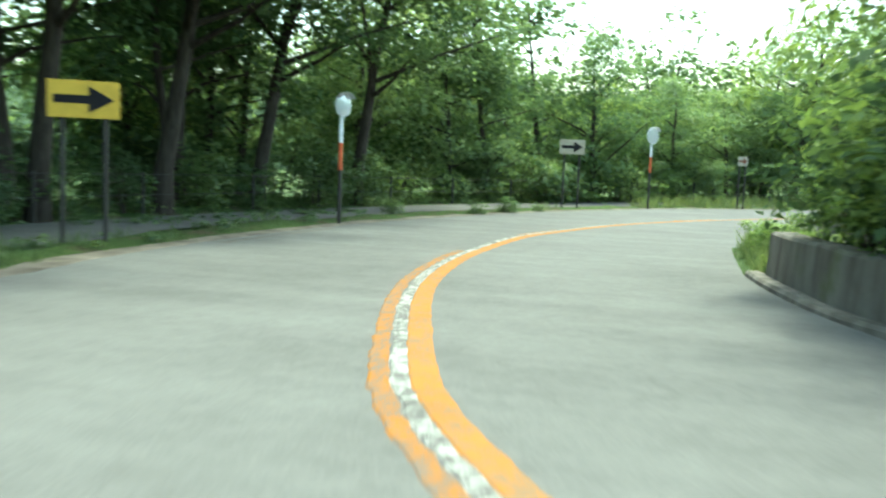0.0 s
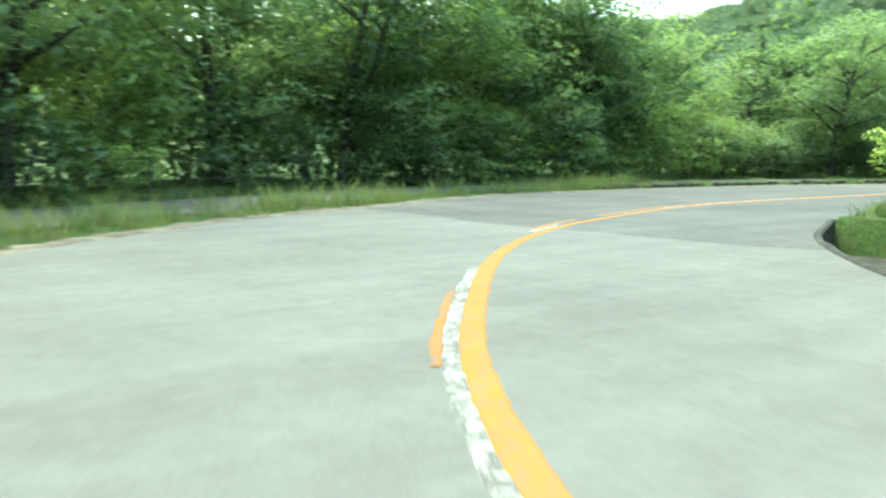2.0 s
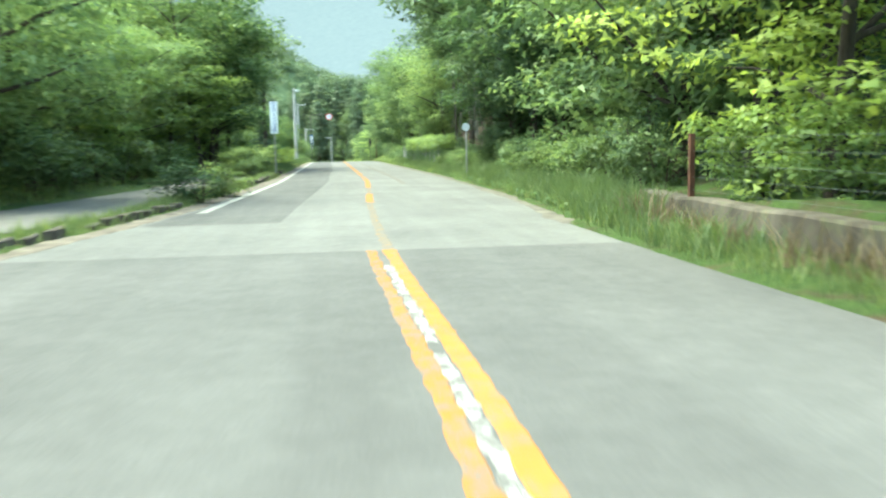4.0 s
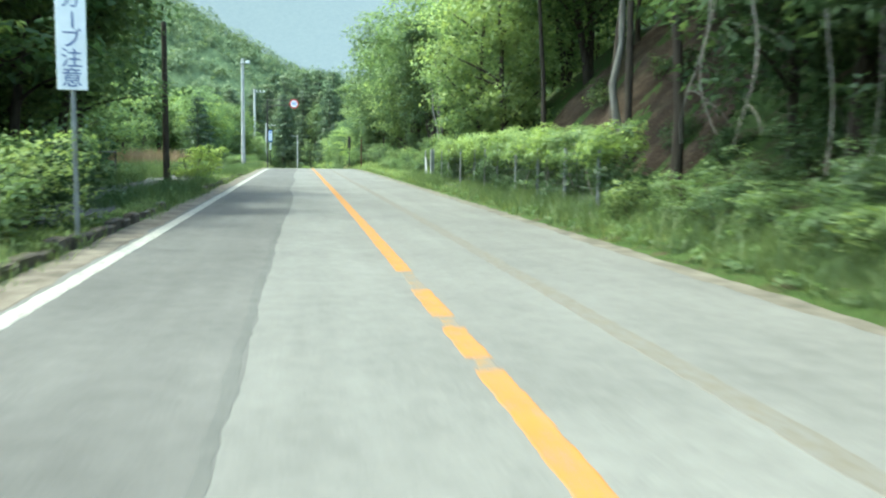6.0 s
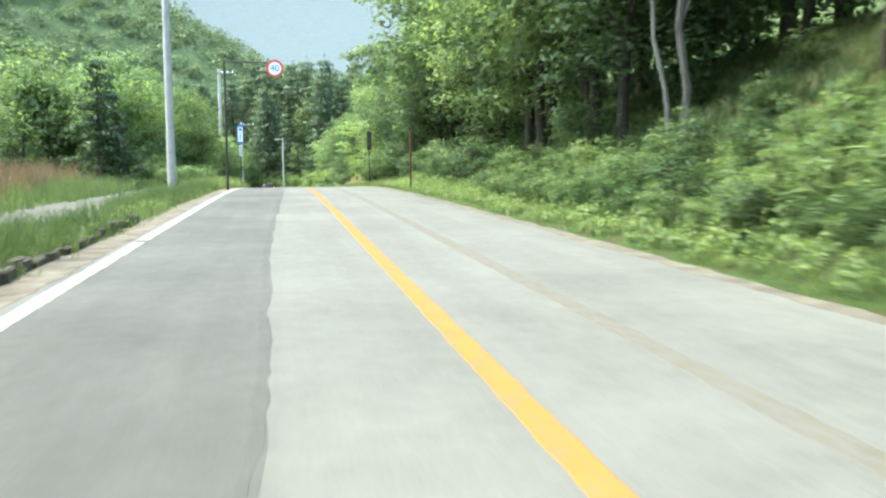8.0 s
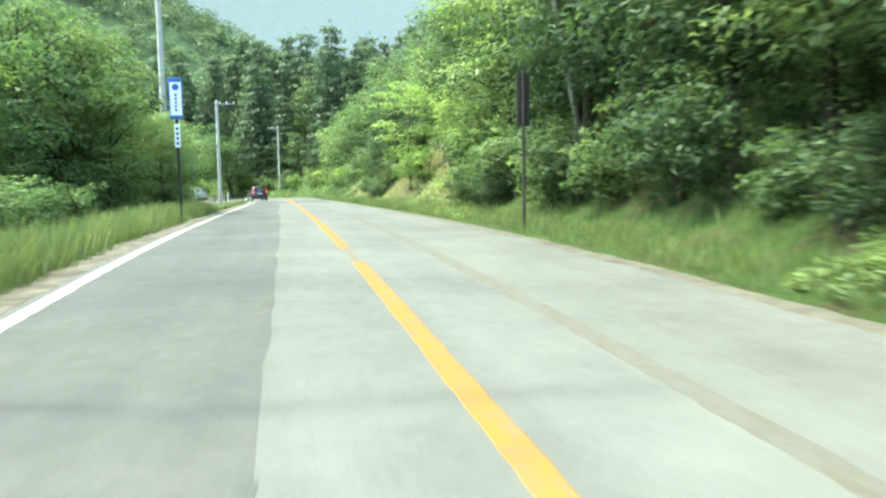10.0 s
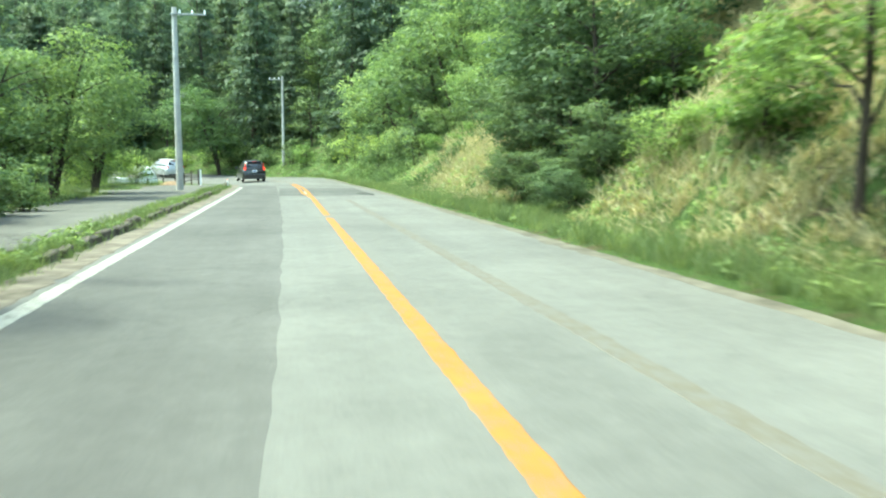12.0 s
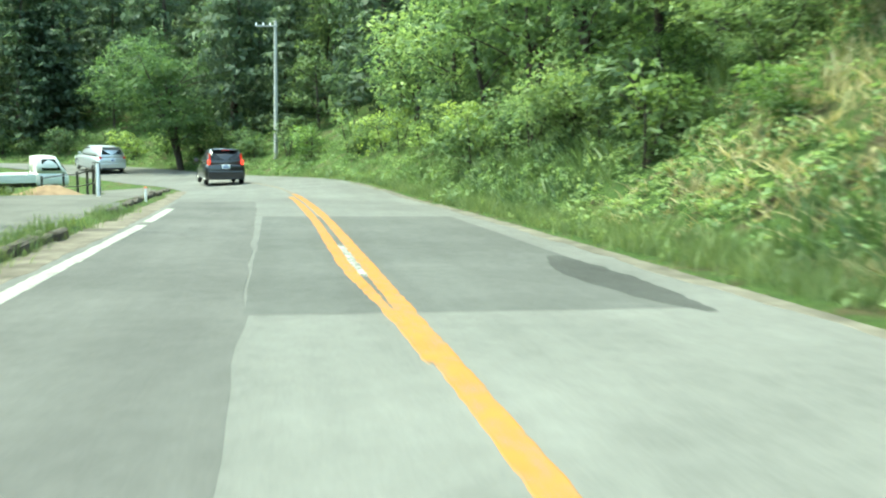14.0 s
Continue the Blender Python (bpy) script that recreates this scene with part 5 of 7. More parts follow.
grass("dry_grass", "flattened straw matting over the bank", 50000, S_Y0 + 78, S_Y0 + 129, lambda s: wr_of(s) + 0.9, lambda s: wr_of(s) + 10, 0.10, 0.22, L_STRAW, 81, clump=10, lean=3.2, width=0.022, keep=straw_patchy(0.15, 82, -0.5))
grass("dry_bamboo_grass", "pale withered bamboo grass lying over the bank", 40000, S_Y0 + 96, S_Y0 + 124, lambda s: wr_of(s) + 0.9, lambda s: wr_of(s) + 6.5, 0.12, 0.26, L_STRAW, 101, clump=10, lean=2.2, width=0.02, keep=straw_patchy(0.5, 102, -0.5))
grass("bank_weeds", "leafy green weeds spreading over the bank", 26000, S_Y0 + 121, S_Y0 + 146, lambda s: wr_of(s) + 0.9, lambda s: wr_of(s) + 8, 0.2, 0.5, L_GRASS, 106, clump=9, lean=1.4, width=0.028, keep=patchy(0.4, 107, -0.25))
grass("bank_grass", "sunlit yellowish grass on the open slope", 26000, S_Y0 + 34, S_Y0 + 52, lambda s: wr_of(s) + 3.6, lambda s: wr_of(s) + 13, 0.15, 0.4, L_GRASS, 103, clump=10, width=0.012)
grass("dry_grass", "straw patches on the open slope", 9000, S_Y0 + 34, S_Y0 + 52, lambda s: wr_of(s) + 4.5, lambda s: wr_of(s) + 13, 0.12, 0.3, L_STRAW, 104, clump=10, lean=1.5, width=0.012, keep=patchy(0.4, 105, 0.0))
grass("dry_grass", "reddish dry grass behind the footway", 6000, S_Y0 + 52, S_Y0 + 66, lambda s: wl_of(s) - 9.5, lambda s: wl_of(s) - 5.5, 0.6, 1.3, L_REED, 79)
row(S_Y0 + 33, S_Y0 + 50, 1.5, (4.5, 5.8), ("shrub0", "shrub1", "shrub0"), 0.34, 0.6, 0.45, seed=31)
row(S_Y0 + 29.5, S_Y0 + 50, 0.9, (4.05,), ("shrub0", "shrub1", "shrub0"), 0.22, 0.38, 0.2, seed=61)
row(S_Y0 + 50, S_Y0 + 66, 2.0, (4.7,), ("shrub0", "shrub1", "shrub0"), 0.5, 0.85, 0.4, seed=56)
row(S_Y0 + 70, S_Y0 + 96, 2.7, (5.2, 7.6), ("shrub0", "shrub2", "shrub2", "shrub1"), 0.5, 1.0, 1.2, seed=32)
row(S_Y0 + 96, S_Y0 + 118, 3.2, (6.2, 8.6, 11.0), ("shrub0", "shrub2", "shrub2", "shrub1"), 0.5, 0.95, 1.2, seed=49)
row(S_Y0 + 124, S_Y0 + 141, 2.2, (7.4, 9.6, 12.0), ("bush0", "shrub2", "bush1", "shrub0"), 0.55, 0.8, 0.6, seed=57)
for _x, _y, _s in ((6.2, 118.5, 0.45), (7.6, 120.6, 0.6), (6.0, 123.2, 0.55), (8.8, 117.0, 0.5), (7.0, 114.5, 0.4), (9.6, 122.0, 0.6), (5.6, 126.2, 0.5)):
    plant("shrub2", _x, _y, _s, 1.0)
for _k, (_x, _y, _s) in enumerate(((7.2, 125.4, 0.6), (6.4, 128.2, 0.55), (8.8, 127.0, 0.75), (7.8, 129.8, 0.7), (10.4, 125.2, 0.8), (9.4, 130.6, 0.8), (6.2, 131.0, 0.5), (10.8, 128.6, 0.8))):
    plant(("bush0", "bush1")[_k % 2], _x, _y, _s, 1.0)
row(S_Y0 + 128, S_Y0 + 146, 1.7, (5.6,), ("shrub2", "bush1", "shrub0"), 0.5, 0.75, 0.4, seed=70)
row(S_Y0 - 18, S_Y0 - 4, 1.6, (4.9,), ("shrub0", "shrub1", "shrub0"), 0.5, 0.8, 0.35, seed=33)
row(SB - 20, SB - 3.4, 1.5, (4.3,), ("shrub2", "shrub0", "shrub0"), 0.9, 1.2, 0.25, seed=34)
row(SB - 20, SB - 4.2, 2.2, (5.4,), ("bush0", "bush1"), 0.85, 1.05, 0.3, (1.1, 1.4), seed=75)
row(SB - 2.6, SB + 6, 1.5, (4.1,), ("shrub2",), 0.3, 0.42, 0.2, seed=51)
row(SB - 2, S_Y0 - 39, 1.7, (5.5,), ("shrub2", "shrub0"), 0.6, 0.85, 0.3, seed=35)


def tussock(x, y, size, mat, seed):
    """A tuft of long grass arching over on all sides."""
    r = np.random.RandomState(seed)
    n, k = 90, 6
    a, out, h = r.uniform(0, 6.28, n), size * r.uniform(0.35, 1.0, n), size * r.uniform(0.6, 1.1, n)
    t = np.linspace(0, 1, k)
    c = np.stack([np.cos(a)[:, None] * out[:, None] * t**1.5, np.sin(a)[:, None] * out[:, None] * t**1.5, h[:, None] * (1.9 * t - 1.25 * t**2)], -1)
    side = np.stack([-np.sin(a), np.cos(a), 0 * a], -1)[:, None, :] * (0.007 * (1.05 - t))[None, :, None]
    v = np.concatenate([c - side, c + side], 1).reshape(-1, 3)
    b = np.arange(n)[:, None] * 2 * k + np.arange(k - 1)[None, :]
    q = np.stack([b, b + k, b + k + 1, b + 1], -1).reshape(-1, 4)
    ob = new("grass_tussock", quick_mesh("grass_tussock", v, np.full(len(q), 4), q, mat))
    ob.matrix_world = pose(x, y, float(ground_height(x, y)[0]) - 0.03)
    return tagged(ob, "arching tuft of long grass on the bank", "grass", "grass tussocks")


for _k, (_x, _y, _s) in enumerate(((4.0, 104.9, 0.6), (3.95, 107.4, 0.6), (4.3, 110.2, 0.6), (7.4, 113.5, 0.7), (8.8, 114.8, 0.75), (6.4, 115.6, 0.6), (8.2, 118.2, 0.7), (9.6, 116.6, 0.75), (5.4, 112.9, 0.55))):
    tussock(_x, _y, _s, (L_GRASS, L_STRAW)[_k % 2], 200 + _k)


# ---- broad-leaved weeds on the verges ----
def ground_cover(label, n, s0, s1, d0, d1, size, leaf, mat, seed, keep=None):
    """Low clumps of broad leaves on the ground, too many to count."""
    r = np.random.RandomState(seed)
    st = r.uniform(s0, s1, n)
    f = r.uniform(0, 1, n)
    p = spot(st, d0(st) + (d1(st) - d0(st)) * f)
    if keep is not None:
        p = p[keep(p[:, 0], p[:, 1], r)]
    p[:, 2] = ground_height(p[:, 0], p[:, 1]) + size * 0.25
    me = crown_mesh("broadleaf_weeds", p, r.uniform(0.6, 1.4, len(p)) * size, 24, leaf, 0.7, mat, seed, round_=0.0, quads=True, droop=0.4)
    return tagged(new("broadleaf_weeds", me), label, "weeds", kind="stuff")


ground_cover("broad-leaved weeds on the bank above the road", 1500, S_Y0 + 28, S_Y0 + 66, lambda s: wr_of(s) + 0.4, lambda s: wr_of(s) + 3.4, 0.2, 0.075, L_OAK, 111)
ground_cover("broad-leaved weeds at the foot of the vine fence", 700, S_Y0 - 18, S_Y0 + 28, lambda s: wr_of(s) + 0.35, lambda s: wr_of(s) + 1.2, 0.15, 0.065, L_OAK, 112)
ground_cover("green weeds creeping down the straw bank", 1000, S_Y0 + 80, S_Y0 + 135, lambda s: wr_of(s) + 0.45, lambda s: wr_of(s) + 2.6, 0.16, 0.07, L_MID, 113, keep=patchy(0.6, 114, -0.1))
ground_cover("leafy green cover over the bank by the curve", 1300, S_Y0 + 119, S_Y0 + 138, lambda s: wr_of(s) + 1.0, lambda s: wr_of(s) + 8.5, 0.24, 0.085, L_MID, 120, keep=patchy(0.35, 121, -0.25))
ground_cover("weeds along the outside of the far curve", 900, S_Y0 + 136, S_Y0 + 196, lambda s: wr_of(s) + 0.4, lambda s: wr_of(s) + 5.0, 0.3, 0.12, L_OAK, 122)
ground_cover("weeds over the kerb stones", 700, S_Y0 - 4, S_Y0 + 120, lambda s: wl_of(s) - 1.15, lambda s: wl_of(s) - 0.62, 0.14, 0.065, L_OAK, 115, keep=patchy(0.5, 116, -0.2))
ground_cover("low weeds on the gravelly verge of the bend", 420, S_Y0 - 86, S_Y0 - 62, lambda s: wl_of(s) - 3.2, lambda s: wl_of(s) - 0.5, 0.14, 0.07, L_DARK, 118, keep=patchy(0.7, 119, 0.0))
ground_cover("weeds under the trees of the bend", 500, S_Y0 - 84, S_Y0 - 40, lambda s: wl_of(s) - 5.4, lambda s: wl_of(s) - 4.2, 0.2, 0.08, L_OAK, 117)


# ---- trees deep in the wood, too many to tell apart ----
def woods_behind(name, label, places, me, mat):
    """Many trees of one kind in one mesh."""
    n, k = len(me.vertices), len(me.polygons)
    co = np.empty(n * 3, dtype=np.float32)
    me.vertices.foreach_get("co", co)
    co = co.reshape(-1, 3)
    loops = np.empty(len(me.loops), dtype=np.int32)
    me.loops.foreach_get("vertex_index", loops)
    soft = SOFT.get(me.name)
    V, Q, N = [], [], []
    for j, (x, y, size, high, turn) in enumerate(places):
        c, s = math.cos(turn), math.sin(turn)
        z = float(ground_height(x, y)[0]) - 0.05
        V.append(np.stack([(co[:, 0] * c - co[:, 1] * s) * size + x, (co[:, 0] * s + co[:, 1] * c) * size + y, co[:, 2] * size * high + z], -1))
        Q.append(loops + j * n)
        if soft is not None:
            N.append(np.stack([soft[:, 0] * c - soft[:, 1] * s, soft[:, 0] * s + soft[:, 1] * c, soft[:, 2]], -1))
    joined = quick_mesh(name, np.concatenate(V), np.full(k * len(places), len(loops) // k), np.concatenate(Q), mat)
    if N:
        soften(joined, np.concatenate(N))
    return tagged(new(name, joined), label, "woods", kind="stuff")


for _key, _places in BACKGROUND.items():
    _trunk, _crown = SPECIES[_key + "_far"][4]
    woods_behind("background_woods", "leafy crowns of the wood behind the roadside trees", _places, _crown, _crown.materials[0])
    woods_behind("background_trunks", "dark trunks and limbs deep in the wood", _places, _trunk, _trunk.materials[0])

# ---- signs and poles ----
M_SIGNY = plain("faded_yellow_reflective_sheet", (0.62, 0.40, 0.05), 0.5, wear=0.2, scale=4)
M_SIGNB = plain("faded_beige_reflective_sheet", (0.46, 0.40, 0.30), 0.6, wear=0.2, scale=4)
M_BLACK = plain("black_sheet", (0.025, 0.022, 0.025), 0.6)
M_SIGNW = plain("white_enamel_sheet", (0.80, 0.82, 0.84), 0.4, wear=0.08)
M_BLUE = plain("blue_paint", (0.05, 0.14, 0.45), 0.45, wear=0.15)
M_NAVY = plain("faded_navy_lettering", (0.07, 0.12, 0.30), 0.5, wear=0.2)
M_RED = plain("red_paint", (0.62, 0.05, 0.05), 0.45, wear=0.15)
M_ORANGE = plain("faded_orange_paint", (0.62, 0.13, 0.05), 0.55, wear=0.25)
M_BACK = plain("bare_aluminium_back", (0.55, 0.56, 0.57), 0.4, 0.8, 0.2)
M_BROWN = plain("brown_red_sheet", (0.28, 0.10, 0.06), 0.6, wear=0.3)
# pale, half-diffuse face: the bright reflection is put into its colour
mirror_m, _nt, _b = material("pale_convex_mirror", 0.22, 0.55)
_b.inputs["Base Color"].default_value = (0.72, 0.74, 0.75, 1)
M_MIRROR = mirror_m


def facing(x, y, z, nx, ny):
    """Pose at a place whose local -y looks along (nx, ny)."""
    return pose(x, y, z, 0, 0, math.degrees(math.atan2(nx, -ny)))


def gz(x, y):
    return float(ground_height(x, y)[0])


def arrow_bm(w, h, y):
    bm = bmesh.new()
    pts = [(-0.5, -0.13), (0.08, -0.13), (0.08, -0.42), (0.5, 0), (0.08, 0.42), (0.08, 0.13), (-0.5, 0.13)]
    f = bm.faces.new([bm.verts.new((px * w, y, pz * h)) for px, pz in pts])
    bmesh.ops.solidify(bm, geom=[f], thickness=0.003)
    return bm


def arrow_board(x, y, z, nx, ny, w, h, sheet, ink, label):
    ob = tagged(empty("arrow_sign", facing(x, y, gz(x, y), nx, ny)), label, "road sign", "curve arrow signs")
    c = z - gz(x, y)
    part("board", box_bm(-w / 2, -0.012, c - h / 2, w / 2, 0.012, c + h / 2, 0.006), sheet, ob)
    a = part("arrow", arrow_bm(w * 0.84, h * 0.86, -0.0165), ink, ob, "black arrow pointing to the road's turn")
    a.location.z = c
    for px in (-w * 0.3, w * 0.3):
        part("post", rod_bm((px, 0.045, -0.3), (px, 0.045, c + h * 0.45), 0.03), M_DARKST, ob)
        part("clamp", box_bm(px - 0.04, 0.012, c - 0.03, px + 0.04, 0.075, c + 0.03, 0.004), M_STEEL, ob)
    return ob


arrow_board(26.0, -59.15, 1.89, 0.79, 0.61, 0.84, 0.46, M_SIGNY, M_BLACK, "yellow arrow board on two posts outside the bend")
arrow_board(7.0, -55.77, 1.82, 0.98, 0.12, 0.80, 0.46, M_SIGNB, M_BLACK, "faded beige arrow board on two posts")
arrow_board(0.84, -50.35, 1.6, 0.9, -0.1, 0.34, 0.34, M_SIGNB, M_BROWN, "small faded board with a red-brown arrow")


def road_mirror(x, y, z, nx, ny, size, label):
    ob = tagged(empty("road_mirror", facing(x, y, gz(x, y), nx, ny)), label, "traffic mirror", "traffic mirrors")
    c = z - gz(x, y)
    bm = bmesh.new()
    rings = [[bm.verts.new((0, -0.040, c))]]
    for k in range(1, 9):
        rr = size * k / 8
        rings.append([bm.verts.new((math.cos(a) * rr, -0.040 + 0.022 * (k / 8) ** 2, c + math.sin(a) * rr)) for a in np.linspace(0, 2 * math.pi, 33)[:-1]])
    for a, b in zip(rings[:-1], rings[1:]):
        for j in range(32):
            bm.faces.new([a[0], b[j], b[(j + 1) % 32]] if len(a) == 1 else [a[j], b[j], b[(j + 1) % 32], a[(j + 1) % 32]])
    bmesh.ops.recalc_face_normals(bm, faces=bm.faces[:])
    for f in bm.faces:
        f.smooth = True
    part("mirror", bm, M_MIRROR, ob, "round convex mirror")
    bm = bmesh.new()
    bmesh.ops.create_cone(bm, cap_ends=True, segments=32, radius1=size + 0.015, radius2=size - 0.03, depth=0.05)
    bmesh.ops.transform(bm, matrix=pose(0, 0.01, c, -90), verts=bm.verts)
    part("backing", bm, M_BACK, ob, "dull grey mirror back")
    bm = bmesh.new()
    for k in range(13):
        a = math.radians(30 + 10 * k)
        for rr, dy in ((size + 0.015, -0.02), (size + 0.022, -0.14)):
            bm.verts.new((math.cos(a) * rr, dy, c + math.sin(a) * rr))
    bm.verts.ensure_lookup_table()
    for k in range(12):
        bm.faces.new([bm.verts[2 * k + j] for j in (0, 1, 3, 2)])
    bmesh.ops.solidify(bm, geom=bm.faces[:], thickness=0.004)
    part("hood", bm, M_BACK, ob)
    # lowest stretch of the post in a darker colour
    part("post", rod_bm((0, 0.03, -0.3), (0, 0.03, c - 1.25), 0.038), M_DARKST, ob, "dark foot of the post")
    part("middle_post", rod_bm((0, 0.03, c - 1.25), (0, 0.03, c - 0.72), 0.038), M_ORANGE, ob, "faded orange band of the post")
    part("upper_post", rod_bm((0, 0.03, c - 0.72), (0, 0.03, c + 0.1), 0.038), M_SIGNW, ob, "white upper post")
    part("bracket", box_bm(-0.05, -0.02, c - 0.06, 0.05, 0.07, c + 0.06, 0.008), M_STEEL, ob)
    return ob


road_mirror(19.47, -58.43, 2.27, 0.31, 0.95, 0.22, "round traffic mirror on an orange and white post")
road_mirror(4.3, -53.45, 2.33, 0.62, 0.78, 0.28, "round traffic mirror on a red and white post by the trees")


def small_mirror(x, y, z):
    ob = tagged(empty("reflector_sign", facing(x, y, gz(x, y), -0.3, -0.95)), "small pale round marker half hidden in shrubs", "road sign")
    c = z - gz(x, y)
    part("disc", rod_bm((0, -0.015, c), (0, 0.015, c), 0.13, 0.13, 20), M_BACK, ob)
    part("post", rod_bm((0, 0.04, -0.2), (0, 0.04, c), 0.025), M_STEEL, ob)


small_mirror(3.25, -2.6, 1.75)


def curve_sign():
    x, y, z, w, h = -3.62, 7.1, 2.52, 0.33, 1.36
    ob = tagged(empty("curve_warning_sign", facing(x, y, gz(x, y), 0.12, -1)), "narrow upright white sign with blue lettering on a post", "road sign")
    c = z - gz(x, y)
    part("board", box_bm(-w / 2, -0.012, c - h / 2, w / 2, 0.012, c + h / 2, 0.006), M_SIGNW, ob)
    for k, ch in enumerate("急カーブ注意"):
        text_mesh("character", ch, 0.235, M_NAVY, ob, pose(0, -0.0145, c + h / 2 - 0.125 - k * 0.222, 90, 90 if ch == "ー" else 0))
    part("post", rod_bm((0, 0.045, -0.3), (0, 0.045, c + h / 2 - 0.1), 0.03), M_STEEL, ob)
    for dz in (-0.4, 0.4):
        part("clamp", box_bm(-0.05, 0.012, c + dz - 0.02, 0.05, 0.08, c + dz + 0.02, 0.004), M_STEEL, ob)


curve_sign()


def disc_bm(r, depth, y, ring=0.0):
    bm = bmesh.new()
    if ring:
        n = 40
        for k in range(n):
            a = 2 * math.pi * k / n
            for rr in (ring, r):
                bm.verts.new((math.cos(a) * rr, y, math.sin(a) * rr))
        bm.verts.ensure_lookup_table()
        fs = [bm.faces.new([bm.verts[i] for i in (2 * k, 2 * k + 1, (2 * k + 3) % (2 * n), (2 * k + 2) % (2 * n))]) for k in range(n)]
        bmesh.ops.solidify(bm, geom=fs, thickness=depth)
    else:
        bmesh.ops.create_cone(bm, cap_ends=True, segments=40, radius1=r, radius2=r, depth=depth)
        bmesh.ops.transform(bm, matrix=pose(0, y, 0, 90), verts=bm.verts)
    return bm


def speed_sign():
    px, y = -3.22, 63.5
    ob = tagged(empty("speed_limit_sign", pose(px, y, gz(px, y))), "round speed limit sign hung from a dark arm over the lane", "road sign")
    c = 4.62 - gz(px, y)
    sx = -1.28 - px
    part("post", rod_bm((0, 0, -0.4), (0, 0, c + 0.28), 0.05, 0.042), M_DARKST, ob)
    part("arm", rod_bm((0, 0, c + 0.26), (sx, 0, c + 0.22), 0.03), M_DARKST, ob)
    part("arm", rod_bm((0, 0, c - 0.3), (0.55, 0, c - 0.13), 0.025), M_DARKST, ob)
    part("arm", rod_bm((0.55, 0, c - 0.13), (sx, 0, c - 0.13), 0.025), M_DARKST, ob)
    face = part("disc", disc_bm(0.33, 0.02, 0), M_RED, ob, "red rimmed disc")
    face.location = (sx, -0.05, c)
    part("face", disc_bm(0.25, 0.008, -0.011), M_SIGNW, face, "white face of the sign")
    text_mesh("number", "40", 0.36, M_BLUE, face, pose(0, -0.0165, 0, 90))
    part("bracket", box_bm(sx - 0.03, -0.04, c - 0.2, sx + 0.03, 0.035, c + 0.26, 0.005), M_STEEL, ob)


speed_sign()


def bus_stop():
    x, y = -3.6, 83.8
    ob = tagged(empty("bus_stop_sign", facing(x, y, gz(x, y), 0.15, -1)), "bus stop sign, white and blue board on a black post", "bus stop sign")
    g0 = gz(x, y) - float(crest(y))
    part("post", rod_bm((0, 0.03, -0.3), (0, 0.03, 3.8 - g0), 0.035), M_BLACK, ob)
    z0, z1 = 2.86 - g0, 3.86 - g0
    part("board", box_bm(-0.17, -0.02, z0, 0.17, 0.02, z1, 0.01), M_SIGNW, ob)
    part("cap", box_bm(-0.17, -0.026, z1 - 0.07, 0.17, 0.026, z1 + 0.05, 0.02, 2), M_BLUE, ob, "blue top edge")
    part("cap", box_bm(-0.17, -0.026, z0 - 0.05, 0.17, 0.026, z0 + 0.05, 0.02, 2), M_BLUE, ob, "blue bottom edge")
    for sx in (-0.163, 0.163):
        part("border", box_bm(sx - 0.012, -0.025, z0, sx + 0.012, 0.025, z1, 0.004), M_BLUE, ob)
    b = part("emblem", disc_bm(0.085, 0.006, 0), M_BLUE, ob, "blue round emblem")
    b.location = (0, -0.022, z1 - 0.2)
    for k in range(5):
        part("writing_bar", box_bm(-0.03, -0.0235, z0 + 0.16 + k * 0.1, 0.03, -0.019, z0 + 0.22 + k * 0.1, 0.001), M_NAVY, ob)
    part("lower_board", box_bm(-0.075, -0.02, 2.05 - g0, 0.075, 0.0, 2.68 - g0, 0.006), M_SIGNW, ob)
    for k in range(4):
        part("writing_bar", box_bm(-0.035, -0.0235, 2.12 - g0 + k * 0.13, 0.035, -0.019, 2.2 - g0 + k * 0.13, 0.001), M_NAVY, ob)


bus_stop()


def rusty_sign_post():
    x, y = 3.42, 74.2
    ob = tagged(empty("sign_post", facing(x, y, gz(x, y), 0, -1)), "dark narrow sign seen from behind on a dark post", "sign post")
    g0 = gz(x, y) - float(crest(y))
    part("post", rod_bm((0, 0, -0.3), (0, 0, 2.9 - g0), 0.028), M_DARKST, ob)
    part("board", box_bm(-0.12, 0.03, 1.9 - g0, 0.12, 0.06, 2.85 - g0, 0.008), M_DARKST, ob)
    x, y = 3.3, 58.0
    ob = tagged(empty("marker_pole", pose(x, y, gz(x, y))), "thin rusty snow marker pole at the road edge", "marker pole")
    part("post", rod_bm((0, 0, -0.3), (0, 0, 2.1), 0.035), M_RUST, ob)


rusty_sign_post()


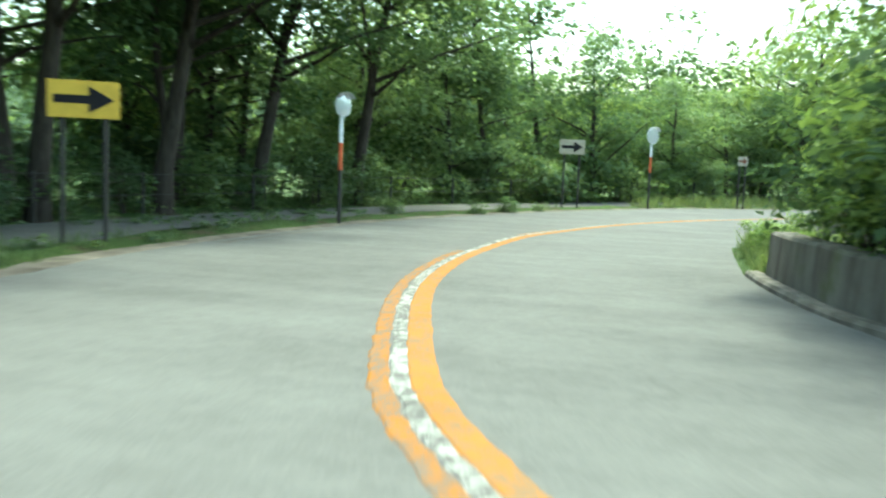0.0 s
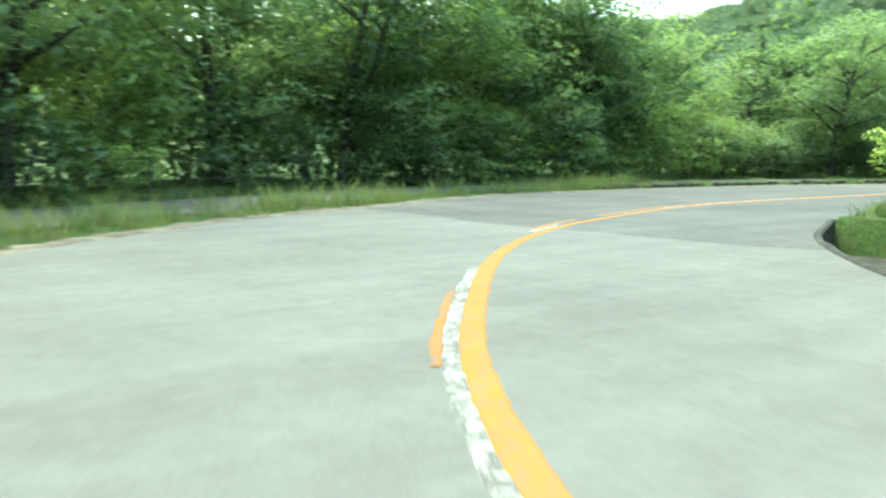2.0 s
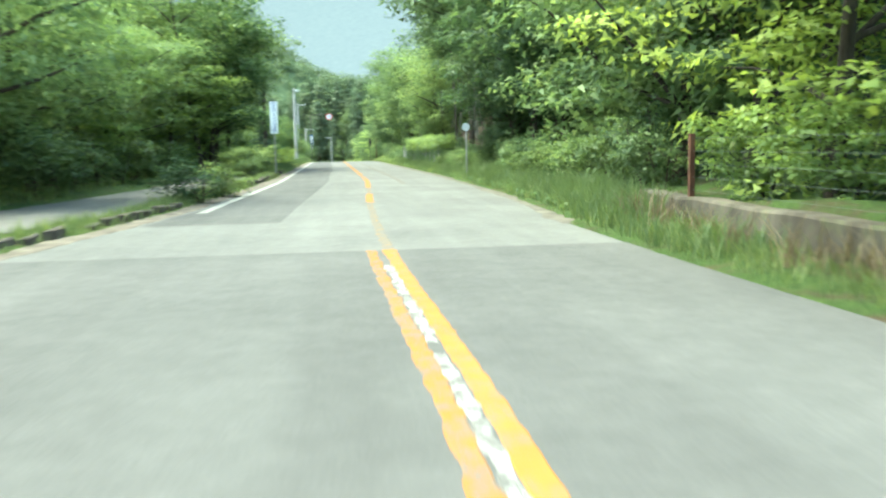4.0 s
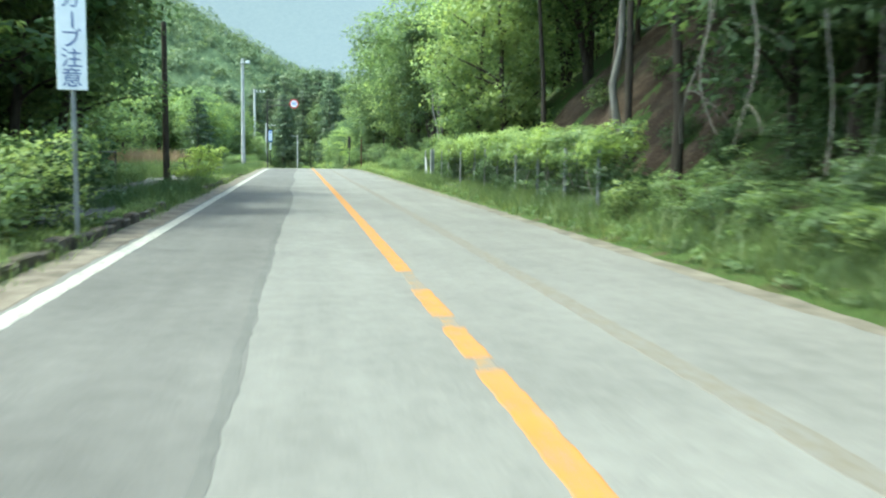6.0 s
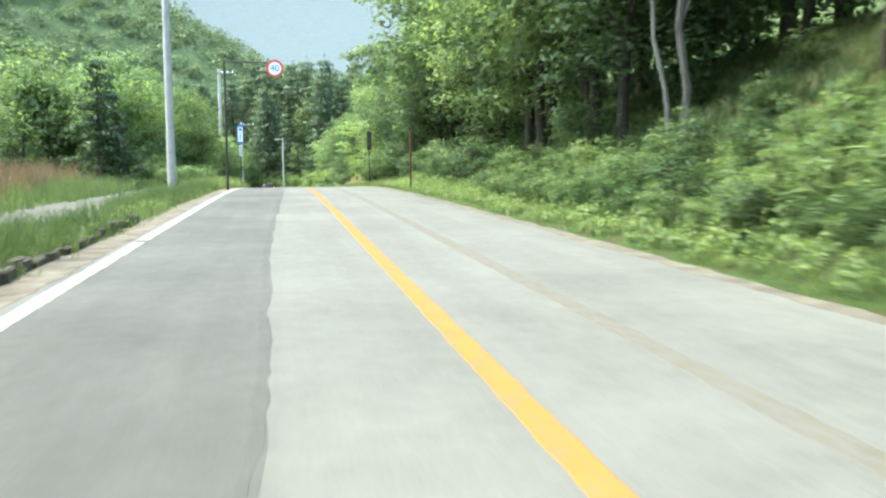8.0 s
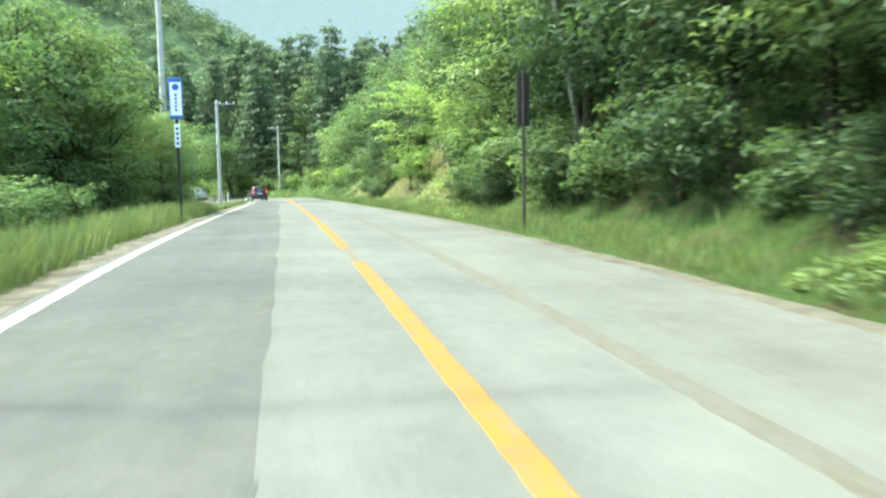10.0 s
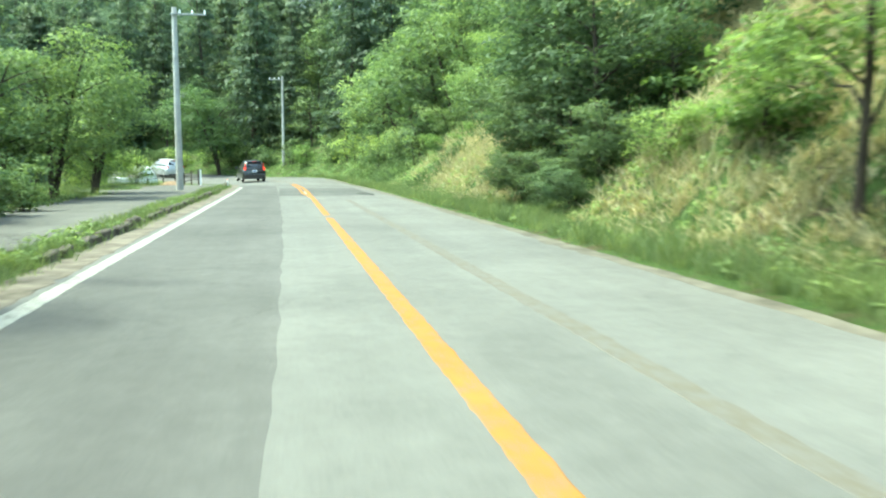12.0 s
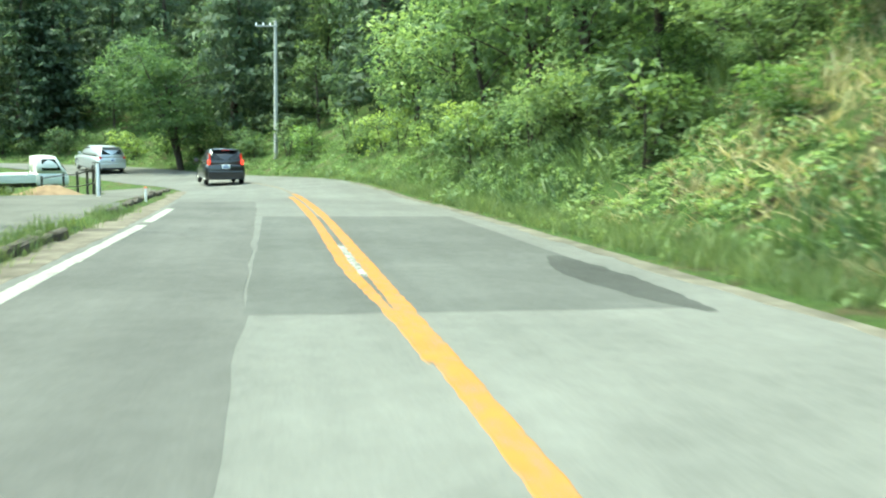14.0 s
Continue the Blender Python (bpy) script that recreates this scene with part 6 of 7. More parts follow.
def utility_pole(x, y, top, r0=0.16, arm=1.2, side=1, label="grey concrete power pole with a crossarm", mat=None, turn=0.0, lean=0.0):
    g0 = gz(x, y)
    ob = tagged(empty("utility_pole", pose(x, y, g0, 0, lean, turn)), label, "utility pole", "power poles")
    h = top - g0 + float(crest(y))
    part("pole", rod_bm((0, 0, -0.5), (0, 0, h), r0, r0 * 0.66, 16), mat or M_POLE, ob)
    if arm:
        part("crossarm", box_bm(-0.15 if side > 0 else -arm, -0.22, h - 0.35, arm if side > 0 else 0.15, -0.14, h - 0.27, 0.008), M_STEEL, ob)
        for k in range(3):
            px = side * (0.25 + k * (arm - 0.3) / 2)
            part("insulator", rod_bm((px, -0.18, h - 0.27), (px, -0.18, h - 0.12), 0.045, 0.03, 10), M_SIGNW, ob, "white porcelain insulator")
        part("band", rod_bm((0, 0, h - 0.36), (0, 0, h - 0.26), r0 * 0.8, r0 * 0.8, 14), M_STEEL, ob)
    for k in range(4):
        part("step_bolt", rod_bm((0, -r0 * 0.7, h - 1.2 - k * 0.5), (0, -r0 * 0.7 - 0.14, h - 1.2 - k * 0.5), 0.01, 0.01, 6), M_STEEL, ob)
    return ob


utility_pole(-4.62, 57.4, 7.25, 0.15, 0.5)
utility_pole(-5.75, 98.9, 9.4, 0.17, 1.1)
utility_pole(-5.53, 129.8, 7.95, 0.165, 1.35)
utility_pole(-1.0, 168.0, 8.75, 0.13, 1.1, -1, turn=-15, label="slim grey power pole with a crossarm past the curve")
utility_pole(-16.2, 162.0, 6.6, 0.12, 1.0, -1, label="power pole with transformer boxes behind the pull-in")
utility_pole(-5.45, 27.6, 5.4, 0.12, 0, label="dark weathered wooden pole among the trees", mat=M_BARK)


def cable(name, label, p0, p1, sag, r=0.012):
    t = np.linspace(0, 1, 25)
    pts = np.array(p0)[None] * (1 - t[:, None]) + np.array(p1)[None] * t[:, None]
    pts[:, 2] -= sag * 4 * t * (1 - t)
    v, q = tube_arrays(pts, np.full(25, r), 5)
    me = quick_mesh(name, v, np.full(len(q), 4), q, M_BLACK, True)
    return tagged(new(name, me), label, "cable")


cable("power_cable", "thin black power cable between two poles", (-4.9, 98.7, gz(-4.9, 98.7) + 9.0), (-4.5, 129.6, gz(-4.5, 129.6) + 7.7), 0.7)
cable("power_cable", "thin black power cable over the curve", (-4.5, 129.6, gz(-4.5, 129.6) + 7.7), (-1.9, 168.0, gz(-1.9, 168.0) + 8.5), 0.8)


# ---- fence with vines, posts on the verge wall, rail at the curve ----
def vine_fence():
    base = tagged(empty("fence_base"), "low pale concrete fence footing in grass", "fence base")
    part("footing", box_bm(3.72, 10.0, -0.2, 4.02, 26.2, 0.20, 0.02), M_CONCP, base)
    part("footing", box_bm(3.74, 26.3, -0.2, 4.04, 32.0, 0.17, 0.02), M_CONCP, base)
    f = tagged(empty("vine_fence"), "galvanised wire fence with posts under climbing vines", "fence")
    ys = [10.3, 12.2, 14.1, 16.0, 17.9, 19.4, 20.8, 23.0, 25.2, 26.6]
    for y in ys:
        part("post", rod_bm((3.87, y, 0.1), (3.87, y, 1.30), 0.03), M_STEEL, f)
    for z in (0.42, 0.62, 0.82, 1.02, 1.22):
        part("rail", rod_bm((3.87, 10.2, z), (3.87, 28.6, z), 0.003, 0.003, 6), M_NET, f)
    for k in range(62):
        y = 10.3 + k * 0.3
        part("wire", rod_bm((3.878, y, 0.3), (3.878, y, 1.26), 0.0022, 0.0022, 4), M_NET, f)
    g = tagged(empty("gate_post"), "broad grey steel gate post with thin stays", "gate post")
    part("plate", box_bm(3.8, 28.55, 0.1, 3.92, 28.85, 1.30, 0.01), M_STEEL, g)
    part("edge", box_bm(3.78, 28.5, 0.1, 3.82, 28.58, 1.32, 0.006), M_STEEL, g)
    part("post", rod_bm((3.87, 30.6, 0.1), (3.87, 30.6, 1.27), 0.025), M_STEEL, g)
    part("stay", rod_bm((3.87, 30.55, 1.0), (3.87, 30.05, 0.12), 0.045, 0.045, 8), M_STEEL, g)
    r = np.random.RandomState(8)
    n = 300
    y = np.concatenate([r.uniform(9.6, 22.3, n), r.uniform(24.0, 28.0, n // 3)])
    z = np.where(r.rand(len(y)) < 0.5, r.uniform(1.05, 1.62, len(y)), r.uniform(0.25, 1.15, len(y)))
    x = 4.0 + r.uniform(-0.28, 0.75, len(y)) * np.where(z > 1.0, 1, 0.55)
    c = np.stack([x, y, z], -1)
    v = tagged(empty("vine"), "green climbing vine heaped over the fence, lower leaves coloured dark for shade", "vine")
    # shade inside the heap goes into leaf colour: dark low down, bright on top
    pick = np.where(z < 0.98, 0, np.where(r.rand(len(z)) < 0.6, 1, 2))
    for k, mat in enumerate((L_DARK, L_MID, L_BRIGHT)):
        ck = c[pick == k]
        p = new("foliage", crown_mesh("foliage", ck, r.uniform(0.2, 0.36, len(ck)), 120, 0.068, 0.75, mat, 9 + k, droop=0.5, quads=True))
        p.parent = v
    for k in range(16):
        y0 = r.uniform(10.5, 26)
        t = np.linspace(0, 1, 6)
        pts = np.stack([4.05 + 0.1 * np.sin(t * 5 + k), y0 + 0.5 * t * r.uniform(-1, 1), 0.1 + 1.3 * t], -1)
        a, q = tube_arrays(pts, 0.016 * (1.2 - t), 5)
        p = new("stem", quick_mesh("stem", a, np.full(len(q), 4), q, M_BARKG, True))
        p.parent = v


vine_fence()


def verge_fence():
    f = tagged(empty("wall_fence"), "rusty posts and wire mesh along the verge wall", "fence")
    pts = []
    for k in range(4):
        s = station(-0.5, -36.0) + k * 4.9
        d = float(widths(s)[1]) + 1.0 + 0.15 * float(ss(station(-0.6, -33), station(-0.6, -22), s)) + 0.14
        p = spot(s, d)
        pts.append(p)
        part("post", box_bm(p[0] - 0.035, p[1] - 0.035, p[2] + 0.3, p[0] + 0.035, p[1] + 0.035, p[2] + 1.2, 0.006), M_RUST, f)
    for a, b in zip(pts[:-1], pts[1:]):
        for h in (0.5, 0.66, 0.82, 0.98, 1.14):
            part("wire", rod_bm((*a[:2], a[2] + h), (*b[:2], b[2] + h), 0.002, 0.002, 4), M_NET, f)
        for j in range(1, 16):
            c = a + (b - a) * j / 16
            part("wire", rod_bm((*c[:2], c[2] + 0.42), (*c[:2], c[2] + 1.15), 0.002, 0.002, 4), M_NET, f)


verge_fence()


def bend_fence():
    """Low wire guard fence behind the footway of the bend."""
    f = tagged(empty("guard_fence"), "low dark wire guard fence along the hedge", "fence")
    pts = [spot(q, -float(widths(q)[0]) - 4.0) for q in np.arange(SB - 8, S_Y0 - 26, 2.4)]
    for p in pts:
        part("post", rod_bm((p[0], p[1], p[2] - 0.2), (p[0], p[1], p[2] + 0.86), 0.03, 0.03, 8), M_DARKST, f)
    for a, b in zip(pts[:-1], pts[1:]):
        for h in (0.42, 0.82):
            part("wire", rod_bm((a[0], a[1], a[2] + h), (b[0], b[1], b[2] + h), 0.007, 0.007, 5), M_DARKST, f)


bend_fence()


def curve_rail():
    """Short dark rail with posts at the mouth of the pull-in."""
    f = tagged(empty("roadside_rail"), "dark steel posts and rails at the pull-in corner", "railing")
    pts = [(-5.85, 142.0), (-6.5, 144.6), (-7.2, 147.2), (-8.1, 150.0), (-9.2, 152.8), (-10.6, 155.2)]
    for x, y in pts:
        z = gz(x, y)
        part("post", rod_bm((x, y, z - 0.2), (x, y, z + 0.95), 0.045), M_DARKST, f)
    for (xa, ya), (xb, yb) in zip(pts[:-1], pts[1:]):
        for h in (0.4, 0.85):
            part("rail", rod_bm((xa, ya, gz(xa, ya) + h), (xb, yb, gz(xb, yb) + h), 0.025), M_DARKST, f)
    for k, (x, y) in enumerate(((-5.58, 140.4), (-5.75, 141.2))):
        b = tagged(empty("marker_post", pose(x, y, gz(x, y))), ("white marker post at the pull-in corner", "dark marker slab beside the white post")[k], "marker post")
        part("post", rod_bm((0, 0, -0.2), (0, 0, 0.92), 0.045), (M_SIGNW, M_DARKST)[k], b)
        part("cap", rod_bm((0, 0, 0.92), (0, 0, 0.95), 0.05, 0.03), M_BLACK, b)
    for x, y in ((-3.9, 137.0),):
        b = tagged(empty("marker_post", pose(x, y, gz(x, y))), "small white marker post", "marker post")
        part("post", rod_bm((0, 0, -0.2), (0, 0, 0.3), 0.03), M_SIGNW, b)
        part("cap", rod_bm((0, 0, 0.3), (0, 0, 0.33), 0.034, 0.02), M_ORANGE, b)


curve_rail()


def dark_fence():
    """Dark mesh fence between the footway and the trees."""
    f = tagged(empty("mesh_fence"), "dark steel mesh fence under the trees", "fence")
    for k in range(8):
        y = 14 + k * 2.2
        x = -7.9 + 0.03 * (y - 14)
        z = gz(x, y)
        part("post", rod_bm((x, y, z - 0.2), (x, y, z + 1.1), 0.03), M_DARKST, f)
        if k < 7:
            for h in (0.15, 0.6, 1.05):
                part("rail", rod_bm((x, y, z + h), (x + 0.066, y + 2.2, gz(x + 0.066, y + 2.2) + h), 0.018, 0.018, 6), M_DARKST, f)
            for j in range(1, 11):
                yy = y + 0.2 * j
                part("bar", rod_bm((x + 0.006 * j, yy, z + 0.12), (x + 0.006 * j, yy, z + 1.05), 0.008, 0.008, 4), M_DARKST, f)


dark_fence()

# ---- vehicles ----
M_BLACKCAR = carpaint("black_car_paint", (0.012, 0.012, 0.015), 0.2)
M_SILVER = carpaint("silver_car_paint", (0.55, 0.57, 0.60), 0.6)
M_WHITECAR = carpaint("white_car_paint", (0.75, 0.76, 0.74), 0.0)
M_GLASS = glass_mat("dark_car_glass", (0.012, 0.015, 0.016))
M_TYRE = plain("tyre_rubber", (0.02, 0.02, 0.02), 0.9)
M_RIM = plain("alloy_rim", (0.42, 0.43, 0.44), 0.35, 0.8)
M_PLASTIC = plain("dark_bumper_plastic", (0.035, 0.035, 0.038), 0.6)
lens_m, _nt, _b = material("red_tail_lens", 0.15)
_b.inputs["Base Color"].default_value = (0.60, 0.03, 0.02, 1)
_b.inputs["Coat Weight"].default_value = 0.7
M_LENS = lens_m
lit_m, _nt, _b = material("lit_brake_lamp", 0.2)
_b.inputs["Base Color"].default_value = (0.8, 0.03, 0.02, 1)
_b.inputs["Emission Color"].default_value = (1.0, 0.10, 0.06, 1)
_b.inputs["Emission Strength"].default_value = 0.25
M_LIT = lit_m


def loft(sections, mat_faces=None):
    """Closed skin through cross sections given as lists of (x, z) at a y."""
    bm = bmesh.new()
    rings = [[bm.verts.new((x, y, z)) for x, z in pts] for y, pts in sections]
    n = len(rings[0])
    for a, b in zip(rings[:-1], rings[1:]):
        for k in range(n):
            bm.faces.new((a[k], a[(k + 1) % n], b[(k + 1) % n], b[k]))
    bm.faces.new(rings[0][::-1])
    bm.faces.new(rings[-1])
    bmesh.ops.recalc_face_normals(bm, faces=bm.faces[:])
    return bm


def body_ring(w, z0, z1, tuck=0.06, crown=0.04):
    h = w / 2
    return [(-h + tuck, z0), (-h, z0 + 0.12), (-h, z0 + (z1 - z0) * 0.62), (-h + 0.04, z1 - 0.05), (-h + 0.14, z1), (0, z1 + crown),
            (h - 0.14, z1), (h - 0.04, z1 - 0.05), (h, z0 + (z1 - z0) * 0.62), (h, z0 + 0.12), (h - tuck, z0), (0, z0)]


def roof_ring(w0, w1, z0, z1, crown=0.03):
    a, b = w0 / 2, w1 / 2
    return [(-a, z0), (-a + 0.01, z0 + (z1 - z0) * 0.4), (-b, z1 - 0.07), (-b + 0.1, z1), (0, z1 + crown), (b - 0.1, z1), (b, z1 - 0.07), (a - 0.01, z0 + (z1 - z0) * 0.4), (a, z0), (0, z0)]


def shade(ob):
    ob.data.shade_smooth()
    return ob


def pane_bm(corners, thick=0.012):
    bm = bmesh.new()
    f = bm.faces.new([bm.verts.new(c) for c in corners])
    bmesh.ops.solidify(bm, geom=[f], thickness=thick)
    bmesh.ops.recalc_face_normals(bm, faces=bm.faces[:])
    return bm


def wheel(ob, x, y, r, side):
    t = bmesh.new()
    n, m = 24, 8
    rings = []
    for k in range(n):
        a = 2 * math.pi * k / n
        ring = []
        for j in range(m):
            b = 2 * math.pi * j / m
            rr = r - 0.065 + 0.065 * math.cos(b)
            ring.append(t.verts.new((x + 0.09 * math.sin(b), y + math.cos(a) * rr, r + math.sin(a) * rr)))
        rings.append(ring)
    for k in range(n):
        for j in range(m):
            t.faces.new((rings[k][j], rings[k][(j + 1) % m], rings[(k + 1) % n][(j + 1) % m], rings[(k + 1) % n][j]))
    bmesh.ops.recalc_face_normals(t, faces=t.faces[:])
    w = part("wheel", t, M_TYRE, ob, "black tyre")
    shade(w)
    bm = rod_bm((x + side * 0.02, y, r), (x + side * 0.075, y, r), r - 0.11, r - 0.13, 20)
    part("rim", bm, M_RIM, w)
    for k in range(5):
        a = 2 * math.pi * k / 5
        bm = rod_bm((x + side * 0.08, y, r), (x + side * 0.08, y + math.cos(a) * (r - 0.13), r + math.sin(a) * (r - 0.13)), 0.022, 0.016, 6)
        part("spoke", bm, M_RIM, w)


def hatchback(m, paint, label, L=4.0, W=1.70, H=1.52, lit=True, van=False):
    """Five-door car; rear end at local y = 0, nose at +L; wheels on z = 0."""
    ob = tagged(empty("car", m), label, "car", "cars on the road")
    belt = 0.92 if not van else 0.98
    s = [(0.02, body_ring(W * 0.86, 0.34, 0.80)), (0.10, body_ring(W * 0.95, 0.27, belt - 0.02)), (0.35, body_ring(W, 0.22, belt)), (L * 0.35, body_ring(W, 0.20, belt)),
         (L * 0.68, body_ring(W, 0.20, belt)), (L * 0.80, body_ring(W, 0.20, belt - 0.05)), (L * 0.93, body_ring(W * 0.94, 0.22, 0.78)), (L * 0.99, body_ring(W * 0.80, 0.28, 0.62))]
    shade(part("body", loft(s), paint, ob))
    g = [(0.06, roof_ring(W * 0.84, W * 0.80, belt - 0.06, belt + 0.10)), (0.30, roof_ring(W * 0.90, W * 0.74, belt - 0.06, H - 0.10)), (0.46, roof_ring(W * 0.92, W * 0.73, belt - 0.06, H - 0.02)),
         (L * 0.35, roof_ring(W * 0.93, W * 0.74, belt - 0.06, H)), (L * 0.52, roof_ring(W * 0.93, W * 0.73, belt - 0.06, H - 0.03)), (L * 0.62, roof_ring(W * 0.92, W * 0.75, belt - 0.06, H - 0.16)), (L * 0.76, roof_ring(W * 0.88, W * 0.84, belt - 0.08, belt + 0.02))]
    shade(part("cabin", loft(g), paint, ob))
    a, b = W * 0.36, W * 0.30
    part("rear_window", pane_bm([(-a, 0.055, belt + 0.12), (a, 0.055, belt + 0.12), (b + 0.02, 0.275, H - 0.14), (-b - 0.02, 0.275, H - 0.14)]), M_GLASS, ob, "dark rear window")
    part("windscreen", pane_bm([(-a, L * 0.765, belt + 0.03), (-b - 0.05, L * 0.60, H - 0.13), (b + 0.05, L * 0.60, H - 0.13), (a, L * 0.765, belt + 0.03)]), M_GLASS, ob)
    for sd in (-1, 1):
        lo, hi = sd * W * 0.468, sd * W * 0.385
        for y0, y1, y2, y3 in ((0.42, L * 0.33, L * 0.33, 0.58), (L * 0.345, L * 0.62, L * 0.54, L * 0.345)):
            part("side_window", pane_bm([(lo, y0, belt + 0.02), (lo, y1, belt + 0.02), (hi, y2, H - 0.13), (hi, y3, H - 0.13)]), M_GLASS, ob)
        part("tail_lamp", box_bm(sd * W * 0.41 - 0.06, -0.005, 0.86, sd * W * 0.41 + 0.06, 0.16, 1.06 if not van else 1.0, 0.03, 2), M_LIT if lit else M_LENS, ob, "red tail lamp")
        if not van:
            part("tail_lamp", box_bm(sd * W * 0.385 - 0.035, 0.085, 1.06, sd * W * 0.385 + 0.035, 0.24, 1.34, 0.02, 2), M_LENS, ob, "tall red lamp beside the rear window")
        part("door_mirror", box_bm(sd * (W / 2 + 0.10) - 0.09, L * 0.62, belt + 0.02, sd * (W / 2 + 0.10) + 0.09, L * 0.62 + 0.09, belt + 0.16, 0.03, 2), paint, ob)
        part("head_lamp", box_bm(sd * W * 0.34 - 0.15, L * 0.93, 0.62, sd * W * 0.34 + 0.15, L * 0.985, 0.76, 0.03, 2), M_SIGNW, ob)
        for y in (0.72, L - 0.78):
            wheel(ob, sd * (W / 2 - 0.10), y, 0.30, sd)
            part("wheel_arch", disc_arch(sd * (W / 2 + 0.002), y, 0.36), M_PLASTIC, ob)
    part("bumper", box_bm(-W * 0.44, -0.05, 0.30, W * 0.44, 0.10, 0.60, 0.045, 2), paint, ob)
    part("valance", box_bm(-W * 0.36, -0.055, 0.24, W * 0.36, 0.08, 0.36, 0.02), M_PLASTIC, ob)
    p = part("number_plate", box_bm(-0.165, -0.018, 0.70, 0.165, 0.03, 0.865, 0.006), M_SIGNW, ob, "white number plate")
    part("plate_bar", box_bm(-0.12, -0.0215, 0.73, 0.12, -0.016, 0.79, 0.001), M_NAVY, p)
    part("plate_bar", box_bm(-0.07, -0.0215, 0.815, 0.07, -0.016, 0.845, 0.001), M_NAVY, p)
    part("wiper", rod_bm((0, 0.035, belt + 0.13), (0.33, 0.085, belt + 0.2), 0.008, 0.006, 6), M_BLACK, ob)
    part("spoiler", box_bm(-W * 0.33, 0.17, H - 0.07, W * 0.33, 0.42, H - 0.02, 0.02, 2), paint, ob)
    part("brake_lamp", box_bm(-0.16, 0.165, H - 0.075, 0.16, 0.2, H - 0.05, 0.005), M_LENS, ob)
    return ob


def disc_arch(x, y, r):
    bm = bmesh.new()
    n = 16
    for k in range(n + 1):
        a = math.pi * (-0.08 + 1.16 * k / n)
        for rr in (r - 0.055, r):
            bm.verts.new((x, y + math.cos(a) * rr, 0.30 + math.sin(a) * rr))
    bm.verts.ensure_lookup_table()
    fs = [bm.faces.new([bm.verts[2 * k + j] for j in (0, 1, 3, 2)]) for k in range(n)]
    bmesh.ops.solidify(bm, geom=fs, thickness=0.01)
    bmesh.ops.recalc_face_normals(bm, faces=bm.faces[:])
    return bm


def on_road(x, y, turn):
    g0 = float(rise(x, y))
    pitch = math.degrees(math.atan(float(rise(x, y + 1) - rise(x, y - 1)) / 2))
    return pose(x, y, g0 + 0.014, pitch, 0, turn)


hatchback(on_road(-3.05, 154.3, 11), M_BLACKCAR, "black hatchback with red tail lamps on the road", 3.9, 1.69, 1.53, True)
hatchback(on_road(-10.4, 170.5, 30), M_SILVER, "silver estate car ahead in the curve", 4.4, 1.72, 1.56, False, van=True)


def kei_truck():
    x, y = -12.0, 159.5
    ob = tagged(empty("small_truck", pose(x, y, gz(x, y) + 0.0, 0, 0, -62)), "small white cab truck parked beside the rail", "truck")
    W = 1.45
    s = [(0.0, body_ring(W, 0.42, 1.05)), (0.3, body_ring(W, 0.40, 1.10)), (0.9, body_ring(W, 0.40, 1.10)), (1.25, body_ring(W * 0.98, 0.40, 1.0)), (1.38, body_ring(W * 0.94, 0.45, 0.9))]
    shade(part("cab", loft(s), M_WHITECAR, ob))
    g = [(0.0, roof_ring(W, W * 0.9, 1.0, 1.72)), (0.4, roof_ring(W, W * 0.9, 1.0, 1.76)), (0.85, roof_ring(W, W * 0.88, 1.0, 1.72)), (1.28, roof_ring(W * 0.97, W * 0.92, 0.95, 1.05))]
    shade(part("cab_roof", loft(g), M_WHITECAR, ob))
    part("windscreen", pane_bm([(-0.62, 1.275, 1.10), (-0.54, 0.92, 1.64), (0.54, 0.92, 1.64), (0.62, 1.275, 1.10)]), M_GLASS, ob)
    for sd in (-1, 1):
        part("side_window", pane_bm([(sd * 0.735, 0.2, 1.1), (sd * 0.735, 1.05, 1.1), (sd * 0.66, 0.78, 1.62), (sd * 0.67, 0.2, 1.62)]), M_GLASS, ob)
        part("head_lamp", box_bm(sd * 0.5 - 0.11, 1.3, 0.68, sd * 0.5 + 0.11, 1.38, 0.82, 0.02), M_SIGNW, ob)
        for yy in (0.72, -1.25):
            wheel(ob, sd * 0.62, yy, 0.27, sd)
    part("load_bed", box_bm(-0.72, -1.95, 0.55, 0.72, -0.05, 0.66, 0.02), M_WHITECAR, ob)
    for sd in (-1, 1):
        part("bed_side", box_bm(sd * 0.71 - 0.02, -1.95, 0.66, sd * 0.71 + 0.02, -0.05, 0.95, 0.01), M_WHITECAR, ob)
    part("tailgate", box_bm(-0.72, -1.97, 0.60, 0.72, -1.93, 0.95, 0.01), M_WHITECAR, ob)
    part("chassis", box_bm(-0.45, -1.8, 0.34, 0.45, 1.1, 0.55, 0.02), M_PLASTIC, ob)


kei_truck()

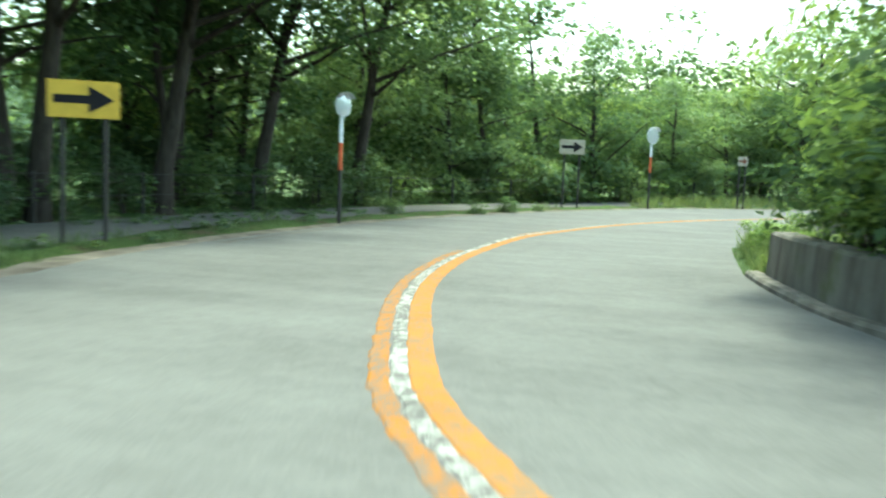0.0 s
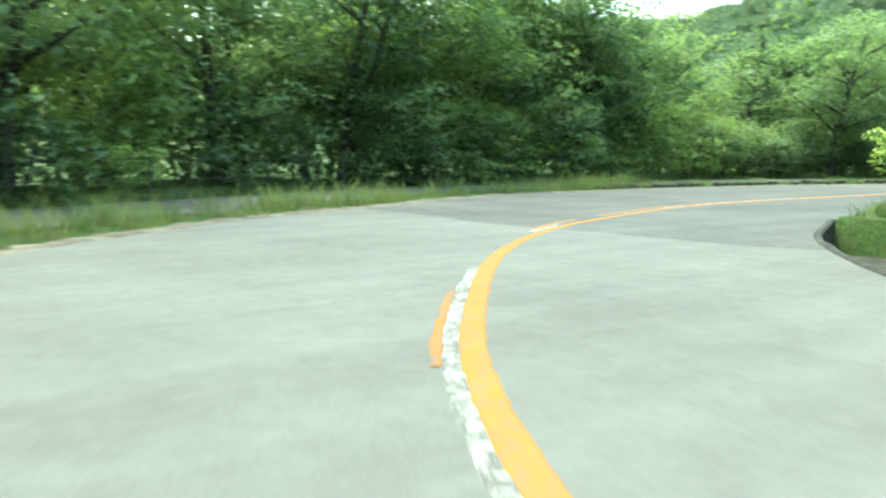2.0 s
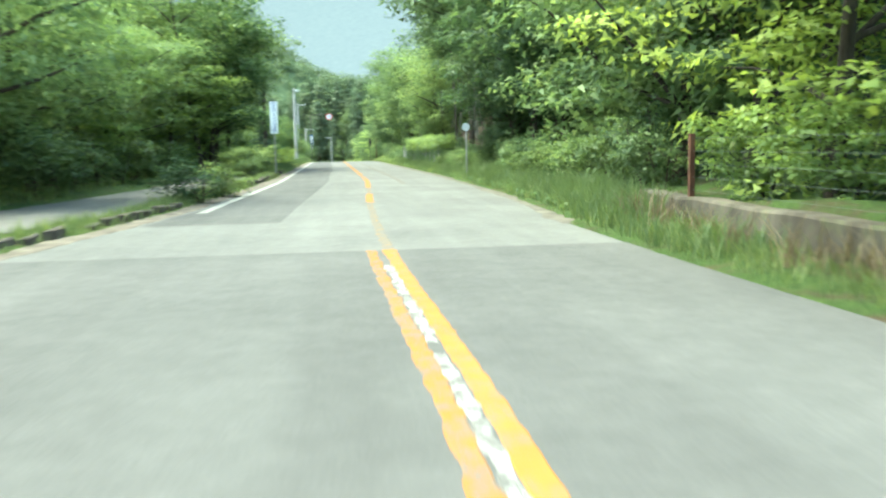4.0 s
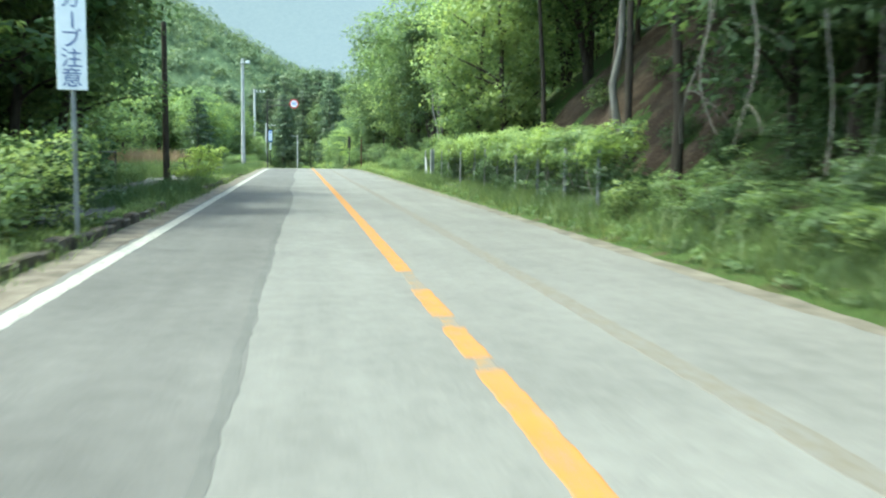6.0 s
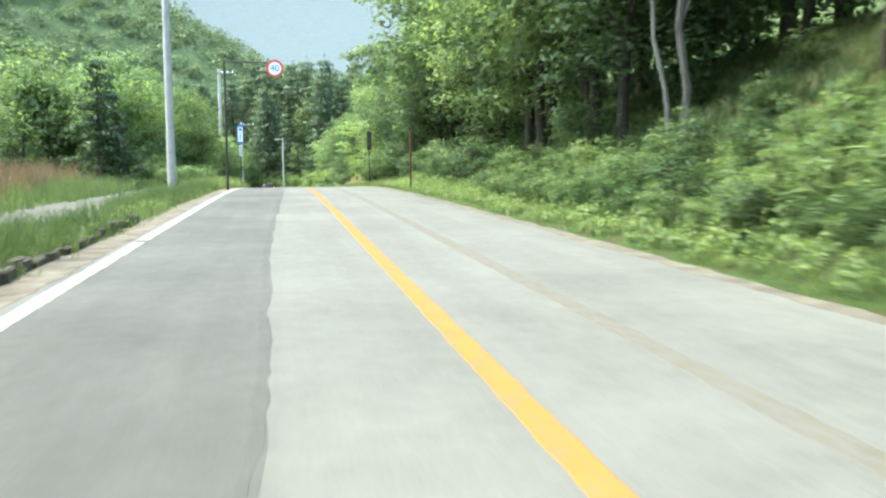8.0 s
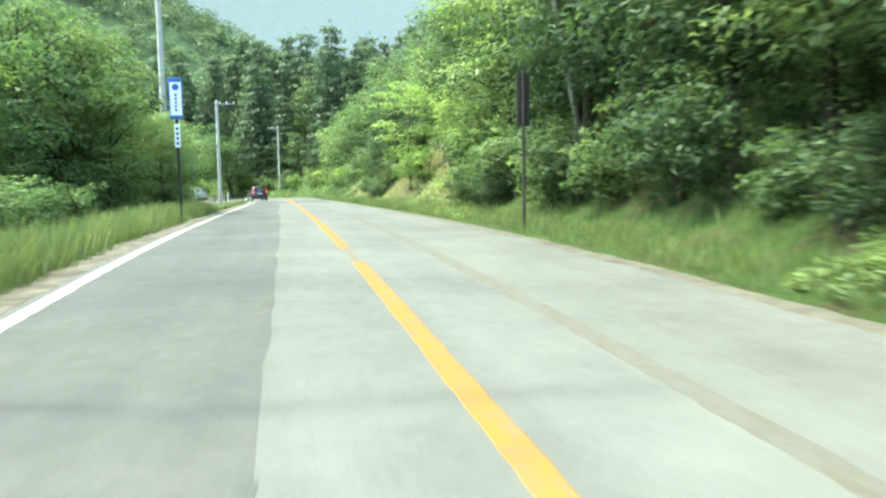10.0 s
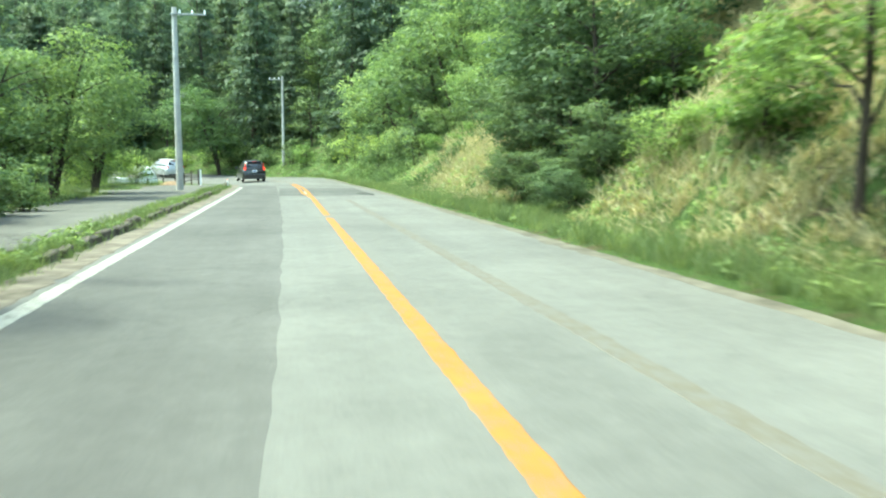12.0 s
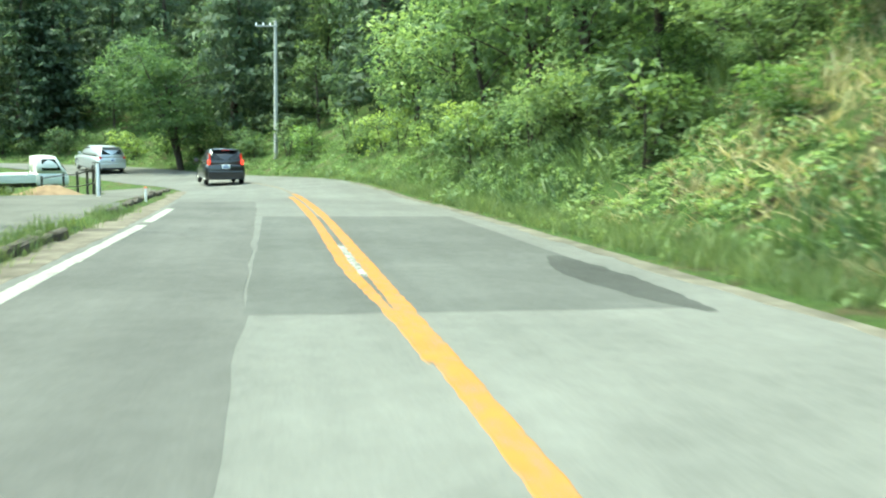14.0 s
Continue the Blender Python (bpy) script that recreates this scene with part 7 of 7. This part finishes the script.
# a red-barked pine and leaning stems on the bank
def lone_stem(name, x, y, pts, r0, mat, label, cat="tree", fork=None):
    t = np.linspace(0, 1, len(pts))
    v, q = tube_arrays(np.array(pts), r0 * (1.1 - 0.6 * t), 9)
    ob = tagged(empty(name, pose(x, y, gz(x, y))), label, cat)
    if fork:
        tt = np.linspace(0, 1, len(fork))
        v2, q2 = tube_arrays(np.array(fork), r0 * 0.55 * (1.1 - 0.6 * tt), 7)
        v, q = np.concatenate([v, v2]), np.concatenate([q, q2 + len(v)])
    p = new("trunk", quick_mesh("trunk", v, np.full(len(q), 4), q, mat, True))
    p.parent = ob
    r = np.random.RandomState(int(abs(x * 10)))
    top = np.array(pts[-1])
    c = top + r.normal(0, 0.9, (30, 3)) * np.array([1, 1, 0.6])
    p = new("crown", crown_mesh("crown", c, r.uniform(0.4, 0.8, 30), 60, 0.2, 0.5, L_DARK, 3))
    p.parent = ob


lone_stem("pine_tree", 5.9, 74.3, [(0.1, 0, -0.4), (0.05, 0, 1.5), (-0.1, 0, 3.5), (-0.2, 0.1, 6), (-0.2, 0.2, 9)], 0.2, M_BARKR, "red-barked pine on the bank")
lone_stem("leaning_tree", 4.9, 75.5, [(0.2, 0, -0.3), (0, 0, 1.2), (-0.25, 0, 2.4), (-0.6, 0, 4.2), (-0.7, 0, 6)], 0.06, M_BARKG, "thin grey leaning tree on the bank")
lone_stem("leaning_tree", 6.35, 44.2, [(0.3, 0, -0.4), (0.12, 0, 1.2), (-0.15, 0, 2.2), (-0.2, 0, 3.2), (-0.62, 0, 4.6), (-0.6, 0, 6)], 0.05, M_BARKG, "grey leaning trunk above the road")
lone_stem("leaning_tree", 6.5, 43.4, [(0, 0, -0.4), (0.06, 0, 1.1), (-0.14, 0, 2.2), (-0.06, 0, 3.3), (-0.4, 0, 4.8), (-0.2, 0, 6.5)], 0.085, M_BARKM, "grey forked trunk on the weedy slope", fork=[(-0.14, 0, 2.2), (0.12, 0, 2.9), (0.3, 0, 3.8), (0.5, 0, 5.4)])


lone_stem("crooked_tree", 6.9, 17.8, [(0.25, 0, -0.3), (0.0, 0, 0.6), (-0.14, 0, 1.4), (0.06, 0, 2.4), (0.1, 0.1, 4.5), (0.0, 0.2, 7)], 0.11, M_BARKG, "grey crooked tree rooted in the bare slope")
plant("full0", 9.0, 38.0, 0.75, 1.0)
plant("tall0", 11.5, 42.0, 1.0, 1.0)
plant("tall1", 10.8, 46.5, 1.0, 1.0)
plant("tall0", 8.8, 48.6, 0.9, 1.0)
for _x, _y, _s in ((7.6, 42.0, 0.5), (9.4, 43.6, 0.55), (8.2, 46.0, 0.6), (10.6, 40.6, 0.5), (7.2, 39.4, 0.45)):
    plant("shrub0", _x, _y, _s, 0.9)
lone_stem("broken_tree", 8.6, 40.5, [(0, 0, -0.3), (0.05, 0, 1.5), (0.2, 0, 3.2), (0.25, 0, 5.5)], 0.09, M_BARK, "thin dark tree on the open slope")


def earth_slip():
    """Bare brown earth that has slid down behind the fence."""
    xs, ys = np.arange(5.4, 14.2, 0.2), np.arange(11.5, 27.0, 0.2)
    gx, gy = np.meshgrid(xs, ys)
    edge = np.minimum(np.minimum(gx - 5.4, 14.0 - gx), np.minimum(gy - 11.5, 26.8 - gy))
    lumps = 0.22 * wave(gx, gy, 1.5, 31) + 0.12 * wave(gx, gy, 3.7, 32) + 0.07 * wave(gx, gy, 9.0, 33)
    z = ground_height(gx.ravel(), gy.ravel()).reshape(gx.shape) + 0.10 + lumps - 0.5 * (1 - ss(0.0, 0.9, edge + 0.5 * wave(gx, gy, 1.2, 34)))
    n = len(xs)
    i = (np.arange(len(ys) - 1)[:, None] * n + np.arange(n - 1)[None]).ravel()
    q = np.stack([i, i + 1, i + n + 1, i + n], -1)
    me = quick_mesh("earth_slip", np.stack([gx, gy, z], -1).reshape(-1, 3), np.full(len(q), 4), q, M_EARTH, True)
    return tagged(new("earth_slip", me), "bare brown earth slid down behind the vine fence", "earth slope", kind="structure")


def earth_mat():
    m, nt, b = material("bare_brown_earth", 0.95, 0, 0.08)
    o = coords(nt)
    c = ramp(nt, noise_tex(nt, 0.9, 8, 0.75, o), [(0.32, (0.036, 0.027, 0.020)), (0.5, (0.062, 0.048, 0.036)), (0.68, (0.120, 0.095, 0.072))])
    leaf = ramp(nt, noise_tex(nt, 16, 5, 0.8, o), [(0.38, (0.6, 0.58, 0.55)), (0.62, (1.35, 1.3, 1.2))])
    c = mix(nt, 0.8, c, leaf, "MULTIPLY")
    moss = ramp(nt, noise_tex(nt, 0.55, 6, 0.7, o), [(0.58, (0, 0, 0)), (0.68, (0.6,) * 3)])
    nt.links.new(mix(nt, moss, c, (0.055, 0.07, 0.034)), b.inputs["Base Color"])
    bump(nt, b, noise_tex(nt, 7, 8, 0.8, o), 1.0, 0.12)
    return m


M_EARTH = earth_mat()
earth_slip()


def hanging_stems():
    """Dry creeper stems that hang from the trees beside the road."""
    r = np.random.RandomState(14)
    for k in range(7):
        x, y = 4.5 + r.uniform(-0.25, 0.5), 3.2 + k * 0.85 + r.uniform(-0.3, 0.3)
        ob = tagged(empty("creeper", pose(x, y, gz(x, y))), "dry grey creeper stem hanging from the trees", "creeper", "hanging creepers")
        t = np.linspace(0, 1, 14)
        low = r.uniform(0.5, 1.3)
        pts = np.stack([0.16 * np.sin(t * 7 + k) * t, 0.3 * np.sin(t * 4 + 2 * k) * t, 4.2 - (4.2 - low) * t], -1)
        v, q = tube_arrays(pts, 0.016 * (1.15 - 0.7 * t), 5)
        p = new("stem", quick_mesh("stem", v, np.full(len(q), 4), q, M_BARKG, True))
        p.parent = ob
        for j in range(2):
            f = 5 + 4 * j + r.randint(3)
            a = r.uniform(0, 6.28)
            tt = np.linspace(0, 1, 6)
            tw = pts[f] + np.stack([np.cos(a) * 0.45 * tt, np.sin(a) * 0.45 * tt, -0.35 * tt**2], -1)
            v, q = tube_arrays(tw, 0.008 * (1.1 - 0.7 * tt), 4)
            p = new("twig", quick_mesh("twig", v, np.full(len(q), 4), q, M_BARKG, True))
            p.parent = ob


hanging_stems()


def sand_heap():
    """Low heap of brown earth at the end of the pull-in."""
    r = np.random.RandomState(4)
    n = 18
    gx, gy = np.meshgrid(np.linspace(-1.6, 1.6, n), np.linspace(-1.3, 1.3, n))
    z = 0.42 * np.exp(-(gx / 0.85) ** 2 - (gy / 0.7) ** 2) + r.normal(0, 0.012, gx.shape) - 0.06
    x, y = -7.7, 144.2
    i = (np.arange(n - 1)[:, None] * n + np.arange(n - 1)[None]).ravel()
    q = np.stack([i, i + 1, i + n + 1, i + n], -1)
    me = quick_mesh("sand_heap", np.stack([gx.ravel(), gy.ravel(), z.ravel()], -1), np.full(len(q), 4), q, M_SAND, True)
    ob = new("sand_heap", me)
    ob.matrix_world = Matrix.Translation((x, y, gz(x, y)))
    tagged(ob, "low heap of brown sand at the end of the pull-in", "sand heap")


M_SAND = plain("brown_sand", (0.19, 0.135, 0.09), 0.95, wear=0.4, scale=3, spec=0.05)
sand_heap()
